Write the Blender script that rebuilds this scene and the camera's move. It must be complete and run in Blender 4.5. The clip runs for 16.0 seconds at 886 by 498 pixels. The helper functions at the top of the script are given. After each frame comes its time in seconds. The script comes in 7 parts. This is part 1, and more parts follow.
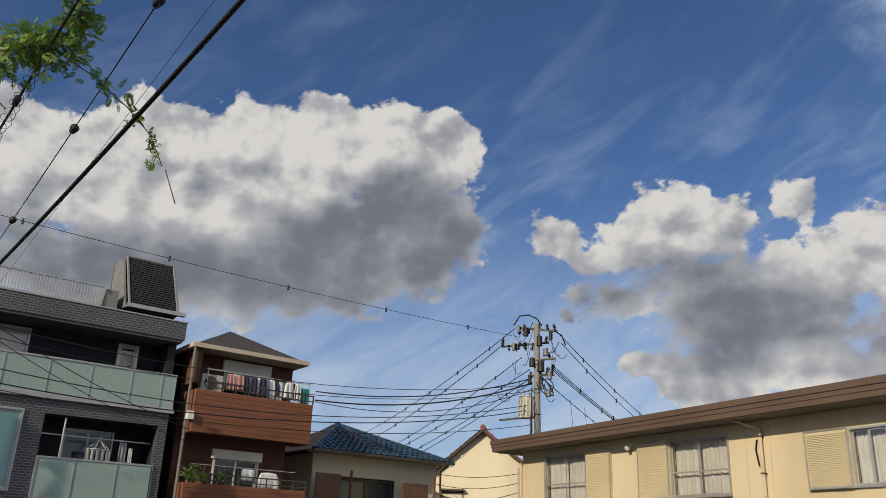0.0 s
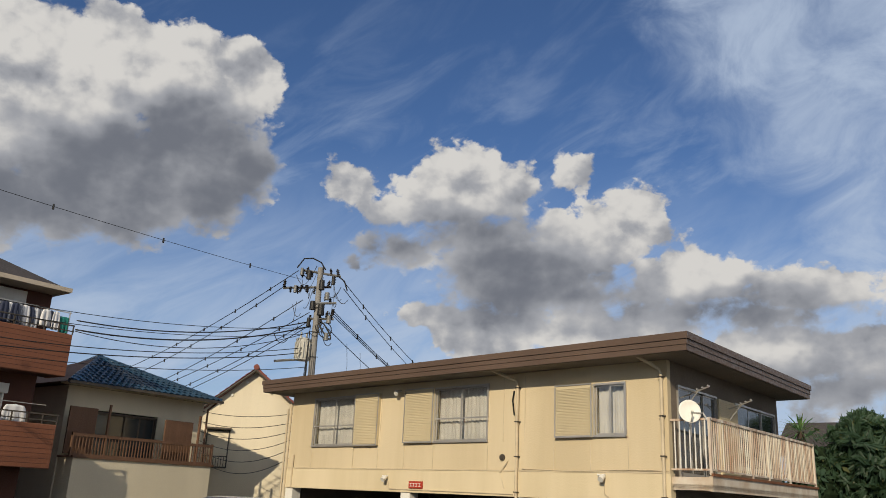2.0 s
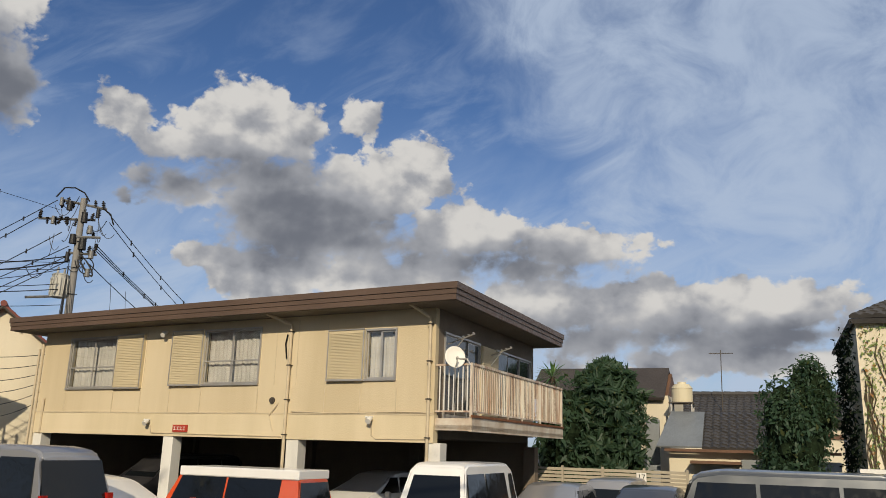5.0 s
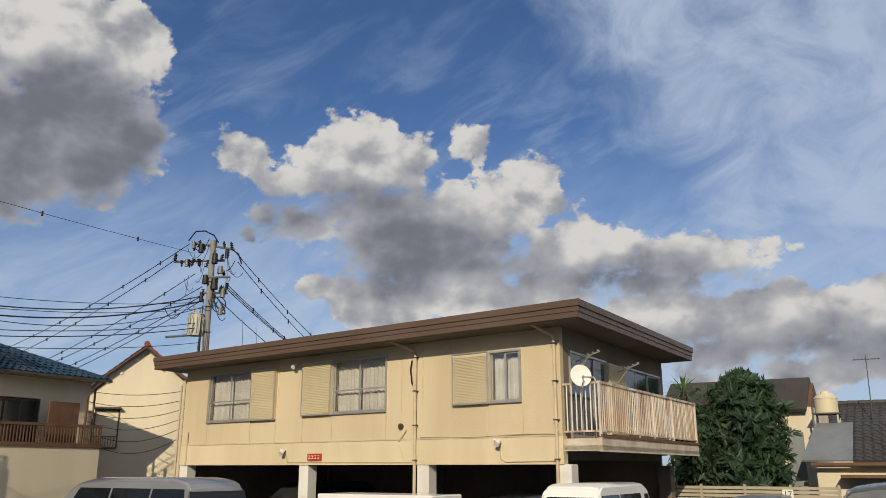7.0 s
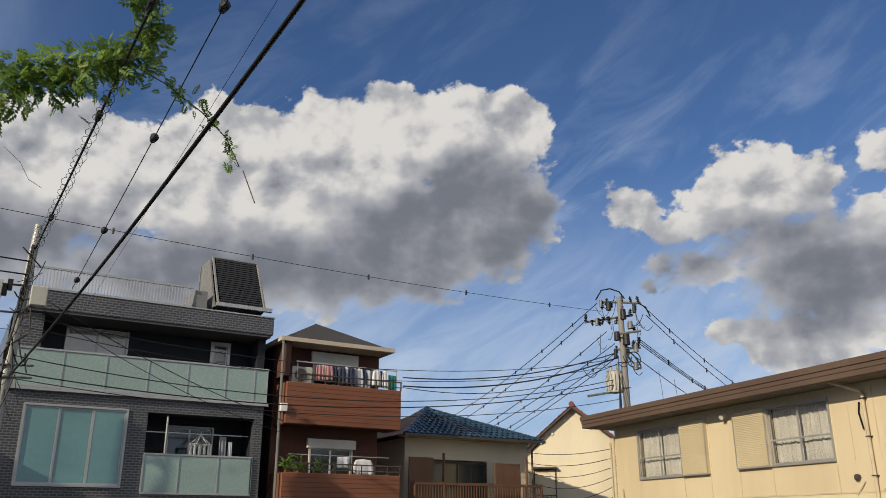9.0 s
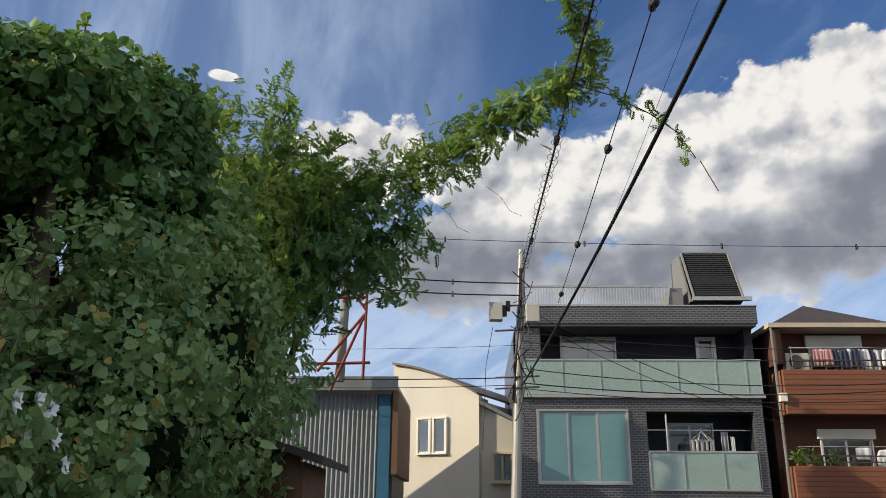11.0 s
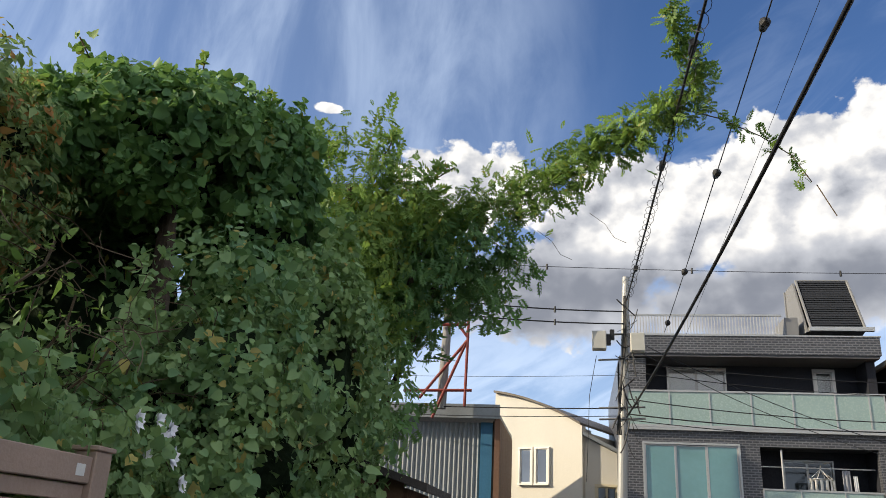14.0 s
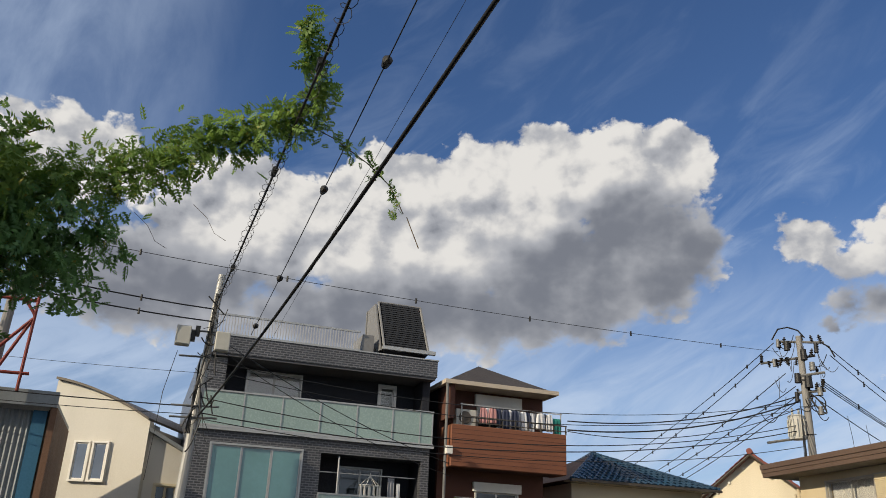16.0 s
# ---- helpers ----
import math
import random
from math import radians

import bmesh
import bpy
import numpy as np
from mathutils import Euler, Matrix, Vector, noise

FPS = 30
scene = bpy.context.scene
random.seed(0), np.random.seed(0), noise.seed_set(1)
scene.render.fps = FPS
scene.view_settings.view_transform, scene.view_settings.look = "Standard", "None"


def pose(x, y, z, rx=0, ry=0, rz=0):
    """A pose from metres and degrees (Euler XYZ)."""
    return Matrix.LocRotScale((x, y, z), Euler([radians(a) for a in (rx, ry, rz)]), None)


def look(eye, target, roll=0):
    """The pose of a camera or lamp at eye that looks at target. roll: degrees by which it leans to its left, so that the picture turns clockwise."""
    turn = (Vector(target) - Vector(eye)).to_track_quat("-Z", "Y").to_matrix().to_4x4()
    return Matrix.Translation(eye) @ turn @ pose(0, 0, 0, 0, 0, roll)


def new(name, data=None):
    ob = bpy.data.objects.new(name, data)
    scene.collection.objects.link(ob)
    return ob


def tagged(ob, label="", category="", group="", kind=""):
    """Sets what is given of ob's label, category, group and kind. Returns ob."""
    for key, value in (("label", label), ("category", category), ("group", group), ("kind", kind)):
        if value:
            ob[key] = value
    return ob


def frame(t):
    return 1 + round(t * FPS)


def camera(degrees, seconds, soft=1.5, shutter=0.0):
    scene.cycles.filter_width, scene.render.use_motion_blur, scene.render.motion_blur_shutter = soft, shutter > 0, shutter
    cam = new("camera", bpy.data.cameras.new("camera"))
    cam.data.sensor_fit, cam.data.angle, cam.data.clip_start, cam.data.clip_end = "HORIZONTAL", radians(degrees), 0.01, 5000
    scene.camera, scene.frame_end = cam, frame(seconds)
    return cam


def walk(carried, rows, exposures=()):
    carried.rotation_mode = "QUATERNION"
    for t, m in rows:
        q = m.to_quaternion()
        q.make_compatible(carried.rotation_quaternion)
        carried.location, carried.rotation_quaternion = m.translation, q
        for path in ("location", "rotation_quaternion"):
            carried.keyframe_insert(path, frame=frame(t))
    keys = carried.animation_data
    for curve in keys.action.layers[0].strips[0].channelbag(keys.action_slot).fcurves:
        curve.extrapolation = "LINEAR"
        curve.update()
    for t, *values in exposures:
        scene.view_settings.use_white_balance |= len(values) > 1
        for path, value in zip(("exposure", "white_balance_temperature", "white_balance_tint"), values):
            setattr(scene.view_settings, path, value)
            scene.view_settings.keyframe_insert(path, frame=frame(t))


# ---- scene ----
cam = camera(57.0, 16.0, soft=0.9)
EYE, REACH = 2.2, 0.26
# seconds, yaw to the left from +y, pitch, roll; the eye swings on an arm's length round the one who turns
ROWS = [
    (0, -36.57, 20.14, 2.13),
    (0.5, -38.49, 19.70, 2.30),
    (1, -41.81, 19.03, 2.61),
    (1.5, -46.62, 18.06, 2.71),
    (2, -52.15, 16.92, 2.66),
    (2.5, -57.55, 15.87, 2.46),
    (3, -61.97, 14.99, 2.35),
    (3.5, -65.25, 14.32, 2.14),
    (4, -67.45, 13.83, 1.90),
    (4.2, -68.08, 13.68, 1.79),
    (6.3, -66.37, 13.82, 0.43),
    (6.5, -64.90, 14.07, 0.23),
    (7, -59.63, 15.07, 0.08),
    (7.5, -52.85, 16.38, 0.09),
    (8, -45.57, 17.75, 0.02),
    (8.2, -42.66, 18.20, 0.15),
    (10.3, -10.12, 18.29, -0.16),
    (10.5, -6.53, 18.29, 0.24),
    (11, 2.30, 18.40, 0.54),
    (11.5, 10.85, 18.76, 0.88),
    (12, 18.49, 19.22, 0.93),
    (12.5, 24.53, 19.57, 0.95),
    (13, 24.65, 19.86, 1.66),
    (13.5, 18.20, 19.97, 2.36),
    (14, 9.81, 20.10, 2.97),
    (14.5, 2.06, 20.57, 3.28),
    (15, -5.26, 21.18, 3.19),
    (15.5, -12.17, 21.55, 2.77),
    (16, -19.12, 21.48, 2.46),
]


def eye_pose(yaw, pitch, roll):
    a, b = radians(yaw), radians(pitch)
    eye = Vector((-math.sin(a) * REACH, math.cos(a) * REACH, EYE))
    ahead = Vector((-math.sin(a) * math.cos(b), math.cos(a) * math.cos(b), math.sin(b)))
    return look(eye, eye + ahead, roll)


walk(cam, [(t, eye_pose(yaw, pitch, roll)) for t, yaw, pitch, roll in ROWS],
     exposures=[(0.0, -0.1), (4.0, -0.15), (8.2, -0.1), (10.5, 0.25), (11.0, 0.35), (12.0, 0.85), (12.7, 1.08), (13.5, 0.9), (14.5, 0.42), (16.0, 0.12)])

# ---- world and sun ----
SUN_AZ, SUN_EL = 108.0, 24.0   # azimuth to the left from +y
sun_dir = Vector((-math.sin(radians(SUN_AZ)) * math.cos(radians(SUN_EL)), math.cos(radians(SUN_AZ)) * math.cos(radians(SUN_EL)), math.sin(radians(SUN_EL))))
sun = new("sun", bpy.data.lights.new("sun", "SUN"))
sun.data.energy, sun.data.angle, sun.data.color = 4.2, radians(0.6), (1.0, 0.86, 0.64)
sun.matrix_world = look(sun_dir * 100, (0, 0, 0))

# cumulus heaps and their shaded undersides: azimuth, elevation, half width, half height, in degrees
HEAPS = [
    (-7.6, 21.9, 6.0, 3.8), (-15.3, 23.6, 5.6, 4.6), (-22.9, 25.0, 5.3, 4.2), (-27.0, 26.0, 4.9, 3.7), (-31.7, 26.2, 5.3, 3.4),
    (-36.0, 26.7, 3.3, 3.1), (-33.8, 20.9, 4.9, 4.4), (-28.0, 18.6, 7.3, 3.2), (-17.0, 17.4, 9.7, 2.8), (7.6, 24.5, 6.0, 2.5),
    (-4.1, 22.0, 6.4, 4.4), (0.3, 18.1, 7.1, 3.2), (-26.5, 21.6, 6.0, 3.2), (-14.5, 20.4, 6.0, 3.0), (-20.5, 20.0, 5.0, 2.8),
]
PUFFS = [
    (19.4, 29.2, 1.0, 0.28), (-45.2, 21.1, 1.7, 1.5), (-53.9, 21.1, 5.3, 3.0), (-49.5, 19.2, 3.2, 1.2), (-61.4, 22.2, 1.4, 1.1),
    (-65.7, 20.1, 2.2, 1.3), (-63.3, 18.0, 4.6, 2.0), (-58.0, 15.4, 6.4, 3.6), (-51.6, 12.2, 2.2, 0.9), (-69.2, 14.7, 3.6, 2.2),
    (-76.4, 13.8, 4.8, 1.8), (-75.2, 9.8, 5.2, 2.2), (-82.4, 9.4, 6.0, 2.3), (-89.4, 9.2, 6.0, 2.1), (-86.9, 6.2, 9.5, 1.1),
    (-56.0, 11.3, 5.0, 1.8), (-65.0, 11.5, 6.0, 1.9),
]
BASES = [
    (-34.2, 20.9, 4.9, 4.3), (-29.0, 18.9, 6.9, 3.8), (-20.5, 16.9, 8.6, 2.7), (-11.5, 16.3, 8.3, 2.9), (-32.5, 23.9, 2.8, 1.3),
    (0.8, 16.9, 8.2, 3.2), (-55.0, 18.0, 4.8, 1.7), (-57.7, 14.9, 6.2, 2.9), (-49.0, 16.6, 2.4, 1.4), (-74.0, 12.5, 5.5, 1.2),
    (-61.8, 13.8, 4.9, 1.6), (-81.6, 7.6, 9.0, 1.3), (-90.5, 7.8, 6.0, 1.0), (-69.8, 12.7, 3.0, 1.0),
]


class Nodes:
    """Short hand for sums in a node tree."""

    def __init__(self, tree):
        self.tree = tree

    def add(self, kind, **inputs):
        node = self.tree.nodes.new(kind)
        return node

    def math(self, op, a, b=None, c=None, clamp=False):
        node = self.tree.nodes.new("ShaderNodeMath")
        node.operation, node.use_clamp = op, clamp
        for k, value in enumerate((a, b, c)):
            if value is None:
                continue
            if isinstance(value, (int, float)):
                node.inputs[k].default_value = value
            else:
                self.tree.links.new(value, node.inputs[k])
        return node.outputs[0]

    def join(self, x, y, z):
        node = self.tree.nodes.new("ShaderNodeCombineXYZ")
        for k, value in enumerate((x, y, z)):
            if isinstance(value, (int, float)):
                node.inputs[k].default_value = value
            else:
                self.tree.links.new(value, node.inputs[k])
        return node.outputs[0]

    def noise(self, vector, scale, detail=6.0, rough=0.55, warp=0.0):
        node = self.tree.nodes.new("ShaderNodeTexNoise")
        node.inputs["Scale"].default_value, node.inputs["Detail"].default_value = scale, detail
        node.inputs["Roughness"].default_value, node.inputs["Distortion"].default_value = rough, warp
        if vector is not None:
            self.tree.links.new(vector, node.inputs["Vector"])
        return node.outputs[0]

    def ramp(self, value, lo, hi, a=0.0, b=1.0):
        node = self.tree.nodes.new("ShaderNodeMapRange")
        node.interpolation_type = "SMOOTHSTEP"
        for k, v in enumerate((lo, hi, a, b)):
            node.inputs[k + 1].default_value = v
        self.tree.links.new(value, node.inputs[0])
        return node.outputs[0]

    def mix(self, factor, a, b, kind="MIX"):
        node = self.tree.nodes.new("ShaderNodeMix")
        node.data_type, node.blend_type = "RGBA", kind
        for socket, value in ((node.inputs[0], factor), (node.inputs[6], a), (node.inputs[7], b)):
            if isinstance(value, (int, float)):
                socket.default_value = value
            elif isinstance(value, tuple):
                socket.default_value = (*value, 1.0)
            else:
                self.tree.links.new(value, socket)
        return node.outputs[2]


world = bpy.data.worlds.new("evening_sky")
scene.world = world
world.use_nodes = True
world.node_tree.nodes.clear()
n = Nodes(world.node_tree)
coord = n.add("ShaderNodeTexCoord").outputs["Generated"]
split = n.add("ShaderNodeSeparateXYZ")
world.node_tree.links.new(coord, split.inputs[0])
dx, dy, dz = split.outputs
azimuth = n.math("MULTIPLY", n.math("ARCTAN2", n.math("MULTIPLY", dx, -1.0), dy), 180 / math.pi)
height = n.math("MULTIPLY", n.math("ARCSINE", dz), 180 / math.pi)


def heap_field(heaps, az, el):
    """How deep inside the heaps a direction lies: 1 in the middle, 0 at the rim, negative outside."""
    best = None
    for a0, e0, ra, re in heaps:
        u = n.math("MULTIPLY", n.math("SUBTRACT", az, a0), 1 / ra)
        v = n.math("MULTIPLY", n.math("SUBTRACT", el, e0), 1 / re)
        r = n.math("SQRT", n.math("ADD", n.math("MULTIPLY", u, u), n.math("MULTIPLY", v, v)))
        d = n.math("MULTIPLY", n.math("SUBTRACT", 1.0, r), max(1.3, min(re, 4.0)) / 2.5)
        best = d if best is None else n.math("SMOOTH_MAX", best, d, 0.15)
    return best


def cells(vector, scale):
    """Round heads like those of a cauliflower, large and small."""
    node = n.add("ShaderNodeTexVoronoi")
    node.feature, node.voronoi_dimensions = "SMOOTH_F1", "2D"
    node.inputs["Scale"].default_value, node.inputs["Detail"].default_value = scale, 3.0
    node.inputs["Roughness"].default_value, node.inputs["Smoothness"].default_value = 0.55, 0.35
    world.node_tree.links.new(vector, node.inputs["Vector"])
    return node.outputs["Distance"]


def billows(az, el):
    """The height of the cloud's bumps in a direction."""
    at = n.join(az, n.math("MULTIPLY", el, 1.25), 0.0)
    sway = n.math("MULTIPLY", n.math("SUBTRACT", n.noise(at, 0.5, 4.0, 0.6), 0.5), 2.2)
    bent = n.join(n.math("ADD", az, sway), n.math("ADD", n.math("MULTIPLY", el, 1.25), n.math("MULTIPLY", sway, -0.8)), 0.0)
    heads = n.math("SUBTRACT", 0.80, cells(bent, 0.34))
    grain = n.math("SUBTRACT", n.noise(at, 0.38, 8.0, 0.56), 0.5)
    return n.math("ADD", n.math("MULTIPLY", heads, 0.60), n.math("MULTIPLY", grain, 1.5))


plane = n.join(azimuth, n.math("MULTIPLY", height, 1.25), 0.0)
drift = n.math("MULTIPLY", n.math("SUBTRACT", n.noise(plane, 0.16, 4.0, 0.55), 0.5), 3.4)
az_bent, el_bent = n.math("ADD", azimuth, drift), n.math("ADD", height, n.math("MULTIPLY", drift, 0.45))
bumps = billows(azimuth, height)
bumps_lit = billows(n.math("ADD", azimuth, 0.55), n.math("ADD", height, 0.65))
wide_lit = n.math("SUBTRACT", n.noise(plane, 0.20, 3.0, 0.5), n.noise(n.join(n.math("ADD", azimuth, 1.6), n.math("MULTIPLY", n.math("ADD", height, 1.6), 1.25), 0.0), 0.20, 3.0, 0.5))
under = heap_field(BASES, az_bent, el_bent)
inside = n.math("MAXIMUM", n.math("MAXIMUM", heap_field(HEAPS, azimuth, height), heap_field(PUFFS, azimuth, height)), n.math("ADD", under, 0.02))
field = n.math("ADD", n.math("ADD", n.math("MULTIPLY", inside, 1.35), 0.24), bumps)
# tops end sharply, undersides fray into the haze
fray = n.ramp(under, -0.5, 0.35, 0.26, 0.72)
cover = n.ramp(n.math("DIVIDE", n.math("ADD", field, 0.02), fray, clamp=True), 0.0, 1.0)
# the side towards the sun and the tops are bright, the undersides grey
dusk = n.ramp(n.math("ADD", under, n.math("MULTIPLY", bumps, 0.40)), -0.75, 0.75)
relief = n.math("ADD", n.math("MULTIPLY", n.math("SUBTRACT", bumps, bumps_lit), 0.40), n.math("MULTIPLY", wide_lit, 1.9))
relief = n.math("MULTIPLY", relief, n.math("SUBTRACT", 1.0, n.math("MULTIPLY", dusk, 0.62)))
bright = n.math("ADD", n.math("SUBTRACT", 0.80, n.math("MULTIPLY", dusk, 0.68)), relief, clamp=True)
cloud_colour = n.mix(n.ramp(bright, 0.45, 1.0), n.mix(n.ramp(bright, 0.0, 0.55), (0.175, 0.188, 0.222), (0.38, 0.39, 0.42)), (0.715, 0.695, 0.665))

# thin high cloud: slanting streaks, and a broad veil towards one side
slant = n.join(n.math("ADD", n.math("MULTIPLY", azimuth, 0.055), n.math("MULTIPLY", height, -0.03)),
               n.math("ADD", n.math("MULTIPLY", height, 0.17), n.math("MULTIPLY", azimuth, 0.09)), 3.0)
streaks = n.noise(slant, 1.6, 7.0, 0.58, 0.6)
upright = n.noise(n.join(n.math("MULTIPLY", azimuth, 0.13), n.math("ADD", n.math("MULTIPLY", height, 0.045), n.math("MULTIPLY", azimuth, 0.01)), 7.0), 1.3, 7.0, 0.6, 0.5)
veil_noise = n.noise(n.join(n.math("MULTIPLY", azimuth, 0.10), n.math("MULTIPLY", height, 0.13), 1.0), 1.4, 8.0, 0.6, 0.8)
veil_side = n.ramp(n.math("ADD", n.math("ADD", azimuth, n.math("MULTIPLY", height, -0.64)), n.math("MULTIPLY", veil_noise, -9.0)), -89.0, -98.0)
veil = n.math("MULTIPLY", veil_side, n.ramp(veil_noise, 0.28, 0.66, 0.34, 0.84))
wisp_amount = n.ramp(height, 34.0, 12.0, 0.10, 0.72)
wisp = n.math("MULTIPLY", n.ramp(streaks, 0.44, 0.80), wisp_amount)
upright_wisp = n.math("MULTIPLY", n.ramp(upright, 0.28, 0.76, 0.12, 0.48), n.ramp(azimuth, -6.0, 12.0))
low = n.math("MULTIPLY", n.ramp(height, 25.0, 7.0, 0.0, 1.0), n.ramp(streaks, 0.28, 0.66, 0.35, 0.92))
thin = n.math("MAXIMUM", n.math("MAXIMUM", n.math("MAXIMUM", veil, wisp), upright_wisp), low)

sky = n.add("ShaderNodeTexSky")
sky.sky_type, sky.sun_disc = "NISHITA", False
sky.sun_elevation, sky.sun_rotation = radians(SUN_EL), radians(-SUN_AZ)
sky.air_density, sky.dust_density, sky.ozone_density = 1.0, 0.4, 2.0
air = n.mix(1.0, sky.outputs[0], (0.052, 0.067, 0.091), "MULTIPLY")
with_thin = n.mix(thin, air, (0.50, 0.595, 0.745))
seen = n.mix(cover, with_thin, cloud_colour)
# unseen scattered cloud added over the rest of the sky to raise the fill light
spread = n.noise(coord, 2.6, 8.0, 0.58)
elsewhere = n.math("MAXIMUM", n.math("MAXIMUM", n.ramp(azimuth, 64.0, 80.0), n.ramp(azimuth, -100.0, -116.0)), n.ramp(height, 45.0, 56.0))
fill_cloud = n.math("MULTIPLY", n.math("MULTIPLY", n.ramp(spread, 0.44, 0.58), elsewhere), n.ramp(height, 3.0, 12.0))
colour = n.mix(fill_cloud, seen, (0.74, 0.72, 0.70))
back = n.add("ShaderNodeBackground")
back.inputs["Strength"].default_value = 1.0
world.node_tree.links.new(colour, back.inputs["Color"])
out = n.add("ShaderNodeOutputWorld")
world.node_tree.links.new(back.outputs[0], out.inputs["Surface"])

# ---- materials ----
def mat(name, colour, rough=0.7, var=0.25, scale=3.0, bump=0.15, fine=40.0, metal=0.0, tint=None, streak=False, spec=0.4):
    """A surface with broad stains, fine grain and a little relief; streak draws the stains downwards."""
    m = bpy.data.materials.new(name)
    m.use_nodes = True
    k = Nodes(m.node_tree)
    bsdf = m.node_tree.nodes["Principled BSDF"]
    place = k.add("ShaderNodeTexCoord").outputs["Object"]
    wide_at = place
    if streak:
        stretch = k.add("ShaderNodeMapping")
        stretch.inputs["Scale"].default_value = (1.0, 1.0, 0.12)
        m.node_tree.links.new(place, stretch.inputs["Vector"])
        wide_at = stretch.outputs[0]
    wide = k.ramp(k.noise(wide_at, scale, 5.0, 0.6), 0.3, 0.7)
    grain = k.ramp(k.noise(place, fine, 3.0, 0.6), 0.3, 0.7)
    each = k.add("ShaderNodeObjectInfo").outputs["Random"]
    dark = tuple(c * (1 - var) for c in colour)
    if tint:
        dark = tint
    first = k.mix(k.math("MULTIPLY", wide, 0.85), colour, dark)
    second = k.mix(k.math("MULTIPLY", grain, min(0.5, var)), first, tuple(min(1, c * 0.7) for c in colour))
    third = k.mix(k.math("MULTIPLY", each, 0.12), second, tuple(c * 0.6 for c in colour))
    m.node_tree.links.new(third, bsdf.inputs["Base Color"])
    bsdf.inputs["Metallic"].default_value = metal
    bsdf.inputs["Specular IOR Level"].default_value = spec
    m.node_tree.links.new(k.ramp(grain, 0.0, 1.0, max(0.03, rough - 0.1), min(1.0, rough + 0.1)), bsdf.inputs["Roughness"])
    if bump:
        b = k.add("ShaderNodeBump")
        b.inputs["Strength"].default_value, b.inputs["Distance"].default_value = bump, 0.01
        m.node_tree.links.new(grain, b.inputs["Height"])
        m.node_tree.links.new(b.outputs[0], bsdf.inputs["Normal"])
    return m


def tile_mat(name, colour, joint, w, h, rough=0.35):
    """Small glazed facing tiles in running courses, far too small to be pieces."""
    m = bpy.data.materials.new(name)
    m.use_nodes = True
    k = Nodes(m.node_tree)
    bsdf = m.node_tree.nodes["Principled BSDF"]
    place = k.add("ShaderNodeTexCoord").outputs["Object"]
    s = k.add("ShaderNodeSeparateXYZ")
    m.node_tree.links.new(place, s.inputs[0])
    flat = k.join(k.math("ADD", s.outputs[0], s.outputs[1]), s.outputs[2], 0.0)
    brick = k.add("ShaderNodeTexBrick")
    brick.inputs["Scale"].default_value = 1.0
    brick.inputs["Brick Width"].default_value, brick.inputs["Row Height"].default_value = w, h
    brick.inputs["Mortar Size"].default_value = 0.013
    brick.inputs["Color1"].default_value = (*colour, 1)
    brick.inputs["Color2"].default_value = (*[c * 0.6 for c in colour], 1)
    brick.inputs["Mortar"].default_value = (*joint, 1)
    m.node_tree.links.new(flat, brick.inputs["Vector"])
    stain = k.ramp(k.noise(place, 0.7, 5.0), 0.3, 0.75, 0.0, 0.35)
    m.node_tree.links.new(k.mix(stain, brick.outputs["Color"], tuple(c * 0.5 for c in colour)), bsdf.inputs["Base Color"])
    bsdf.inputs["Roughness"].default_value = rough
    b = k.add("ShaderNodeBump")
    b.inputs["Strength"].default_value, b.inputs["Distance"].default_value = 0.4, 0.01
    b.invert = True
    m.node_tree.links.new(brick.outputs["Fac"], b.inputs["Height"])
    m.node_tree.links.new(b.outputs[0], bsdf.inputs["Normal"])
    return m


def glass_mat(name, colour, rough=0.06, metal=0.0, spec=0.9):
    m = mat(name, colour, rough, 0.25, 0.6, 0.0, 8.0, metal, spec=spec)
    return m


def paint_mat(name, colour, metal):
    """Car paint under clear lacquer, with a film of dust on what faces up."""
    m = bpy.data.materials.new(name)
    m.use_nodes = True
    k = Nodes(m.node_tree)
    bsdf = m.node_tree.nodes["Principled BSDF"]
    place = k.add("ShaderNodeTexCoord").outputs["Object"]
    dust = k.ramp(k.noise(place, 1.3, 5.0), 0.35, 0.75, 0.0, 0.14)
    m.node_tree.links.new(k.mix(dust, colour, (0.35, 0.33, 0.30)), bsdf.inputs["Base Color"])
    m.node_tree.links.new(k.ramp(dust, 0.0, 0.14, 0.28, 0.42), bsdf.inputs["Roughness"])
    bsdf.inputs["Metallic"].default_value = metal
    bsdf.inputs["Coat Weight"].default_value = 0.6
    bsdf.inputs["Coat Roughness"].default_value = 0.05
    return m


def clear_glass(name):
    m = bpy.data.materials.new(name)
    m.use_nodes = True
    tree = m.node_tree
    k = Nodes(tree)
    gloss = k.add("ShaderNodeBsdfGlossy")
    gloss.inputs["Roughness"].default_value = 0.03
    gloss.inputs["Color"].default_value = (0.9, 0.95, 1.0, 1)
    clear = k.add("ShaderNodeBsdfTransparent")
    clear.inputs["Color"].default_value = (0.97, 0.97, 0.96, 1)
    edge = k.add("ShaderNodeLayerWeight")
    edge.inputs["Blend"].default_value = 0.3
    both = k.add("ShaderNodeMixShader")
    tree.links.new(k.math("ADD", k.math("MULTIPLY", k.math("POWER", edge.outputs["Facing"], 3.0), 0.6), 0.05), both.inputs[0])
    tree.links.new(clear.outputs[0], both.inputs[1])
    tree.links.new(gloss.outputs[0], both.inputs[2])
    tree.links.new(both.outputs[0], tree.nodes["Material Output"].inputs["Surface"])
    return m


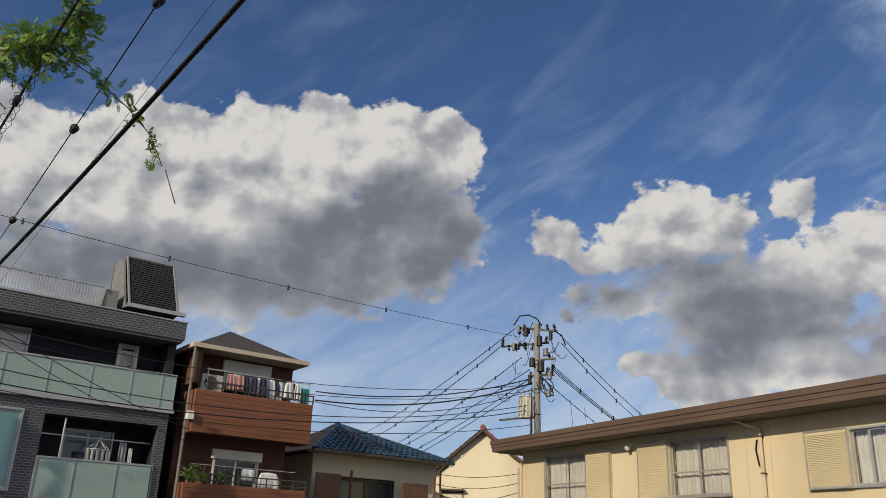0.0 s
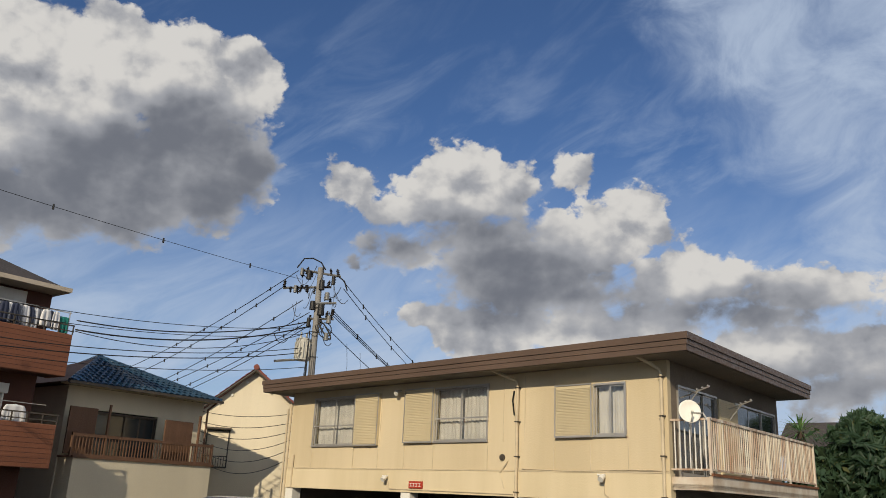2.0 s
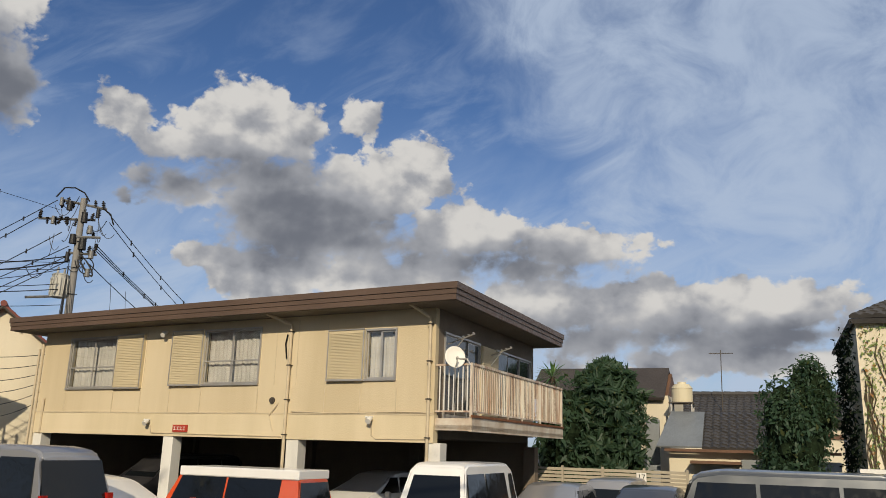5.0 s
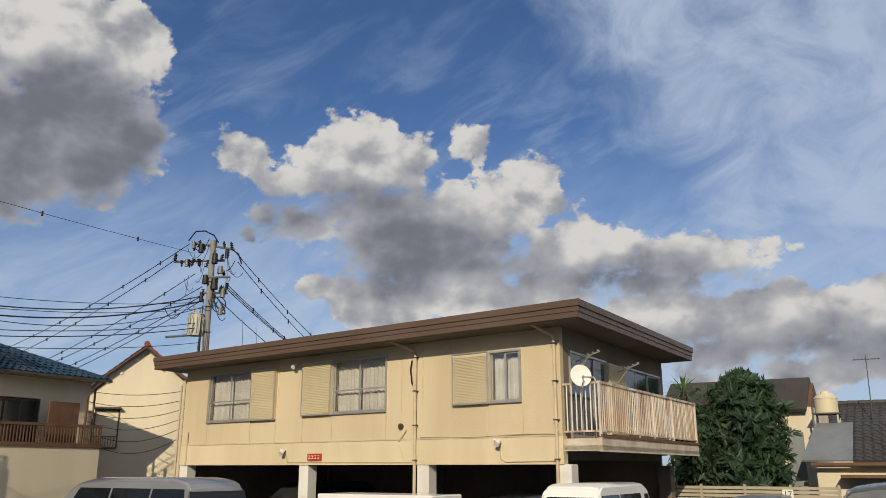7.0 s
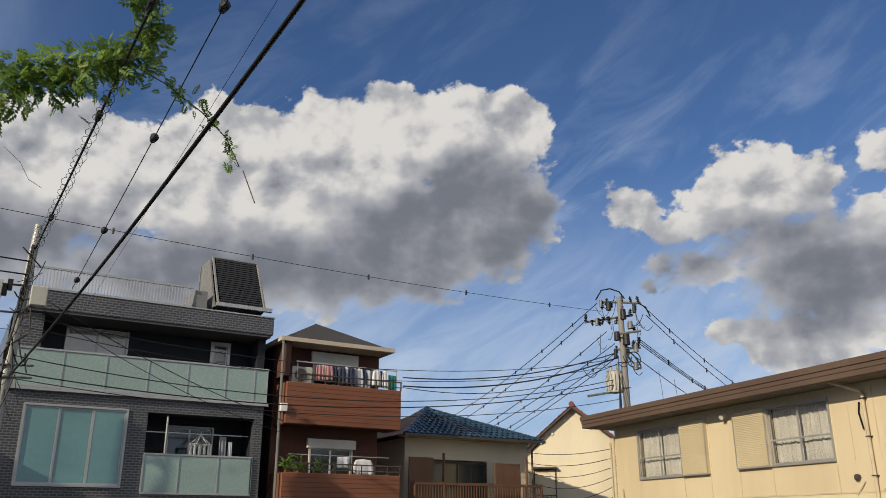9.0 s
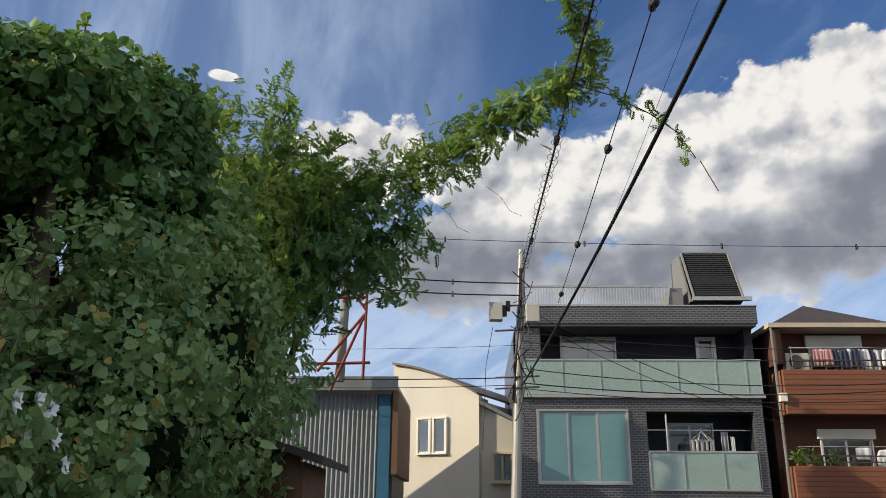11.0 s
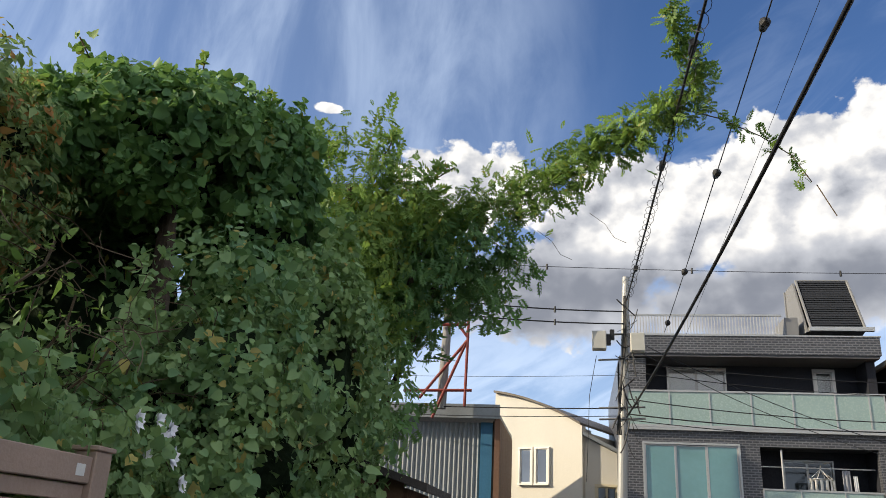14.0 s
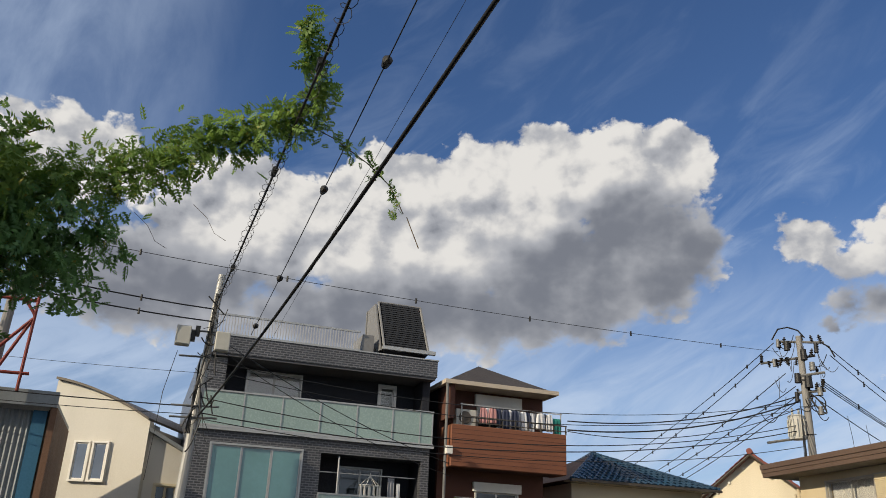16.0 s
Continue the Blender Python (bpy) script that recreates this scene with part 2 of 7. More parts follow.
def leaf_mat(name, young, old, dry, dry_share=0.06):
    """Leaves that differ from one to the next, with light passing through them."""
    m = bpy.data.materials.new(name)
    m.use_nodes = True
    k = Nodes(m.node_tree)
    tree = m.node_tree
    bsdf = tree.nodes["Principled BSDF"]
    each = k.add("ShaderNodeNewGeometry").outputs["Random Per Island"]
    place = k.add("ShaderNodeTexCoord").outputs["Object"]
    patch = k.ramp(k.noise(place, 0.8, 4.0), 0.35, 0.7)
    green = k.mix(k.math("MULTIPLY", k.math("ADD", each, patch), 0.5), young, old)
    dryness = k.math("GREATER_THAN", k.math("FRACT", k.math("MULTIPLY", each, 17.3)), 1 - dry_share)
    colour = k.mix(dryness, green, dry)
    tree.links.new(colour, bsdf.inputs["Base Color"])
    bsdf.inputs["Roughness"].default_value = 0.5
    bsdf.inputs["Specular IOR Level"].default_value = 0.25
    through_light = k.add("ShaderNodeBsdfTranslucent")
    tree.links.new(k.mix(0.5, colour, (0.20, 0.32, 0.05)), through_light.inputs["Color"])
    both = k.add("ShaderNodeMixShader")
    both.inputs[0].default_value = 0.35
    tree.links.new(bsdf.outputs[0], both.inputs[1])
    tree.links.new(through_light.outputs[0], both.inputs[2])
    tree.links.new(both.outputs[0], tree.nodes["Material Output"].inputs["Surface"])
    return m


M = {
    "asphalt": mat("asphalt", (0.055, 0.055, 0.057), 0.9, 0.4, 0.4, 0.5, 60),
    "yellow_wall": mat("yellow_wall", (0.63, 0.53, 0.36), 0.85, 0.0, 0.5, 0.25, 25, tint=(0.51, 0.42, 0.27), streak=True),
    "yellow_beam": mat("yellow_beam", (0.67, 0.57, 0.39), 0.85, 0.0, 0.6, 0.2, 25, tint=(0.56, 0.47, 0.30), streak=True),
    "shutter": mat("shutter", (0.62, 0.53, 0.35), 0.6, 0.12, 1.0, 0.05),
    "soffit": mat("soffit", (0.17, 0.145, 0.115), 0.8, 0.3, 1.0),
    "brown_fascia": mat("brown_fascia", (0.125, 0.082, 0.058), 0.5, 0.25, 0.5, 0.08, 12, streak=True),
    # dark brown of the short side, the back and the rear posts
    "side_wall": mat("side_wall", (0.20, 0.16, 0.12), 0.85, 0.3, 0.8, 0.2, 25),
    "alu": mat("alu", (0.55, 0.53, 0.50), 0.4, 0.2, 2.0, 0.05, 30, 0.6),
    "alu_dark": mat("alu_dark", (0.09, 0.075, 0.06), 0.45, 0.2, 2.0, 0.05, 30, 0.3),
    "white_paint": mat("white_paint", (0.78, 0.76, 0.70), 0.6, 0.2, 1.2, 0.1, 25, streak=True),
    "rusty_white": mat("rusty_white", (0.72, 0.68, 0.58), 0.7, 0.0, 4.5, 0.3, 40, tint=(0.28, 0.12, 0.05), streak=True),
    "slab_paint": mat("slab_paint", (0.66, 0.61, 0.52), 0.8, 0.0, 1.4, 0.3, 18, tint=(0.40, 0.27, 0.16)),
    "slat_fence": mat("slat_fence", (0.42, 0.37, 0.28), 0.7, 0.2, 1.2, 0.1, 20),
    "rust": mat("rust", (0.22, 0.085, 0.035), 0.9, 0.4, 6.0, 0.4, 60),
    "pane": glass_mat("pane", (0.035, 0.045, 0.05), 0.05),
    "clear_pane": clear_glass("clear_pane"),
    "pane_blue": glass_mat("pane_blue", (0.15, 0.19, 0.27), 0.1),
    "pane_green": glass_mat("pane_green", (0.12, 0.26, 0.27), 0.07),
    "curtain": mat("curtain", (0.62, 0.60, 0.56), 0.9, 0.2, 2.0, 0.1, 60),
    # near-black colour that stands for the unlit interior behind the glass
    "unlit_room": mat("unlit_room", (0.030, 0.028, 0.026), 0.95, 0.3, 1.0, 0.05),
    "pipe": mat("pipe", (0.62, 0.52, 0.36), 0.6, 0.3, 2.0, 0.1),
    "dish": mat("dish", (0.80, 0.77, 0.70), 0.5, 0.1, 3.0, 0.02),
    "sign_red": mat("sign_red", (0.42, 0.045, 0.025), 0.5, 0.15, 5.0, 0.02),
    "grey_tile": tile_mat("grey_tile", (0.046, 0.050, 0.060), (0.15, 0.15, 0.16), 0.20, 0.075),
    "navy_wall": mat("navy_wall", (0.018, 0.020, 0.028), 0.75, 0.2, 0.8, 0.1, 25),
    "grey_soffit": mat("grey_soffit", (0.11, 0.11, 0.115), 0.8, 0.2, 1.0),
    "frosted": mat("frosted", (0.26, 0.36, 0.335), 0.22, 0.12, 0.7, 0.02, 20, spec=0.7),
    "cap_alu": mat("cap_alu", (0.42, 0.43, 0.43), 0.4, 0.15, 2.0, 0.03, 30, 0.5),
    "solar": mat("solar", (0.020, 0.020, 0.022), 0.4, 0.25, 2.0, 0.05, 20, spec=0.6),
    "penthouse": mat("penthouse", (0.20, 0.20, 0.20), 0.7, 0.2, 1.0, 0.1),
    "brown_wall": mat("brown_wall", (0.105, 0.042, 0.028), 0.8, 0.25, 0.8, 0.2, 25),
    "brown_balcony": mat("brown_balcony", (0.21, 0.080, 0.042), 0.75, 0.18, 0.7, 0.15, 20, streak=True),
    "beige_trim": mat("beige_trim", (0.55, 0.47, 0.37), 0.7, 0.2, 1.5, 0.1),
    "dark_roof": mat("dark_roof", (0.060, 0.050, 0.045), 0.7, 0.3, 1.2, 0.3, 20),
    "blue_tile": mat("blue_tile", (0.012, 0.045, 0.085), 0.28, 0.5, 2.0, 0.1, 12, spec=0.7),
    "red_tile": mat("red_tile", (0.20, 0.045, 0.030), 0.5, 0.4, 2.0, 0.1, 12),
    "grey_rooftile": mat("grey_rooftile", (0.060, 0.055, 0.052), 0.6, 0.4, 2.0, 0.2, 12),
    "cream_wall": mat("cream_wall", (0.68, 0.61, 0.46), 0.9, 0.16, 0.5, 0.25, 25, streak=True),
    "white_wall": mat("white_wall", (0.74, 0.66, 0.50), 0.9, 0.2, 0.5, 0.3, 25, streak=True),
    "pale_wall": mat("pale_wall", (0.60, 0.57, 0.50), 0.9, 0.14, 0.5, 0.25, 25, streak=True),
    "wood": mat("wood", (0.16, 0.085, 0.05), 0.7, 0.35, 2.0, 0.2, 20, streak=True),
    "fence_wood": mat("fence_wood", (0.40, 0.29, 0.225), 0.62, 0.22, 1.6, 0.12, 45),
    "pole": mat("pole", (0.26, 0.25, 0.235), 0.8, 0.2, 1.5, 0.2, 30, streak=True),
    "pole_steel": mat("pole_steel", (0.20, 0.20, 0.195), 0.6, 0.25, 3.0, 0.1, 30, 0.3),
    "pole_pale": mat("pole_pale", (0.40, 0.40, 0.385), 0.55, 0.25, 3.0, 0.1, 30, 0.3, streak=True),
    "cable": mat("cable", (0.012, 0.012, 0.013), 0.6, 0.2, 4.0, 0.0),
    "porcelain": mat("porcelain", (0.022, 0.019, 0.019), 0.6, 0.2, 4.0, 0.0),
    "grey_box": mat("grey_box", (0.48, 0.47, 0.42), 0.55, 0.15, 2.0, 0.05),
    "sheet": mat("sheet", (0.26, 0.28, 0.29), 0.5, 0.3, 1.0, 0.1, 20, 0.3, streak=True),
    "blue_sheet": mat("blue_sheet", (0.03, 0.13, 0.23), 0.6, 0.3, 1.2, 0.1, 20, streak=True),
    "red_steel": mat("red_steel", (0.22, 0.035, 0.025), 0.7, 0.4, 4.0, 0.2),
    "bark": mat("bark", (0.07, 0.05, 0.035), 0.95, 0.45, 4.0, 0.6, 18, streak=True),
    "twig": mat("twig", (0.12, 0.085, 0.05), 0.9, 0.4, 8.0, 0.2),
    # near-black: paints the shade inside crowns; also colours the withered climber
    "shade_leaf": mat("shade_leaf", (0.022, 0.036, 0.018), 1.0, 0.8, 5.0, 0.8, 14, spec=0.05),
    "leaf_vine": leaf_mat("leaf_vine", (0.290, 0.410, 0.160), (0.080, 0.185, 0.088), (0.46, 0.38, 0.12), 0.035),
    "leaf_dark": leaf_mat("leaf_dark", (0.165, 0.300, 0.090), (0.062, 0.150, 0.062), (0.28, 0.25, 0.06), 0.02),
    "leaf_autumn": leaf_mat("leaf_autumn", (0.33, 0.39, 0.13), (0.130, 0.235, 0.095), (0.42, 0.20, 0.07), 0.16),
    "leaf_light": leaf_mat("leaf_light", (0.225, 0.335, 0.070), (0.090, 0.175, 0.048), (0.27, 0.27, 0.04), 0.05),
    "leaf_conifer": leaf_mat("leaf_conifer", (0.060, 0.105, 0.062), (0.026, 0.056, 0.036), (0.09, 0.10, 0.04), 0.03),
    "petal": mat("petal", (0.82, 0.82, 0.84), 0.7, 0.1, 20.0, 0.0),
    "car_silver": paint_mat("car_silver", (0.36, 0.36, 0.37), 0.55),
    "car_white": paint_mat("car_white", (0.8, 0.79, 0.76), 0),
    "car_orange": paint_mat("car_orange", (0.6, 0.075, 0.018), 0),
    "car_grey": paint_mat("car_grey", (0.11, 0.12, 0.13), 0.5),
    "car_dark": paint_mat("car_dark", (0.03, 0.03, 0.035), 0.3),
    "car_glass": glass_mat("car_glass", (0.008, 0.010, 0.012), 0.04, spec=0.4),
    "rubber": mat("rubber", (0.02, 0.02, 0.02), 0.85, 0.2, 8.0, 0.1),
    "lamp_red": mat("lamp_red", (0.35, 0.015, 0.01), 0.2, 0.1, 8.0, 0.0),
    "tank": mat("tank", (0.62, 0.55, 0.38), 0.55, 0.15, 1.5, 0.05, streak=True),
    "cloth_white": mat("cloth_white", (0.74, 0.74, 0.75), 0.9, 0.1, 6.0, 0.2),
    "cloth_pink": mat("cloth_pink", (0.55, 0.28, 0.27), 0.9, 0.15, 6.0, 0.2),
    "cloth_navy": mat("cloth_navy", (0.04, 0.05, 0.09), 0.9, 0.2, 6.0, 0.2),
    "cloth_teal": mat("cloth_teal", (0.02, 0.20, 0.17), 0.9, 0.2, 6.0, 0.2),
    "cloth_grey": mat("cloth_grey", (0.30, 0.31, 0.34), 0.9, 0.2, 6.0, 0.2),
}


# ---- mesh helpers ----
def box(bm, x0, x1, y0, y1, z0, z1, at=None):
    """A box; at maps its own (x, y, z) into the world."""
    at = at or (lambda x, y, z: (x, y, z))
    v = [bm.verts.new(at(x, y, z)) for z in (z0, z1) for x, y in ((x0, y0), (x1, y0), (x1, y1), (x0, y1))]
    for q in ((3, 2, 1, 0), (4, 5, 6, 7), (0, 1, 5, 4), (1, 2, 6, 5), (2, 3, 7, 6), (3, 0, 4, 7)):
        bm.faces.new([v[k] for k in q])
    return v


def prism(bm, ring, y0, y1, at=None):
    """A slab with the outline ring of (x, z) between y0 and y1."""
    at = at or (lambda x, y, z: (x, y, z))
    a = [bm.verts.new(at(x, y0, z)) for x, z in ring]
    b = [bm.verts.new(at(x, y1, z)) for x, z in ring]
    bm.faces.new(a)
    bm.faces.new(b[::-1])
    for k in range(len(ring)):
        j = (k + 1) % len(ring)
        bm.faces.new((a[j], a[k], b[k], b[j]))


def rod(bm, p, q, r0, r1=None, sides=8):
    p, q = Vector(p), Vector(q)
    r1 = r0 if r1 is None else r1
    d = (q - p).normalized()
    side = d.cross(Vector((0, 0, 1)) if abs(d.z) < 0.9 else Vector((1, 0, 0))).normalized()
    up = d.cross(side)
    ring = [[bm.verts.new(c + (side * math.cos(a) + up * math.sin(a)) * r) for a in [2 * math.pi * k / sides for k in range(sides)]] for c, r in ((p, r0), (q, r1))]
    for k in range(sides):
        j = (k + 1) % sides
        bm.faces.new((ring[0][k], ring[0][j], ring[1][j], ring[1][k]))
    bm.faces.new(ring[0][::-1])
    bm.faces.new(ring[1])


def tube(bm, points, r, sides=6):
    """A continuous bent tube."""
    pts = [Vector(p) for p in points]
    last = None
    side = None
    for k, p in enumerate(pts):
        d = (pts[min(k + 1, len(pts) - 1)] - pts[max(k - 1, 0)]).normalized()
        if side is None:
            side = d.cross(Vector((0, 0, 1)) if abs(d.z) < 0.9 else Vector((1, 0, 0))).normalized()
        else:
            side = (side - d * side.dot(d)).normalized()
        up = d.cross(side)
        ring = [bm.verts.new(p + (side * math.cos(2 * math.pi * j / sides) + up * math.sin(2 * math.pi * j / sides)) * r) for j in range(sides)]
        if last:
            for j in range(sides):
                bm.faces.new((last[j], last[(j + 1) % sides], ring[(j + 1) % sides], ring[j]))
        else:
            bm.faces.new(ring[::-1])
        last = ring
    bm.faces.new(last)


def thing(name, label, category, at=(0, 0, 0), group="", kind=""):
    ob = new(name)
    ob.location = at
    ob.empty_display_size = 0.2
    return tagged(ob, label, category, group, kind)


def part(name, bm, material, parent=None, label="", smooth=False, bevel=0.0):
    """Links a bmesh, given in world metres, as one mesh under a thing or a part."""
    if bevel:
        bmesh.ops.bevel(bm, geom=list(bm.edges), offset=bevel, segments=1, affect="EDGES", clamp_overlap=True)
    bmesh.ops.recalc_face_normals(bm, faces=bm.faces)
    me = bpy.data.meshes.new(name)
    bm.to_mesh(me)
    bm.free()
    if smooth:
        for f in me.polygons:
            f.use_smooth = True
    me.materials.append(M[material])
    ob = new(name, me)
    if parent is not None:
        ob.parent = parent
        if parent.data is None:
            ob.matrix_parent_inverse = Matrix.Translation(-parent.location)
    if label:
        tagged(ob, label)
    return ob


def boxes(name, material, parent, *dims, label="", at=None, bevel=0.0):
    bm = bmesh.new()
    for d in dims:
        box(bm, *d, at=at)
    return part(name, bm, material, parent, label, bevel=bevel)


def window(house, x0, x1, z0, z1, y, sashes=2, frame_mat="alu", pane_mat="pane", at=None, curtain=False, name="window", label="", depth=0.12, w=0.05):
    """A sliding window in a wall whose outer face is at y (the outside is towards -y)."""
    win = boxes(name, frame_mat, house, (x0 - w, x1 + w, y - 0.05, y + depth, z1, z1 + w), (x0 - w, x1 + w, y - 0.07, y + depth, z0 - w, z0),
                (x0 - w, x0, y - 0.045, y + depth, z0, z1), (x1, x1 + w, y - 0.045, y + depth, z0, z1), at=at, label=label)
    step = (x1 - x0) / sashes
    for k in range(sashes):
        a, b = x0 + k * step, x0 + (k + 1) * step
        yy = y + 0.015 + 0.03 * (k % 2)
        boxes("sash", frame_mat, win, (a, a + 0.04, yy - 0.012, yy + 0.012, z0, z1), (b - 0.04, b, yy - 0.012, yy + 0.012, z0, z1),
              (a + 0.04, b - 0.04, yy - 0.012, yy + 0.012, z0, z0 + 0.05), (a + 0.04, b - 0.04, yy - 0.012, yy + 0.012, z1 - 0.04, z1), at=at)
        boxes("pane", pane_mat, win, (a + 0.04, b - 0.04, yy - 0.004, yy + 0.004, z0 + 0.05, z1 - 0.04), at=at)
    return win


ground_bm = bmesh.new()
box(ground_bm, -1500, 1500, -1500, 1500, -0.3, 0.0)
tagged(part("ground", ground_bm, "asphalt"), "grey worn asphalt of the parking lot and streets", "ground", kind="structure")


def pierced(bm, x0, x1, z0, z1, y0, y1, holes, at=None):
    """A wall from y0 to y1 with real openings (x0, x1, z0, z1), as one closed shell."""
    at = at or (lambda x, y, z: (x, y, z))
    xs = sorted({x0, x1, *[h[0] for h in holes], *[h[1] for h in holes]})
    zs = sorted({z0, z1, *[h[2] for h in holes], *[h[3] for h in holes]})
    made = {}

    def v(i, j, k):
        if (i, j, k) not in made:
            made[i, j, k] = bm.verts.new(at(xs[i], (y0, y1)[k], zs[j]))
        return made[i, j, k]

    def full(i, j):
        if not (0 <= i < len(xs) - 1 and 0 <= j < len(zs) - 1):
            return False
        return not any(h[0] <= xs[i] and xs[i + 1] <= h[1] and h[2] <= zs[j] and zs[j + 1] <= h[3] for h in holes)

    for i in range(len(xs) - 1):
        for j in range(len(zs) - 1):
            if not full(i, j):
                continue
            bm.faces.new((v(i, j, 0), v(i + 1, j, 0), v(i + 1, j + 1, 0), v(i, j + 1, 0)))
            bm.faces.new((v(i, j + 1, 1), v(i + 1, j + 1, 1), v(i + 1, j, 1), v(i, j, 1)))
            for (a, b), (p, q) in (((i - 1, j), ((i, j), (i, j + 1))), ((i + 1, j), ((i + 1, j + 1), (i + 1, j))), ((i, j - 1), ((i + 1, j), (i, j))), ((i, j + 1), ((i, j + 1), (i + 1, j + 1)))):
                if not full(a, b):
                    bm.faces.new((v(*p, 0), v(*q, 0), v(*q, 1), v(*p, 1)))


def tiled_slope(bm, a, b, c, d, course=0.26, wide=0.27, rise=0.055, single=None):
    """Curved roof tiles on the slope a-b (eave) to d-c (ridge); each tile is a little arch that laps the one below."""
    a, b, c, d = map(Vector, (a, b, c, d))
    eave_mid, ridge_mid = (a + b) / 2, (c + d) / 2
    length = (ridge_mid - eave_mid).length
    rows = max(1, int(length / course))
    for r in range(rows):
        s0, s1 = r / rows, min(1.0, (r + 1.12) / rows)
        l0, r0, l1, r1 = a.lerp(d, s0), b.lerp(c, s0), a.lerp(d, s1), b.lerp(c, s1)
        across = (r0 - l0).normalized()
        normal = across.cross((ridge_mid - eave_mid).normalized())
        if normal.z < 0:
            normal = -normal
        count = max(1, round((r0 - l0).length / wide))
        for k in range(count):
            f0, f1 = k / count, (k + 1) / count
            p = [l0.lerp(r0, f0), l0.lerp(r0, f1), l1.lerp(r1, f1), l1.lerp(r1, f0)]
            lift = normal * (rise * random.uniform(0.9, 1.15))
            lap = normal * 0.03
            low = [p[0] + lap, p[0].lerp(p[1], 0.3) + lap + lift, p[0].lerp(p[1], 0.62) + lap + lift * 0.7, p[1] + lap]
            high = [p[3], p[3].lerp(p[2], 0.3) + lift, p[3].lerp(p[2], 0.62) + lift * 0.7, p[2]]
            under = [q - normal * 0.05 for q in (p[0], p[1])]
            if single:
                bm = bmesh.new()
            lv, hv, uv = [bm.verts.new(q) for q in low], [bm.verts.new(q) for q in high], [bm.verts.new(q) for q in under]
            for j in range(3):
                bm.faces.new((lv[j], lv[j + 1], hv[j + 1], hv[j]))
            bm.faces.new((uv[0], uv[1], lv[3], lv[2], lv[1], lv[0]))
            if single:
                part("roof_tile", bm, single[0], single[1])


def ridge_line(bm, p, q, r=0.09, step=0.3):
    p, q = Vector(p), Vector(q)
    count = max(1, int((q - p).length / step))
    for k in range(count):
        rod(bm, p.lerp(q, k / count), p.lerp(q, min(1, (k + 1.08) / count)), r * 1.1, r * 0.95, 8)


def plane_quads(bm, *quads):
    for quad in quads:
        bm.faces.new([bm.verts.new(p) for p in quad])


# ---- the yellow two-storey house on posts ----
# s runs along the long front, d into the house from the front
YC, YU, YV = Vector((18.47, 7.58)), Vector((0.139, 0.990)), Vector((1.0, -0.03))


def ya(s, d, z):
    p = YC + YU * s + YV * d
    return (p.x, p.y, z)


def ys(s, d, z):
    """The same house seen from its short side: s runs along the depth, d goes into the house from that side."""
    p = YC + YV * s + YU * d
    return (p.x, p.y, z)


YL, YD, YB, YT = 15.0, 7.9, 2.30, 5.52      # length, depth, underside, soffit
yellow = thing("apartment_house", "yellow rendered two-storey house raised on white posts over parking bays", "house", at=(19.5, 12, 0))
# clear opening of each window and its shutter box: s0, s1, z0, z1, shutter s0, shutter s1
WINS = [(1.15, 2.02, 3.82, 5.03, 2.06, 3.20), (5.60, 7.66, 3.76, 5.26, 7.70, 8.96), (11.42, 13.62, 3.70, 5.24, 10.18, 11.38)]
bm = bmesh.new()
pierced(bm, 0, YL, 2.95, YT, 0.0, 0.18, [w[:4] for w in WINS], at=ya)
front = part("wall", bm, "yellow_wall", yellow, "yellow render with vertical joints and rain stains")
boxes("beam", "yellow_beam", yellow, (-0.02, YL + 0.02, -0.03, 0.22, YB, 2.95), at=ya, label="pale yellow rendered beam over the posts")
boxes("drip_edge", "pipe", yellow, (-0.02, YL + 0.02, -0.045, -0.03, 2.94, 2.975), at=ya)
side_holes = [(0.55, 2.9, 2.95, 4.95), (4.3, 7.5, 3.3, 4.95)]
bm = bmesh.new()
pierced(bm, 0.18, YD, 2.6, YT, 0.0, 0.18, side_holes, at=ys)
part("side_wall", bm, "side_wall", yellow, "dark brown blotchy render under the deep eave")
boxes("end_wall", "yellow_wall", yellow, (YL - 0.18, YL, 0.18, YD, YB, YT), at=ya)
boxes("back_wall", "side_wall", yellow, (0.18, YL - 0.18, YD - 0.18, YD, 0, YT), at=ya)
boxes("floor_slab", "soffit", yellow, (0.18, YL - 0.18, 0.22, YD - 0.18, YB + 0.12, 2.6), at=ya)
# near-black sheets behind the windows paint the interior's darkness
boxes("partition", "unlit_room", yellow, (0.25, YL - 0.25, 1.6, 1.7, 2.62, YT - 0.02), at=ya)
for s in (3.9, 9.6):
    boxes("partition", "unlit_room", yellow, (s, s + 0.1, 0.2, 1.6, 2.62, YT - 0.02), at=ya)
for s in [1.08, 2.16, 3.28, 5.56, 7.7, 8.96, 10.18, 11.4, 13.66]:
    boxes("joint", "pipe", yellow, (s - 0.012, s + 0.012, -0.012, 0.0, 2.98, 3.62 if s > 1 else 5.4), at=ya)
for s in [3.28, 4.25, 5.0, 8.96, 10.12, 13.7]:
    boxes("joint", "pipe", yellow, (s - 0.01, s + 0.01, -0.008, 0.0, 3.7, YT - 0.1), at=ya)
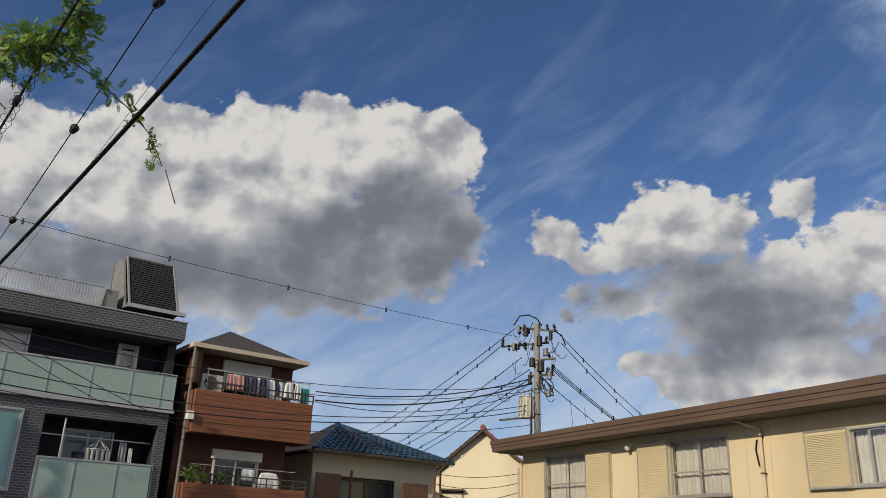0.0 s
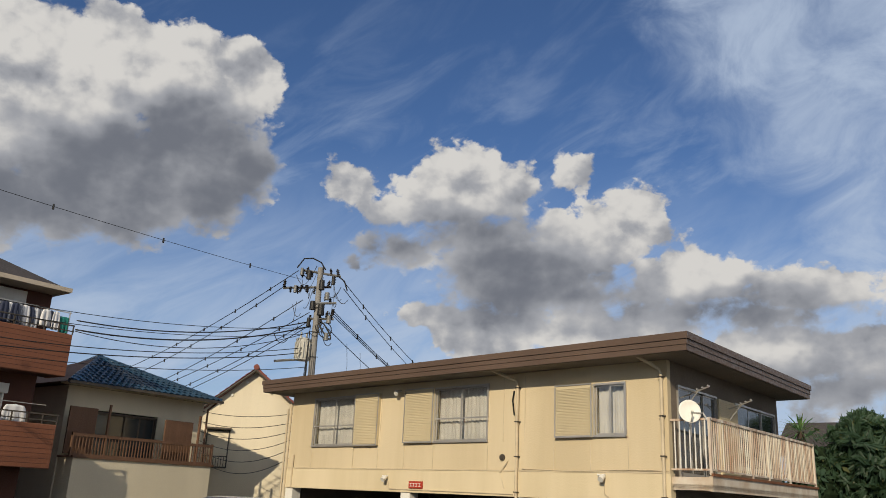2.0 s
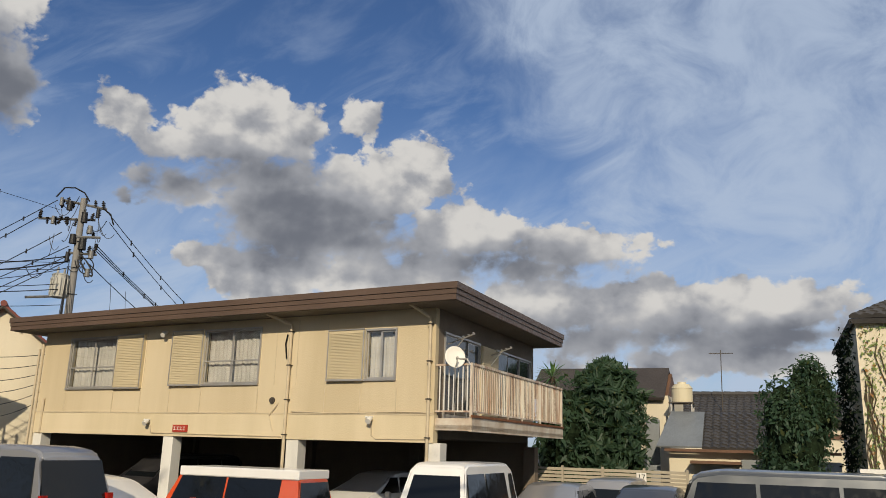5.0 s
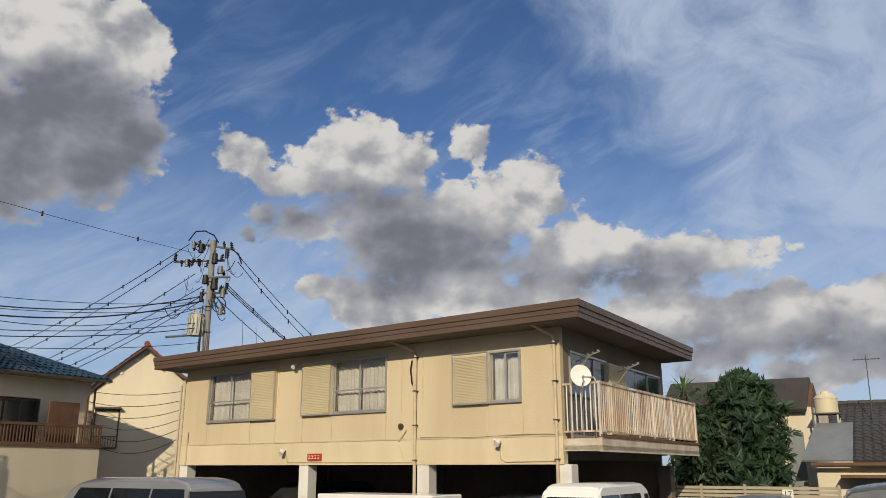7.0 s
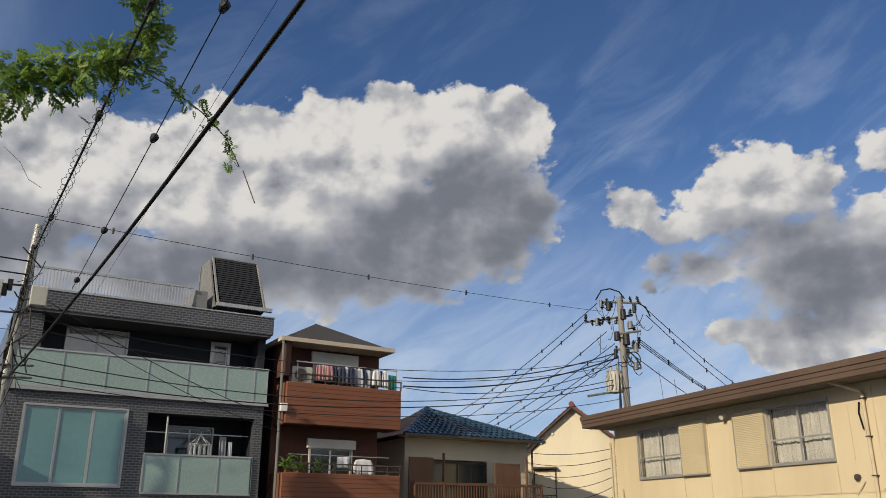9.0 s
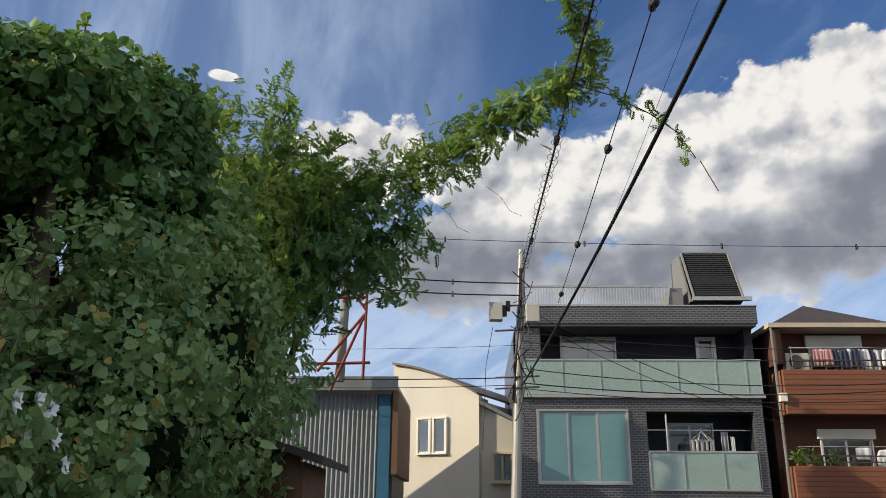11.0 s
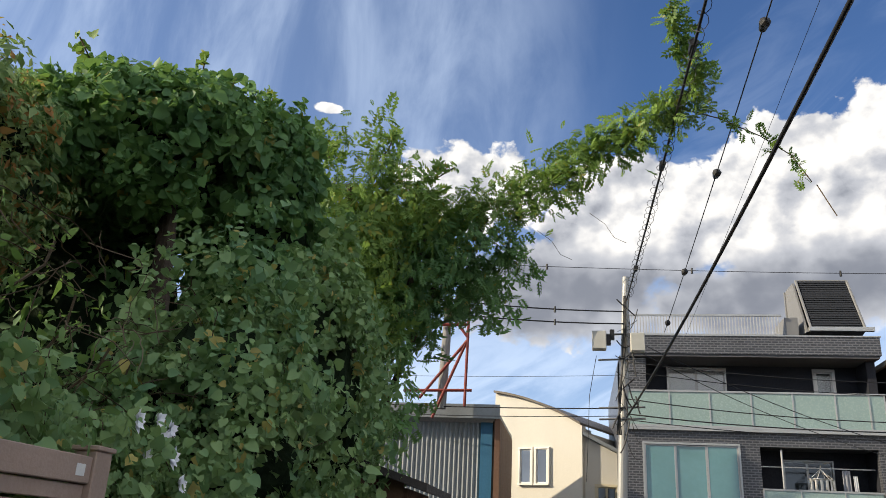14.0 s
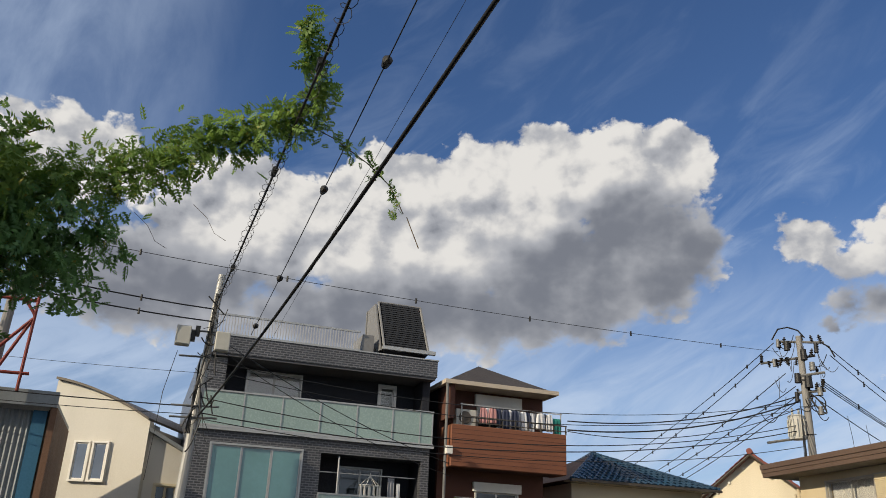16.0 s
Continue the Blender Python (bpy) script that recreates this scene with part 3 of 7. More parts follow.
for s0, s1, z0, z1, h0, h1 in WINS:
    win = window(yellow, s0, s1, z0, z1, 0.0, 2, "alu", "clear_pane", at=ya, depth=0.16)
    if z1 - z0 > 1.3:
        boxes("rail", "alu", win, (s0, s1, 0.0, 0.03, z0 + 0.62, z0 + 0.66), at=ya)
    bm = bmesh.new()
    steps = 40
    tops, bots = [], []
    for k in range(steps + 1):
        f = k / steps
        if abs(f - 0.52) < 0.03:
            continue
        wave = 0.20 + 0.03 * math.sin(k * 2.1) + 0.015 * math.sin(k * 5.3)
        tops.append(bm.verts.new(ya(s0 + (s1 - s0) * f, wave, z1)))
        bots.append(bm.verts.new(ya(s0 + (s1 - s0) * f, wave + 0.01, z0 + 0.02)))
    for k in range(len(tops) - 1):
        bm.faces.new((tops[k], tops[k + 1], bots[k + 1], bots[k]))
    part("curtain", bm, "curtain", win, "white pleated net curtain", smooth=True)
    shut = boxes("shutter_box", "shutter", yellow, (h0, h1, -0.10, 0.0, z0 - 0.03, z1 + 0.05), at=ya, label="cream ribbed shutter box")
    rows = 30
    bm = bmesh.new()
    for k in range(rows):
        a = z0 + 0.03 + (z1 - z0 - 0.05) * k / rows
        box(bm, h0 + 0.05, h1 - 0.05, -0.118, -0.10, a, a + (z1 - z0) / rows * 0.62, at=ya)
    part("ribs", bm, "shutter", shut)
    boxes("rim", "alu", shut, (h0, h1, -0.125, -0.10, z0 - 0.05, z0), (h0, h1, -0.125, -0.10, z1 + 0.03, z1 + 0.06), (h0, h0 + 0.03, -0.12, -0.10, z0, z1), (h1 - 0.03, h1, -0.12, -0.10, z0, z1), at=ya)
# roof: overhanging flat-looking roof with a stepped brown fascia
O0, O1, S0, S1 = -0.9, 8.4, -0.95, 15.9
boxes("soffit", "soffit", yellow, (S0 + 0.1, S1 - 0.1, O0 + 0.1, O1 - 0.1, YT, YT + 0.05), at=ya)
for k, (z0, z1, inset) in enumerate(((5.53, 5.66, 0.05), (5.665, 5.78, 0.03), (5.785, 5.94, 0.0))):
    boxes("fascia", "brown_fascia", yellow, (S0 + inset, S1 - inset, O0 + inset, O0 + inset + 0.04, z0, z1), (S0 + inset, S1 - inset, O1 - inset - 0.04, O1 - inset, z0, z1),
          (S0 + inset, S0 + inset + 0.04, O0 + inset + 0.04, O1 - inset - 0.04, z0, z1), (S1 - inset - 0.04, S1 - inset, O0 + inset + 0.04, O1 - inset - 0.04, z0, z1), at=ya)
boxes("roof", "brown_fascia", yellow, (S0 + 0.03, S1 - 0.03, O0 + 0.03, O1 - 0.03, 5.88, 5.93), at=ya)
for s in (0.0, 4.24, 8.82, 14.8):
    for d in (0.05, YD - 0.4):
        # rear posts take the dark wall colour instead of white
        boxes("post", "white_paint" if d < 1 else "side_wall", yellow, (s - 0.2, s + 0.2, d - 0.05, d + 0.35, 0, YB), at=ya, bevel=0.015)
# drainpipes
for s, hook in ((4.46, 0.55), (0.12, 0.38)):
    bm = bmesh.new()
    tube(bm, [ya(s + hook, -0.6, 5.56), ya(s + 0.05, -0.1, 5.30), ya(s, -0.09, 5.2), ya(s, -0.09, 0.1)], 0.042, 8)
    pipe = part("drainpipe", bm, "pipe", yellow, "cream drainpipe on the wall")
    for z in (2.4, 3.3, 4.2, 5.1):
        boxes("clip", "alu_dark", pipe, (s - 0.06, s + 0.06, -0.14, 0.0, z, z + 0.03), at=ya)
bm = bmesh.new()
tube(bm, [ya(YL + 0.05, -0.05, 5.2), ya(YL + 0.05, -0.05, 0.1)], 0.05, 8)
tube(bm, [ya(YL + 0.22, -0.05, 5.0), ya(YL + 0.22, -0.05, 0.1)], 0.035, 8)
tube(bm, [ya(YL - 0.35, -0.05, 3.4), ya(YL - 0.35, -0.05, 2.3)], 0.03, 6)
part("conduit", bm, "pipe", yellow)
for s, z in ((9.62, 2.72), (1.74, 2.86), (9.25, 5.28)):
    bm = bmesh.new()
    rod(bm, ya(s, 0, z + 0.03), ya(s, -0.13, z + 0.02), 0.03, 0.03, 8)
    lamp = part("wall_lamp", bm, "white_paint", yellow, "small white wall lamp")
    bm = bmesh.new()
    rod(bm, ya(s, -0.12, z), ya(s, -0.25, z - 0.09), 0.06, 0.075, 10)
    part("lamp_head", bm, "white_paint", lamp)
    bm = bmesh.new()
    rod(bm, ya(s + 0.16, -0.10, z + 0.03), ya(s + 0.04, -0.10, z), 0.03, 0.025, 6)
    part("lamp_head", bm, "white_paint", lamp)
bm = bmesh.new()
rod(bm, ya(5.0, 0.0, 3.30), ya(5.0, -0.05, 3.30), 0.085, 0.085, 14)
rod(bm, ya(5.0, -0.05, 3.30), ya(5.0, -0.07, 3.30), 0.05, 0.045, 14)
part("vent", bm, "alu_dark", yellow)
bm = bmesh.new()
line = [ya(s, -0.05, 2.99 + 0.02 * math.sin(s * 1.7)) for s in np.linspace(-0.0, 4.3, 14)]
tube(bm, line, 0.012, 4)
tube(bm, [ya(1.74, -0.05, 2.8), ya(1.74, -0.05, 2.45), ya(1.6, -0.05, 2.36), ya(0.1, -0.05, 2.38)], 0.012, 4)
tube(bm, [ya(9.55, -0.05, 2.6), ya(9.5, -0.05, 2.38), ya(4.6, -0.05, 2.36)], 0.012, 4)
tube(bm, [ya(4.8, -0.04, 3.2), ya(5.05, -0.06, 2.9), ya(4.9, -0.05, 2.5)], 0.015, 4)
part("wire", bm, "pipe", yellow)
bm = bmesh.new()
for z0 in (3.62, 3.75):
    tube(bm, [ya(4.62, -0.03, 5.05), ya(4.66, -0.05, 4.8), ya(4.6, -0.04, 4.4)], 0.02, 5)
part("hose", bm, "cable", yellow)
# red sign with writing too worn to read
plate = tagged(boxes("sign", "sign_red", None, (8.03, 8.61, -0.07, -0.035, 2.42, 2.62), at=ya), "red rectangular sign with faded white characters on the beam", "sign")
for k in range(4):
    boxes("stroke", "white_paint", plate, (8.10 + 0.125 * k, 8.19 + 0.125 * k, -0.076, -0.07, 2.47, 2.485), (8.10 + 0.125 * k, 8.19 + 0.125 * k, -0.076, -0.07, 2.55, 2.565),
          (8.135 + 0.125 * k, 8.15 + 0.125 * k, -0.076, -0.07, 2.485, 2.55), at=ya)
# balcony on the short side; its outer edge is 1 m out
balcony = boxes("balcony_slab", "slab_paint", yellow, (0.05, 8.0, -1.0, 0.0, 2.62, 2.72), (0.05, 8.0, -1.0, -0.92, 2.58, 2.90), (0.05, 0.12, -0.92, 0.0, 2.60, 2.88), at=ys, label="balcony slab edge with flaking paint and rust runs")
boxes("ledge", "rust", balcony, (0.03, 8.02, -1.03, -0.98, 2.90, 2.96), at=ys, label="rusted steel angle")
boxes("rail", "rusty_white", balcony, (0.08, 8.0, -0.99, -0.93, 4.11, 4.17), (0.08, 8.0, -0.98, -0.94, 3.02, 3.06), (0.08, 0.13, -0.93, 0.0, 4.11, 4.16), (0.08, 0.13, -0.93, 0.0, 3.02, 3.06), at=ys)
for s in (0.09, 2.7, 3.9, 5.6, 7.96):
    boxes("rail_post", "rusty_white", balcony, (s - 0.03, s + 0.03, -0.99, -0.93, 2.92, 4.16), at=ys)
bar_bm = None
for k in range(58):
    s = 0.22 + k * 0.132
    boxes("baluster", "rusty_white", balcony, (s - 0.016, s + 0.016, -0.972, -0.948, 3.06, 4.11), at=ys)
for k in range(7):
    d = -0.85 + k * 0.125
    boxes("baluster", "white_paint", balcony, (0.09, 0.12, d - 0.012, d + 0.012, 3.06, 4.11), at=ys)
boxes("screen", "rusty_white", balcony, (5.62, 7.9, -0.92, -0.90, 4.0, 4.04), (5.62, 5.66, -0.92, -0.90, 3.1, 4.0), (7.86, 7.9, -0.92, -0.90, 3.1, 4.0), at=ys)
for s0, s1, z0, z1 in side_holes:
    window(yellow, s0, s1, z0, z1, 0.0, 3, "alu", "pane", at=ys, depth=0.16)
shut = boxes("shutter_box", "shutter", yellow, (2.95, 4.25, -0.10, 0.0, 3.0, 4.95), at=ys, label="grey-beige ribbed shutter box")
bm = bmesh.new()
for k in range(36):
    box(bm, 3.0, 4.2, -0.116, -0.10, 3.03 + k * 0.053, 3.03 + k * 0.053 + 0.032, at=ys)
part("ribs", bm, "shutter", shut)
# washing-line arms and the dish
for s in (0.75, 3.6):
    bm = bmesh.new()
    tube(bm, [ys(s, 0.0, 4.72), ys(s, -0.75, 4.95)], 0.018, 6)
    tube(bm, [ys(s, 0.0, 4.35), ys(s, -0.45, 4.85)], 0.014, 6)
    for k in range(4):
        rod(bm, ys(s - 0.05, -0.3 - 0.14 * k, 4.86 + 0.035 * k), ys(s + 0.05, -0.3 - 0.14 * k, 4.86 + 0.035 * k), 0.02, 0.02, 6)
    part("clothes_arm", bm, "alu", yellow)
dish = thing("satellite_dish", "round white satellite dish fixed at the balcony corner", "satellite dish", at=ys(0.0, -0.9, 4.2))
bm = bmesh.new()
centre, face = Vector(ys(-0.05, -0.55, 4.28)), Vector((-0.80, -0.55, 0.24)).normalized()
side = face.cross(Vector((0, 0, 1))).normalized()
up = side.cross(face)
rings = []
for k in range(7):
    r = 0.27 * k / 6
    rings.append([bm.verts.new(centre + face * (0.06 * (k / 6) ** 2) + side * (r * math.cos(a) * 0.93) + up * (r * math.sin(a))) for a in [2 * math.pi * j / 28 for j in range(28)]] if k else [bm.verts.new(centre)])
for j in range(28):
    bm.faces.new((rings[0][0], rings[1][j], rings[1][(j + 1) % 28]))
    for k in range(1, 6):
        bm.faces.new((rings[k][j], rings[k + 1][j], rings[k + 1][(j + 1) % 28], rings[k][(j + 1) % 28]))
reflector = part("reflector", bm, "dish", dish, smooth=True)
solid = reflector.modifiers.new("thickness", "SOLIDIFY")
solid.thickness = 0.012
bm = bmesh.new()
tube(bm, [centre - up * 0.25 + face * 0.05, centre - up * 0.2 + face * 0.2, centre - up * 0.12 + face * 0.25], 0.015, 6)
part("feed_arm", bm, "grey_box", dish)
bm = bmesh.new()
rod(bm, centre - up * 0.12 + face * 0.22, centre - up * 0.08 + face * 0.28, 0.03, 0.03, 8)
part("feed_head", bm, "grey_box", dish)
bm = bmesh.new()
tube(bm, [centre - face * 0.03, Vector(ys(0.05, -0.85, 4.25)), Vector(ys(0.05, -0.94, 4.1))], 0.022, 6)
part("mount", bm, "alu", dish)
# wall added to block light, so that the parking bays are dark inside
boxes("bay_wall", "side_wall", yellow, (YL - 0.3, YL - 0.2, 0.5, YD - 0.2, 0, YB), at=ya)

# ---- the grey tiled three-storey house ----
GY = 26.0
grey = thing("grey_house", "three-storey house faced in small dark grey tiles with frosted glass balconies", "house", at=(5, 30, 0))
bm = bmesh.new()
pierced(bm, 1.30, 8.85, 0.0, 5.86, GY, GY + 0.25, [(1.92, 4.72, 3.27, 5.50), (5.29, 8.57, 3.12, 5.46)])
part("front_wall", bm, "grey_tile", grey, "dark grey small-tile facing")
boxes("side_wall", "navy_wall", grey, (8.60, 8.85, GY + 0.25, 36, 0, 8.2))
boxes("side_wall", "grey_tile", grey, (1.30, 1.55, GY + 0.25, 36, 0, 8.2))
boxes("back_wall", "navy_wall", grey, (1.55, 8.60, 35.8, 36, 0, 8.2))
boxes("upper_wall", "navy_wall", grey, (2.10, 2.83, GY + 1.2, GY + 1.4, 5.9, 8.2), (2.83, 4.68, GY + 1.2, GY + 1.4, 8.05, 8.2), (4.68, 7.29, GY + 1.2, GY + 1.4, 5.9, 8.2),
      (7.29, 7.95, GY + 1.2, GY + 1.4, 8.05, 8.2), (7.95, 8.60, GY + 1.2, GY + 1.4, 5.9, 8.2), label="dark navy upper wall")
boxes("stub_wall", "grey_tile", grey, (1.30, 2.10, GY + 0.1, GY + 1.4, 5.9, 8.1))
# near-black sheet in place of the unlit interior
boxes("rooms", "unlit_room", grey, (1.56, 8.59, GY + 2.6, GY + 2.7, 0, 8.1))
boxes("floor", "grey_soffit", grey, (1.31, 8.84, GY + 0.02, 35.8, 5.70, 5.88))
boxes("roof_slab", "grey_soffit", grey, (1.55, 8.90, GY - 0.12, 35.9, 8.12, 8.20), label="grey soffit under the parapet")
boxes("parapet", "grey_tile", grey, (1.60, 8.95, GY - 0.16, GY + 0.05, 8.20, 8.76), (8.75, 8.95, GY + 0.05, 36, 8.20, 8.76), (1.60, 1.75, GY + 0.05, 36, 8.20, 8.76), label="tiled parapet band")
boxes("coping", "cap_alu", grey, (1.57, 8.98, GY - 0.19, GY + 0.08, 8.76, 8.80))
# roof railing
rail = boxes("roof_railing", "cap_alu", grey, (1.5, 6.35, GY + 0.4, GY + 0.46, 9.56, 9.62), (1.5, 6.35, GY + 0.41, GY + 0.45, 8.95, 8.98), label="silver bar railing on the roof terrace")
for k in range(52):
    x = 1.55 + k * 0.092
    boxes("bar", "alu", rail, (x - 0.014, x + 0.014, GY + 0.42, GY + 0.44, 8.98, 9.56))
# stair penthouse with a steep dark slatted face
pent = boxes("penthouse", "penthouse", grey, (6.45, 6.85, GY + 0.5, GY + 1.9, 8.6, 9.55), label="grey metal stair penthouse")
bm = bmesh.new()
plane_quads(bm, ((7.16, GY + 0.25, 9.05), (8.72, GY + 0.25, 9.05), (8.72, GY + 1.45, 11.02), (7.16, GY + 1.45, 11.02)))
g = bmesh.ops.extrude_face_region(bm, geom=bm.faces[:])
bmesh.ops.translate(bm, verts=[v for v in g["geom"] if isinstance(v, bmesh.types.BMVert)], vec=(0, 0.6, -0.1))
part("sloping_face", bm, "solar", pent, "steep black slatted face")
for k in range(22):
    f = (k + 0.5) / 22
    y, z = GY + 0.25 + 1.2 * f, 9.05 + 1.97 * f
    boxes("slat", "solar", pent, (7.22, 8.66, y - 0.05, y + 0.01, z, z + 0.05))
boxes("rim", "cap_alu", pent, (7.08, 8.97, GY + 0.15, GY + 0.3, 9.05, 9.17))
bm = bmesh.new()
for x in (7.12, 8.70):
    prism(bm, [(x, 9.07), (x + 0.08, 9.07), (x + 0.08, 9.15), (x, 9.15)], GY + 0.2, GY + 0.26)
    tube(bm, [(x + 0.03, GY + 0.2, 9.07), (x + 0.03, GY + 1.42, 11.05)], 0.045, 6)
tube(bm, [(7.12, GY + 1.42, 11.05), (8.74, GY + 1.42, 11.05)], 0.045, 6)
part("edge_trim", bm, "penthouse", pent)
bm = bmesh.new()
a = [(7.10, GY + 0.35, 9.05), (7.10, GY + 1.45, 10.99), (7.10, GY + 2.4, 10.99), (7.10, GY + 2.4, 9.05)]
plane_quads(bm, a)
g = bmesh.ops.extrude_face_region(bm, geom=bm.faces[:])
bmesh.ops.translate(bm, verts=[v for v in g["geom"] if isinstance(v, bmesh.types.BMVert)], vec=(-0.06, 0, 0))
part("cheek", bm, "penthouse", pent, "grey sheet cheek wall")
boxes("back", "penthouse", pent, (7.0, 8.7, GY + 2.4, GY + 2.5, 8.6, 10.97))
# upper balcony of frosted panels
rail = boxes("glass_balcony", "cap_alu", grey, (1.45, 8.92, GY - 0.10, GY - 0.02, 7.02, 7.07), (1.45, 8.92, GY - 0.10, GY - 0.02, 5.95, 6.02), label="balcony front of pale green frosted panels")
for a, b in zip((1.5, 2.75, 3.93, 5.13, 6.32, 7.51, 8.45), (2.75, 3.93, 5.13, 6.32, 7.51, 8.45, 8.88)):
    boxes("panel", "frosted", rail, (a + 0.02, b - 0.02, GY - 0.07, GY - 0.05, 6.02, 7.02))
    boxes("panel_post", "cap_alu", rail, (b - 0.02, b + 0.02, GY - 0.09, GY - 0.03, 6.02, 7.02))
boxes("gutter", "cap_alu", grey, (1.30, 8.95, GY - 0.14, GY, 5.86, 5.94))
# lower balcony, let into the front
rail = boxes("glass_balcony", "cap_alu", grey, (5.29, 8.57, GY - 0.06, GY, 4.22, 4.27), (5.29, 8.57, GY - 0.06, GY, 3.10, 3.16), (5.27, 5.31, GY - 0.06, GY, 3.16, 4.22), (8.54, 8.58, GY - 0.06, GY, 3.16, 4.22), label="balcony front of pale green frosted panels")
for a, b in zip((5.31, 6.33, 7.52), (6.31, 7.50, 8.54)):
    boxes("panel", "frosted", rail, (a, b, GY - 0.035, GY - 0.015, 3.16, 4.22))
    boxes("panel_post", "cap_alu", rail, (b, b + 0.025, GY - 0.06, GY, 3.16, 4.22))
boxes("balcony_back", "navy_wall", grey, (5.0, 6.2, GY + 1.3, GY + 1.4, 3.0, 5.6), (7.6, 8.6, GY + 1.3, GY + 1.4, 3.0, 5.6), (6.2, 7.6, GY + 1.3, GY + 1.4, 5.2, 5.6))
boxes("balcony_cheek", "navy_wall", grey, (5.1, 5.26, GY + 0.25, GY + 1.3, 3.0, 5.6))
boxes("balcony_floor", "grey_soffit", grey, (5.26, 8.6, GY + 0.25, GY + 1.4, 2.95, 3.1))
boxes("balcony_ceiling", "grey_soffit", grey, (5.26, 8.6, GY + 0.25, GY + 1.4, 5.5, 5.6))
window(grey, 6.2, 7.6, 3.15, 5.2, GY + 1.3, 2, "cap_alu", "pane")
boxes("clothes_pole", "alu", grey, (5.29, 8.57, GY + 0.5, GY + 0.53, 4.93, 4.96))
w = window(grey, 1.97, 4.67, 3.32, 5.45, GY, 3, "cap_alu", "pane_green", label="three tall greenish panes in a pale frame", w=0.06)
boxes("blind", "curtain", w, (2.0, 2.62, GY + 0.3, GY + 0.32, 3.4, 5.4), (2.95, 3.55, GY + 0.3, GY + 0.32, 3.3, 4.9))
window(grey, 2.89, 4.63, 6.0, 8.0, GY + 1.2, 2, "alu", "clear_pane")
window(grey, 7.38, 7.86, 6.0, 7.96, GY + 1.2, 1, "alu", "clear_pane", w=0.09)
boxes("blind", "cloth_white", grey, (2.87, 4.66, GY + 1.42, GY + 1.44, 5.95, 8.04))
boxes("blind", "sheet", grey, (7.32, 7.92, GY + 1.42, GY + 1.44, 5.95, 8.04))
bm = bmesh.new()
tube(bm, [(5.9, GY + 0.1, 3.1), (5.9, GY + 0.1, 5.4)], 0.03)
part("support", bm, "cap_alu", grey)

# ---- the brown house ----
BY = 25.5
brown = thing("brown_house", "narrow brown three-storey house with solid balcony fronts", "house", at=(11.5, 30, 0))
bm = bmesh.new()
pierced(bm, 9.35, 13.25, 0.0, 8.1, BY + 1.1, BY + 1.3, [(10.7, 12.3, 5.5, 7.7), (10.7, 12.3, 2.7, 4.95)])
part("front_wall", bm, "brown_wall", brown, "dark brown siding")
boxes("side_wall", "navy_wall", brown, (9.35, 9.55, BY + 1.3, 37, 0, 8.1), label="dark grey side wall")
boxes("side_wall", "brown_wall", brown, (13.05, 13.25, BY + 1.3, 37, 0, 8.1))
boxes("back_wall", "brown_wall", brown, (9.55, 13.05, 36.8, 37, 0, 8.1))
# near-black sheet painted as the dark interior
boxes("rooms", "unlit_room", brown, (9.6, 13.0, BY + 2.6, BY + 2.7, 0, 8.0))
for z0, z1 in ((5.33, 6.68), (2.50, 3.82)):
    boxes("balcony_front", "brown_balcony", brown, (9.40, 13.60, BY, BY + 0.14, z0, z1), (9.40, 9.54, BY + 0.14, BY + 1.1, z0, z1), (13.46, 13.60, BY + 0.14, BY + 1.1, z0, z1), label="solid terracotta-brown balcony front", bevel=0.02)
    for k in range(1, 9):
        z = z0 + k * (z1 - z0) / 9
        boxes("siding_joint", "brown_wall", brown, (9.42, 13.58, BY - 0.004, BY, z - 0.008, z + 0.008))
    boxes("balcony_floor", "brown_wall", brown, (9.54, 13.56, BY + 0.14, BY + 1.1, z0 + 0.02, z0 + 0.15))
    rail = boxes("balcony_rail", "alu_dark", brown, (9.75, 13.65, BY + 0.05, BY + 0.09, z1 + 0.28, z1 + 0.32), (9.75, 13.65, BY + 0.05, BY + 0.09, z1 + 0.10, z1 + 0.13))
    for k in range(9):
        x = 9.8 + k * 0.475
        boxes("rail_post", "alu_dark", rail, (x, x + 0.035, BY + 0.05, BY + 0.09, z1, z1 + 0.3))
    boxes("shutter_head", "white_paint", brown, (10.62, 12.38, BY + 0.98, BY + 1.1, z0 + 2.25 if z0 > 4 else z0 + 2.2, z0 + 2.62 if z0 > 4 else z0 + 2.5))
    window(brown, 10.75, 12.25, z0 + 0.2, z0 + 2.2, BY + 1.1, 2, "white_paint", "pane")
boxes("upper_band", "brown_wall", brown, (9.36, 9.56, BY + 0.2, BY + 1.1, 6.9, 8.05))
# hipped roof with a pale gutter line
eave = [(9.22, BY + 0.15, 8.12), (13.32, BY + 0.15, 8.12), (13.32, 37.2, 8.12), (9.22, 37.2, 8.12)]
rid = [(11.27, BY + 2.4, 9.30), (11.27, 34.5, 9.30)]
bm = bmesh.new()
plane_quads(bm, (eave[0], eave[1], rid[0]), (eave[1], eave[2], rid[1], rid[0]), (eave[2], eave[3], rid[1]), (eave[3], eave[0], rid[0], rid[1]), (eave[3], eave[2], eave[1], eave[0]))
part("roof", bm, "dark_roof", brown, "low hipped brown slate roof")
bm = bmesh.new()
box(bm, 9.16, 13.36, BY + 0.05, BY + 0.17, 8.02, 8.16)
box(bm, 9.16, 9.28, BY + 0.17, 37.2, 8.02, 8.16)
box(bm, 13.24, 13.36, BY + 0.17, 37.2, 8.02, 8.16)
part("gutter", bm, "beige_trim", brown, "pale gutter and fascia")
boxes("soffit", "beige_trim", brown, (9.28, 13.24, BY + 0.17, BY + 1.1, 8.04, 8.10))
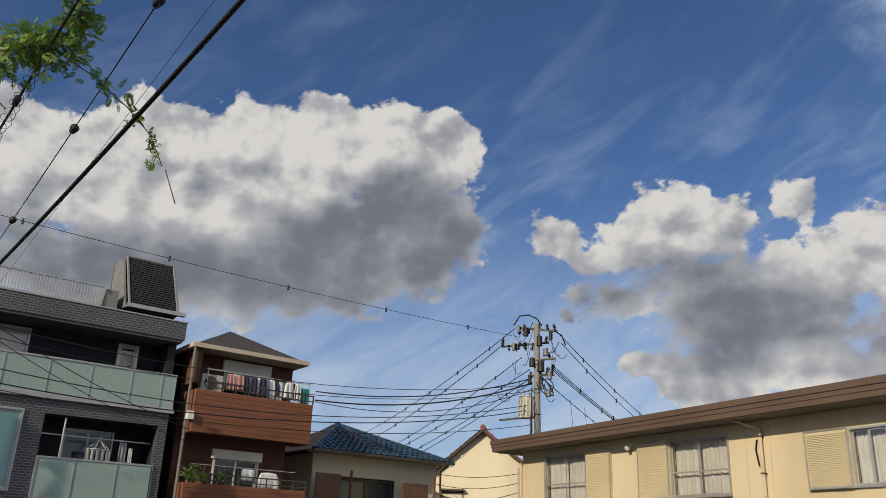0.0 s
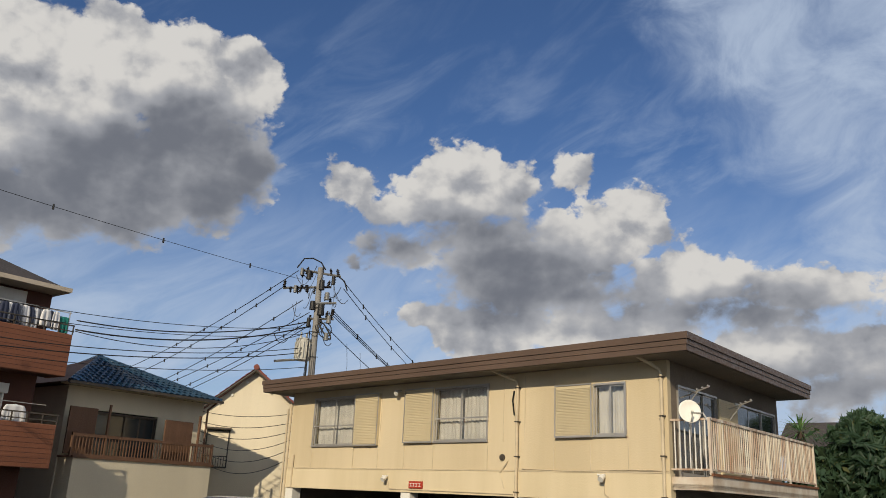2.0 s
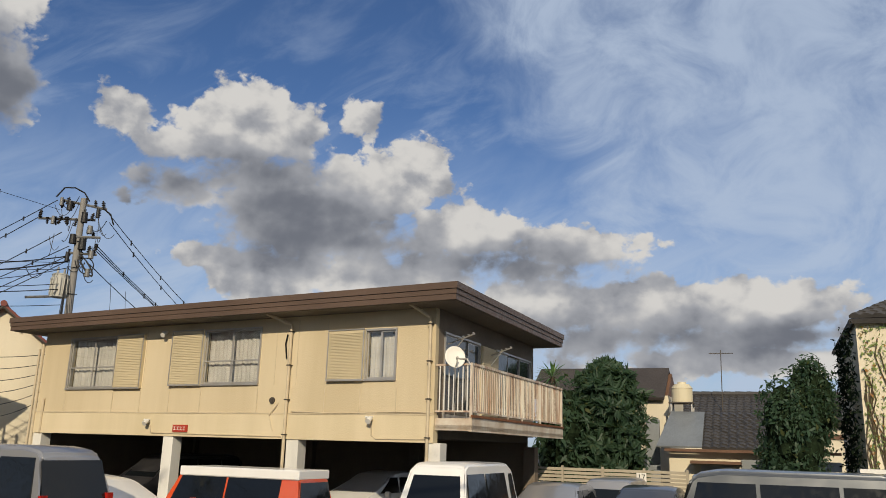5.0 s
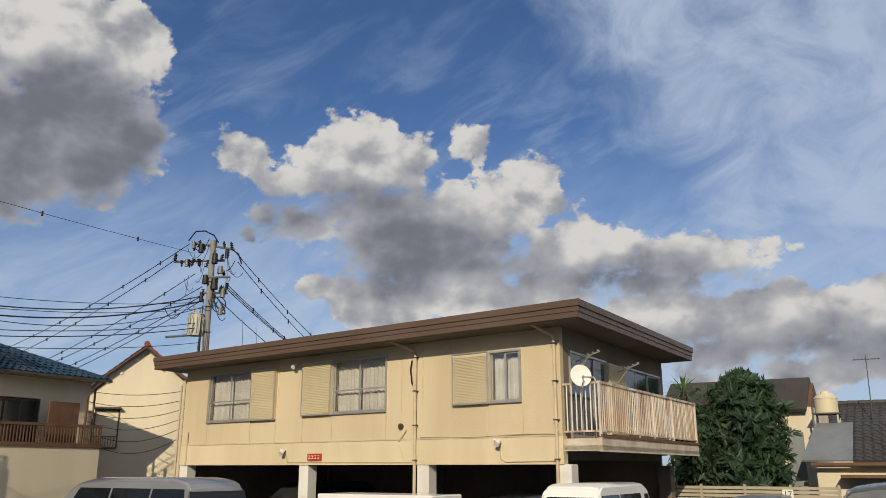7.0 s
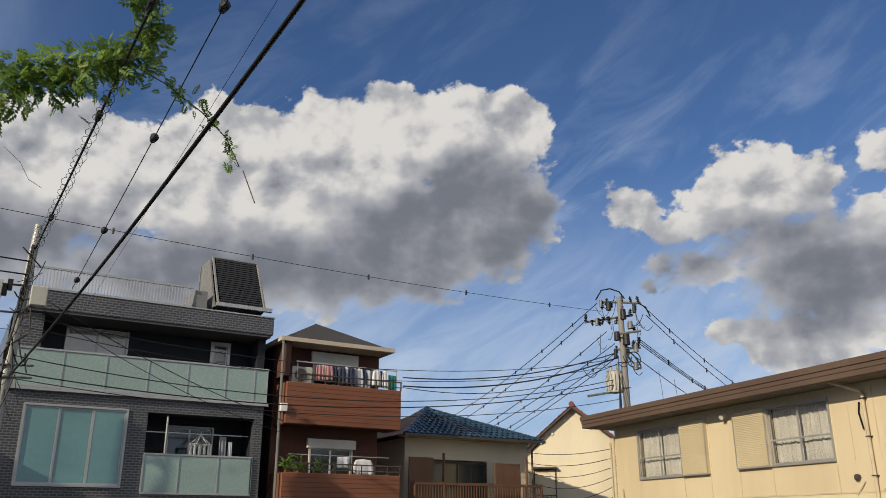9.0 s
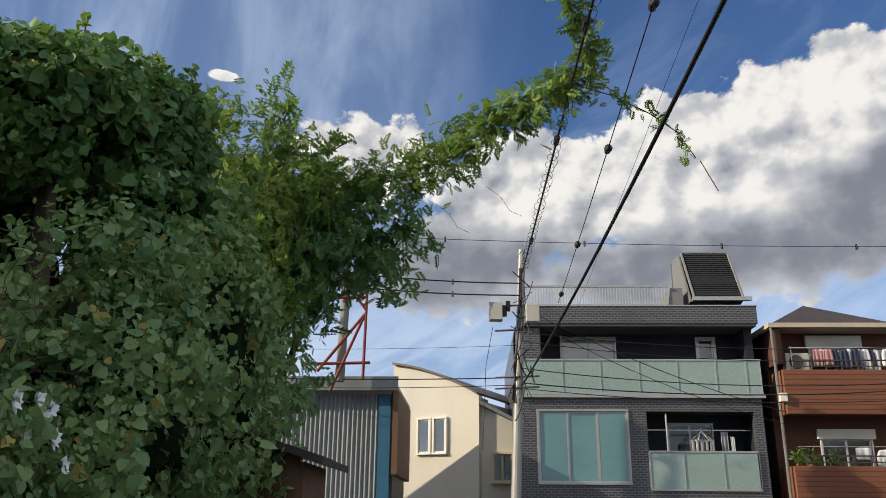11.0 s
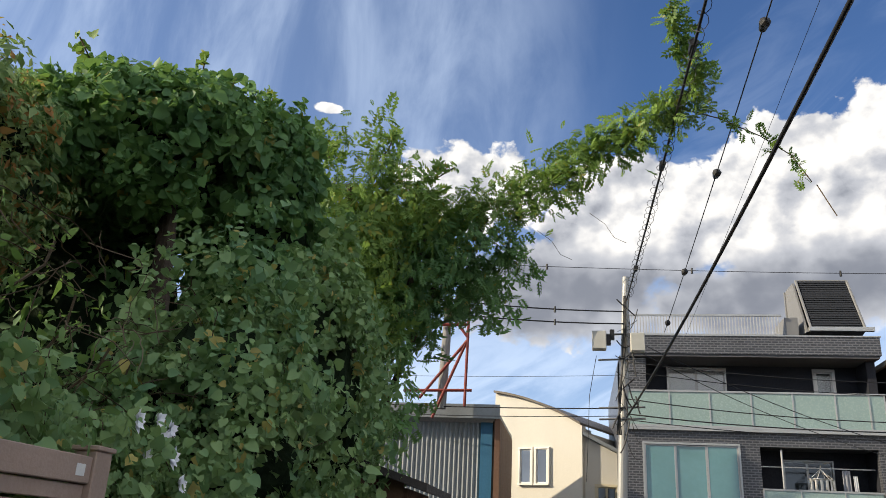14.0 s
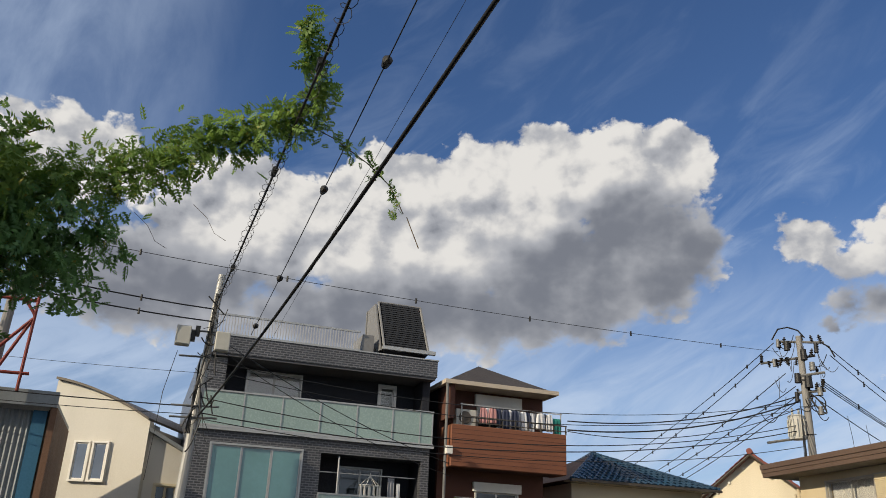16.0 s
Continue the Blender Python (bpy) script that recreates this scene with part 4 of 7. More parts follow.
for k in range(6):
    boxes("snow_guard", "alu_dark", brown, (9.9 + k * 0.55, 10.0 + k * 0.55, BY + 0.9, BY + 0.95, 8.36, 8.48))
bm = bmesh.new()
tube(bm, [(9.22, BY + 0.1, 8.05), (9.25, BY + 0.1, 7.9), (9.25, BY + 0.1, 0.2)], 0.05, 8)
part("drainpipe", bm, "pole_steel", brown)
boxes("wall_box", "white_paint", brown, (9.22, 9.42, BY - 0.12, BY + 0.05, 5.7, 5.95), (9.20, 9.36, BY - 0.1, BY + 0.05, 2.6, 2.85))
unit = thing("air_conditioner", "cream outdoor air-conditioning unit standing on the balcony", "air conditioner", at=(10.05, BY + 0.5, 6.68))
boxes("casing", "grey_box", unit, (9.68, 10.42, BY + 0.35, BY + 0.65, 6.70, 7.26), bevel=0.02)
bm = bmesh.new()
rod(bm, (10.0, BY + 0.345, 6.98), (10.0, BY + 0.32, 6.98), 0.22, 0.21, 20)
part("fan_grille", bm, "alu_dark", unit)
boxes("foot", "alu_dark", unit, (9.75, 9.8, BY + 0.35, BY + 0.65, 6.66, 6.70), (10.3, 10.35, BY + 0.35, BY + 0.65, 6.66, 6.70))

# ---- the cream house with the blue tiled roof ----
HY = 27.0
blue = thing("blue_roof_house", "cream house with a glazed blue tile roof and wooden balcony", "house", at=(17.6, 31, 0))
bm = bmesh.new()
pierced(bm, 14.9, 20.55, 0.0, 5.35, HY + 0.6, HY + 0.8, [(15.85, 18.55, 2.9, 4.6)])
part("front_wall", bm, "cream_wall", blue, "cream render")
boxes("side_wall", "cream_wall", blue, (14.9, 15.1, HY + 0.8, 35, 0, 5.35))
boxes("side_wall", "cream_wall", blue, (20.35, 20.55, HY + 0.8, 35, 0, 5.35))
boxes("back_wall", "cream_wall", blue, (15.1, 20.35, 34.8, 35, 0, 5.35))
# near-black sheet for the darkness behind the window
boxes("rooms", "unlit_room", blue, (15.1, 20.3, HY + 2.2, HY + 2.3, 0, 5.3))
boxes("lower_storey", "cream_wall", blue, (14.95, 20.5, HY - 0.35, HY + 0.6, 0.0, 2.92), label="projecting cream lower storey under the balcony")
boxes("sill", "wood", blue, (14.9, 20.6, HY - 0.4, HY + 0.6, 2.92, 3.0))
w = window(blue, 15.95, 18.45, 3.0, 4.5, HY + 0.6, 4, "alu_dark", "pane")
for x0, x1, z1 in ((14.75, 15.75, 4.6), (18.5, 19.7, 4.5)):
    boxes("shutter_door", "wood", blue, (x0, x1, HY - 0.05, HY + 0.02, 3.05, z1), label="brown wooden shutter door")
    boxes("door_rail", "wood", blue, (x0, x1, HY - 0.07, HY - 0.05, 3.7, 3.78))
rail = boxes("balcony_rail", "wood", blue, (14.8, 20.5, HY - 0.36, HY - 0.30, 3.62, 3.72), (14.8, 20.5, HY - 0.36, HY - 0.30, 3.0, 3.06), label="dark brown wooden balcony rail")
for k in range(48):
    x = 14.85 + k * 0.118
    boxes("baluster", "wood", rail, (x, x + 0.03, HY - 0.345, HY - 0.315, 3.06, 3.62))
for x in (14.8, 16.0, 19.75, 20.45):
    boxes("balcony_post", "wood", rail, (x, x + 0.06, HY - 0.37, HY - 0.29, 2.95, 4.75 if 15 < x < 20 else 3.75))
eave = [(14.55, HY - 0.1, 5.42), (20.85, HY - 0.1, 5.42), (20.85, 35.6, 5.42), (14.55, 35.6, 5.42)]
rid = [(17.0, HY + 2.6, 6.75), (18.0, 33.0, 6.75)]
bm = bmesh.new()
plane_quads(bm, (eave[0], eave[1], rid[0]), (eave[1], eave[2], rid[1], rid[0]), (eave[2], eave[3], rid[1]), (eave[3], eave[0], rid[0], rid[1]), (eave[3], eave[2], eave[1], eave[0]))
deck = part("roof", bm, "wood", blue)
tiled_slope(None, eave[0], eave[1], rid[0], rid[0], single=("blue_tile", deck))
bm = bmesh.new()
tiled_slope(bm, eave[1], eave[2], rid[1], rid[0])
tagged(part("tiles", bm, "blue_tile", deck, "glossy dark blue glazed pantiles", smooth=False), kind="stuff")
bm = bmesh.new()
ridge_line(bm, eave[0], rid[0])
ridge_line(bm, eave[1], rid[0])
ridge_line(bm, rid[0], rid[1], 0.13)
part("ridge", bm, "blue_tile", deck)
boxes("gutter", "alu_dark", blue, (14.5, 20.9, HY - 0.18, HY - 0.08, 5.34, 5.43))
boxes("soffit", "cream_wall", blue, (14.6, 20.8, HY - 0.08, HY + 0.6, 5.36, 5.41))
bm = bmesh.new()
tube(bm, [(20.7, HY, 5.35), (20.62, HY + 0.4, 5.1), (20.62, HY + 0.4, 0.1)], 0.04, 6)
part("drainpipe", bm, "wood", blue)

# ---- the white gabled house ----
WX, WY = 22.84, 30.75


def wa(x, y, z):
    """x along the gable wall, y into the house; the wall looks half towards the evening sun."""
    return (WX + 0.72 * x + 0.69 * y, WY - 0.69 * x + 0.72 * y, z)


white = thing("white_house", "off-white rendered house with a dark red tiled gable roof", "house", at=wa(2, 4, 0))
bm = bmesh.new()
prism(bm, [(0.0, 0), (4.4, 0), (4.4, 5.45), (2.15, 7.25), (0.0, 5.45)], 0, 0.25, at=wa)
part("gable_wall", bm, "white_wall", white, "sunlit off-white render")
boxes("side_wall", "white_wall", white, (0, 0.25, 0.25, 9, 0, 5.45), at=wa)
boxes("side_wall", "white_wall", white, (4.15, 4.4, 0.25, 9, 0, 5.45), at=wa)
bm = bmesh.new()
plane_quads(bm, (wa(-0.35, -0.25, 5.22), wa(-0.35, 9, 5.22), wa(2.15, 9, 7.32), wa(2.15, -0.25, 7.32)), (wa(2.15, -0.25, 7.32), wa(2.15, 9, 7.32), wa(4.75, 9, 5.22), wa(4.75, -0.25, 5.22)))
roof = part("roof", bm, "red_tile", white, "dark red tile roof")
roof.modifiers.new("thickness", "SOLIDIFY").thickness = 0.08
bm = bmesh.new()
tiled_slope(bm, wa(4.75, -0.25, 5.27), wa(4.75, 5, 5.27), wa(2.15, 5, 7.37), wa(2.15, -0.25, 7.37))
tiled_slope(bm, wa(-0.35, 5, 5.27), wa(-0.35, -0.25, 5.27), wa(2.15, -0.25, 7.37), wa(2.15, 5, 7.37))
tagged(part("tiles", bm, "red_tile", roof), kind="stuff")
bm = bmesh.new()
ridge_line(bm, wa(2.15, -0.3, 7.42), wa(2.15, 6, 7.42), 0.12)
part("ridge", bm, "red_tile", roof)
for x0, x1 in ((-0.38, 2.15), (4.78, 2.15)):
    bm = bmesh.new()
    tube(bm, [wa(x0, -0.28, 5.17), wa(x1, -0.28, 7.27)], 0.055, 6)
    part("bargeboard", bm, "alu_dark", white)
window(white, 0.35, 1.25, 3.05, 4.55, 0.0, 2, "alu_dark", "pane", at=wa)
boxes("window_hood", "alu_dark", white, (0.25, 1.35, -0.3, 0, 4.63, 4.70), at=wa)
boxes("window_grille", "alu_dark", white, (0.3, 1.3, -0.3, -0.27, 3.45, 3.49), (0.3, 1.3, -0.3, -0.27, 2.98, 3.02), *[(0.3 + k * 0.108, 0.32 + k * 0.108, -0.3, -0.27, 3.0, 3.47) for k in range(10)], at=wa)
for x, z in ((1.8, 6.75), (1.2, 6.15), (0.7, 5.75), (2.9, 6.35)):
    bm = bmesh.new()
    rod(bm, wa(x, 0, z), wa(x, -0.08, z), 0.055, 0.055, 8)
    part("vent", bm, "white_paint", white)

# ---- the cream house with the curved roof ----
CY = 29.0
def ca(x, y, z):
    """The curved house stands turned by a quarter of a right angle."""
    k, d = (0.14 - x) * 1.2, y - CY
    return (0.14 - 0.906 * k + 0.423 * d, CY + 0.423 * k + 0.906 * d, z)


cream = thing("curved_roof_house", "cream rendered house with a thin curved roof", "house", at=(-1.5, 33, 0))
arc = []
for k in range(13):
    f = k / 12
    arc.append((-2.75 + 2.89 * f, 7.68 - 0.55 * f - 0.76 * f * f))
bm = bmesh.new()
prism(bm, [(0.14, 0), (-2.75, 0)] + arc, CY, CY + 0.3, at=ca)
wall = part("front_wall", bm, "pale_wall", cream, "smooth cream render")
bm = bmesh.new()
prism(bm, [(x, z + 0.09) for x, z in arc] + [(x, z + 0.01) for x, z in arc[::-1]], CY - 0.15, 37, at=ca)
part("roof", bm, "alu_dark", cream, "thin dark curved roof edge")
boxes("side_wall", "pale_wall", cream, (-0.11, 0.14, CY + 0.3, 37, 0, 6.2), (-2.75, -2.55, CY + 0.3, 37, 0, 7.4), at=ca)
for x in (-1.82, -1.29):
    window(cream, x, x + 0.36, 4.45, 5.62, CY - 0.06, 1, "white_paint", "pane_blue", w=0.06, at=ca)
annex = thing("annex", "low cream annex with a sloping pale roof beside the curved house", "house", at=(1, 31, 0))
bm = bmesh.new()
prism(bm, [(0.16, 0), (2.4, 0), (2.4, 4.95), (0.16, 6.05)], CY + 0.2, CY + 0.4)
part("front_wall", bm, "pale_wall", annex)
bm = bmesh.new()
prism(bm, [(0.16, 6.06), (2.5, 4.92), (2.5, 5.04), (0.16, 6.18)], CY - 0.05, 36)
part("roof", bm, "sheet", annex)
window(annex, 0.62, 1.25, 3.48, 4.38, CY + 0.14, 2, "tank", "pane", w=0.08)

# ---- utility poles and their wires ----
def sagging(p, q, sag, count=14):
    p, q = Vector(p), Vector(q)
    return [p.lerp(q, k / count) - Vector((0, 0, sag * 4 * (k / count) * (1 - k / count))) for k in range(count + 1)]


def cable(p, q, sag=0.3, r=0.012, label="black overhead cable strung between the poles", beads=0, material="cable", drop=0.0, count=16):
    """An overhead line; beads are the spacers clipped to it."""
    line = sagging(p, q, sag, count)
    bm = bmesh.new()
    tube(bm, line, r, 5)
    ob = tagged(part("overhead_cable", bm, material, smooth=True), label, "cable", group="overhead cables")
    for k in range(beads):
        f = (k + 0.7) / beads
        j = min(count - 1, int(f * count))
        at = line[j].lerp(line[j + 1], f * count - j)
        bm = bmesh.new()
        rod(bm, at + Vector((0, 0, 0.07)), at - Vector((0, 0, 0.09 + drop)), 0.028, 0.035, 6)
        part("spacer", bm, "cable", ob)
    return ob


PX, PY, PZ = 22.73, 23.97, 11.0
pole = thing("utility_pole", "tall grey concrete utility pole with crossarms, insulators and a transformer", "utility pole", at=(PX, PY, 0))
bm = bmesh.new()
rod(bm, (PX, PY, 0), (PX, PY, PZ), 0.17, 0.11, 14)
part("shaft", bm, "pole", pole, smooth=False)
ux, uy = 0.73, -0.68      # across the view of the street


def pp(a, z, b=0.0):
    return (PX + ux * a - uy * b, PY + uy * a + ux * b, z - 0.3)


def insulator(at, lean=(0, 0, 1), size=1.0):
    at, lean = Vector(at), Vector(lean).normalized()
    bm = bmesh.new()
    for k in range(4):
        rod(bm, at + lean * (0.07 * k * size), at + lean * (0.07 * k + 0.03) * size, 0.075 * size, 0.055 * size, 10)
    rod(bm, at, at + lean * 0.3 * size, 0.03 * size, 0.03 * size, 8)
    part("insulator", bm, "porcelain", pole)


for a0, a1, z0, z1, b in ((-0.8, 0.85, 11.15, 11.0, 0.0), (-1.45, 0.5, 10.35, 10.55, 0.1), (-0.3, 0.75, 9.75, 9.85, -0.1), (-0.3, 0.7, 9.15, 9.2, 0.0), (-1.5, 0.0, 7.35, 7.55, 0.0)):
    bm = bmesh.new()
    rod(bm, pp(a0, z0, b), pp(a1, z1, b), 0.05, 0.05, 6)
    part("crossarm", bm, "pole_steel", pole)
for a, z in ((-0.7, 11.15), (-0.35, 11.12), (0.1, 11.1), (0.45, 11.05), (0.75, 11.0), (-1.4, 10.4), (-0.9, 10.45), (-0.5, 10.5), (-0.2, 10.2), (0.3, 10.2), (0.25, 9.8), (0.5, 9.82), (0.4, 9.2), (0.6, 9.2), (-1.15, 10.4), (-0.7, 10.5), (0.0, 10.9), (0.6, 10.95), (-0.55, 11.0), (0.2, 9.0), (-0.25, 9.3), (0.35, 10.5), (0.65, 9.6)):
    insulator(pp(a, z), (random.uniform(-0.2, 0.2), random.uniform(-0.2, 0.2), random.choice((1, -1))), random.uniform(0.8, 1.15))
for a, z, w, h in ((-0.75, 10.9, 0.14, 0.3), (0.55, 10.6, 0.16, 0.36), (-0.95, 10.15, 0.14, 0.3), (0.15, 9.3, 0.3, 0.42), (-0.3, 8.8, 0.16, 0.36), (0.45, 8.3, 0.2, 0.3), (-0.45, 10.75, 0.22, 0.35), (0.1, 10.35, 0.25, 0.4), (0.35, 9.95, 0.22, 0.3), (-0.2, 9.5, 0.25, 0.35), (0.5, 9.0, 0.2, 0.3)):
    bm = bmesh.new()
    c = Vector(pp(a, z, -0.12))
    rod(bm, c, c + Vector((0, 0, h)), w / 2, w / 2.4, 10)
    part("switch", bm, "cable" if h > 0.3 else "pole_steel", pole)
bm = bmesh.new()
c = Vector(pp(-0.42, 7.45))
rod(bm, c, c + Vector((0, 0, 0.82)), 0.29, 0.29, 18)
can = part("transformer", bm, "grey_box", pole, "grey finned transformer can")
for k in range(14):
    a = 2 * math.pi * k / 14
    bm = bmesh.new()
    d = Vector((math.cos(a), math.sin(a), 0))
    rod(bm, c + d * 0.31 + Vector((0, 0, 0.08)), c + d * 0.31 + Vector((0, 0, 0.7)), 0.025, 0.025, 5)
    part("fin", bm, "grey_box", can)
bm = bmesh.new()
rod(bm, c + Vector((0, 0, 0.82)), c + Vector((0, 0, 0.88)), 0.31, 0.24, 18)
for a in (-0.15, 0.15):
    rod(bm, c + Vector((a, 0, 0.85)), c + Vector((a, 0, 1.12)), 0.05, 0.03, 8)
part("lid", bm, "grey_box", can)
bm = bmesh.new()
for k in range(3):
    pts = [pp(0.38 + 0.26 * math.cos(a + k), 8.7 + (0.3 + 0.04 * k) * math.sin(a), -0.15) for a in [2 * math.pi * j / 16 for j in range(17)]]
    tube(bm, pts, 0.022, 5)
part("cable_coil", bm, "cable", pole)
for k in range(22):
    a, z = random.uniform(-1.2, 0.7), random.uniform(8.2, 11.1)
    bm = bmesh.new()
    tube(bm, sagging(pp(a, z, -0.1), pp(a + random.uniform(-0.6, 0.6), z - random.uniform(-0.5, 0.9), -0.15), 0.3, 8), 0.014, 4)
    part("jumper", bm, "cable", pole)
for line in ([pp(-0.95, 11.2, -0.1), pp(-0.7, 11.6, -0.1), pp(-0.35, 11.65, -0.1), pp(0.0, 11.5, -0.1), pp(0.2, 11.2, -0.1)], [pp(0.7, 11.0, -0.1), pp(1.0, 10.8, -0.1), pp(1.15, 10.4, -0.1)]):
    bm = bmesh.new()
    tube(bm, line, 0.03, 5)
    part("jumper", bm, "cable", pole)
for z in (9.6, 8.6, 7.6):
    bm = bmesh.new()
    rod(bm, pp(-0.2, z, -0.15), pp(0.2, z, -0.15), 0.015, 0.015, 5)
    part("foot_peg", bm, "cable", pole)

# lines that leave along the far street, with clipped spacers
FAR_A = (32.0, 66.0)
for a, z, zf, beads, off in ((-0.9, 11.1, 8.6, 13, 0), (-1.4, 10.4, 8.2, 12, 0.8), (-0.6, 9.9, 7.4, 12, 1.6), (-0.3, 9.4, 6.6, 13, -0.6), (-0.2, 9.1, 6.1, 14, 0.4), (-0.2, 8.9, 5.9, 0, 1.0)):
    p = pp(a, z)
    cable(p, (FAR_A[0] + off, FAR_A[1], zf), 1.3, 0.017, beads=beads, count=22)
for a, z, zf, beads, off in ((0.8, 11.0, 10.3, 9, 0), (1.0, 10.5, 9.8, 9, -0.8), (0.6, 9.6, 9.3, 9, 0.5), (0.6, 9.5, 8.9, 5, 1.4), (0.6, 9.4, 8.8, 0, 2.0), (0.5, 8.8, 8.0, 3, 0.2)):
    cable(pp(a, z), (66.0 + off, 45.0, zf), 1.2, 0.017, beads=beads, count=22, drop=0.05)
# service drops to the white house and past the yellow one
for k in range(9):
    z = 8.9 - 0.35 * k
    cable(pp(-0.2, z), (21.05 + 0.03 * k, 22.7, 4.95 - 0.26 * k), 0.15 + 0.1 * (k % 3), 0.013)
for k in range(6):
    cable((21.05, 22.75, 4.9 - 0.3 * k), (22.0 + 0.25 * k, 32.5, 5.9 - 0.35 * k), 0.4 + 0.12 * k, 0.012)
for a, b, z in ((0.55, 8.8, 8.7),):
    p, q = Vector(pp(a, z)), Vector((60, 42, 7.6))
    for f in (0.06, 0.11):
        at = p.lerp(q, f)
        bm = bmesh.new()
        tube(bm, [at, at + Vector((0.1, 0, -0.8)), at + Vector((0.15, 0, -1.7))], 0.012, 4)
        tagged(part("hanging_wire", bm, "cable"), "thin black wire end hanging from an overhead cable", "cable", group="hanging wires")

# the slim pole beside the grey house
LX, LY = 1.0, 22.6
slim = thing("street_pole", "slim light grey utility pole wrapped in cables beside the grey house", "utility pole", at=(LX, LY, 0))
bm = bmesh.new()
rod(bm, (LX - 0.05, LY, 0), (LX + 0.36, LY, 9.6), 0.15, 0.10, 14)
part("shaft", bm, "pole_pale", slim)
for x, z in ((0.58, 7.45), (1.60, 7.40)):
    b = boxes("junction_box", "grey_box", slim, (x - 0.19, x + 0.19, LY - 0.35, LY - 0.1, z, z + 0.52), bevel=0.02)
    boxes("box_lid", "grey_box", b, (x - 0.17, x + 0.17, LY - 0.37, LY - 0.35, z + 0.03, z + 0.49))
for z in (7.9, 7.2, 5.9, 5.6):
    bm = bmesh.new()
    rod(bm, (LX - 0.45, LY - 0.12, z), (LX + 0.75, LY - 0.12, z + 0.05), 0.028, 0.028, 6)
    part("bracket", bm, "pole_steel", slim)
for x, z in ((0.95, 7.75), (0.85, 7.6)):
    boxes("switch", "cable", slim, (x - 0.08, x + 0.04, LY - 0.3, LY - 0.12, z, z + 0.26))
random.seed(5)
for k in range(26):
    z = random.uniform(5.2, 9.2)
    x = LX + 0.04 * z
    bm = bmesh.new()
    tube(bm, sagging((x + random.uniform(-0.3, 0.3), LY - 0.2, z), (x + random.uniform(-0.4, 0.4), LY - 0.25, z - random.uniform(0.2, 1.0)), random.uniform(-0.1, 0.3), 7), random.choice((0.008, 0.012, 0.018)), 4)
    part("loose_cable", bm, "cable", slim)
for k in range(3):
    bm = bmesh.new()
    tube(bm, [(LX + 0.28 + 0.02 * k, LY - 0.18, 9.0), (LX + 0.22 + 0.03 * k, LY - 0.2, 7.6), (LX + 0.12 - 0.03 * k, LY - 0.2, 6.2), (LX + 0.05 * k, LY - 0.2, 5.2)], 0.025, 5)
    part("riser_cable", bm, "cable", slim)

# lines over the lot, running towards the viewer and overhead
L1 = [(1.36, 22.5, 8.92), (1.90, -9.0, 8.80)]
first = cable(*L1, 0.10, 0.022, "black overhead cable with a spiral hanger and a climbing vine", count=20)
bm = bmesh.new()
pts = []
for k in range(420):
    f = k / 420
    y = 22.0 - 16.5 * f
    r = 0.05 + 0.05 * noise.noise((y * 2.0, 0, 0)) + 0.05
    pts.append((1.37 + 0.0171 * (22 - y) + r * math.cos(k * 0.75), y, 8.90 - 0.010 * (22 - y) + r * math.sin(k * 0.75) - 0.02))
tube(bm, pts, 0.006, 3)
part("spiral_hanger", bm, "cable", first)
for y in (19.6, 13.9, 10.2):
    bm = bmesh.new()
    x = 1.36 + 0.0171 * (22.5 - y)
    rod(bm, (x, y + 0.14, 8.83), (x, y - 0.14, 8.82), 0.05, 0.06, 8)
    part("clamp", bm, "cable", first)
second = cable((2.5, 24.0, 8.40), (2.5, -9.0, 10.4), 0.2, 0.010, "thin black overhead wire with round knobs", count=20)
for y, z in ((23.2, 8.43), (19.2, 8.59), (14.3, 8.82), (10.1, 9.05)):
    bm = bmesh.new()
    rod(bm, (2.5, y + 0.09, z), (2.5, y - 0.09, z), 0.05, 0.08, 8)
    rod(bm, (2.5, y - 0.09, z), (2.5, y - 0.14, z), 0.08, 0.02, 8)
    part("knob", bm, "cable", second)
cable((1.25, 22.3, 5.65), (3.21, -9.0, 8.90), 0.636, 0.026, "thick twisted black overhead cable above the lot", count=30)
cable((1.28, 22.3, 5.70), (3.23, -9.0, 8.93), 0.65, 0.018, "thick twisted black overhead cable above the lot", count=30)
cable((3.0, 26.1, 8.0), (3.0, -9.0, 10.0), 0.1, 0.004, "hair-thin grey overhead wire above the lot", count=12)
# ground wire and the bundle across the fronts
gw = cable((21.9, 24.2, 10.35), (-14.0, 21.0, 10.2), 0.5, 0.009, "thin grey overhead wire across the street", beads=9)
for z0, z1, s, r in ((7.15, 8.8, 0.9, 0.011), (6.9, 8.55, 1.0, 0.011), (6.15, 8.0, 1.0, 0.014), (5.75, 7.8, 0.9, 0.017), (5.6, 7.2, 0.8, 0.012)):
    cable((1.25, 22.4, z0), pp(-0.2, z1), s, r, count=24)
for z0, z1, s, r in ((7.15, 9.05, 0.42, 0.022), (6.85, 8.85, 0.45, 0.026), (6.8, 8.6, 0.6, 0.014)):
    cable((13.62, 25.45, z0), pp(-0.2, z1), s, r, count=24)
cable((1.3, 22.35, 7.85), (9.3, 25.45, 5.4), 0.25, 0.012)
cable((1.3, 22.35, 7.6), (9.35, 25.4, 5.0), 0.3, 0.010)
cable((1.25, 22.4, 8.55), (-12.0, 19.0, 9.7), 0.5, 0.02, beads=5)
cable((1.25, 22.4, 8.2), (-12.0, 19.0, 9.3), 0.5, 0.02, beads=5)
cable((1.15, 22.45, 5.9), (-14.0, 24.5, 6.6), 0.2, 0.016)
cable((1.15, 22.45, 5.7), (-14.0, 24.5, 6.4), 0.25, 0.010)
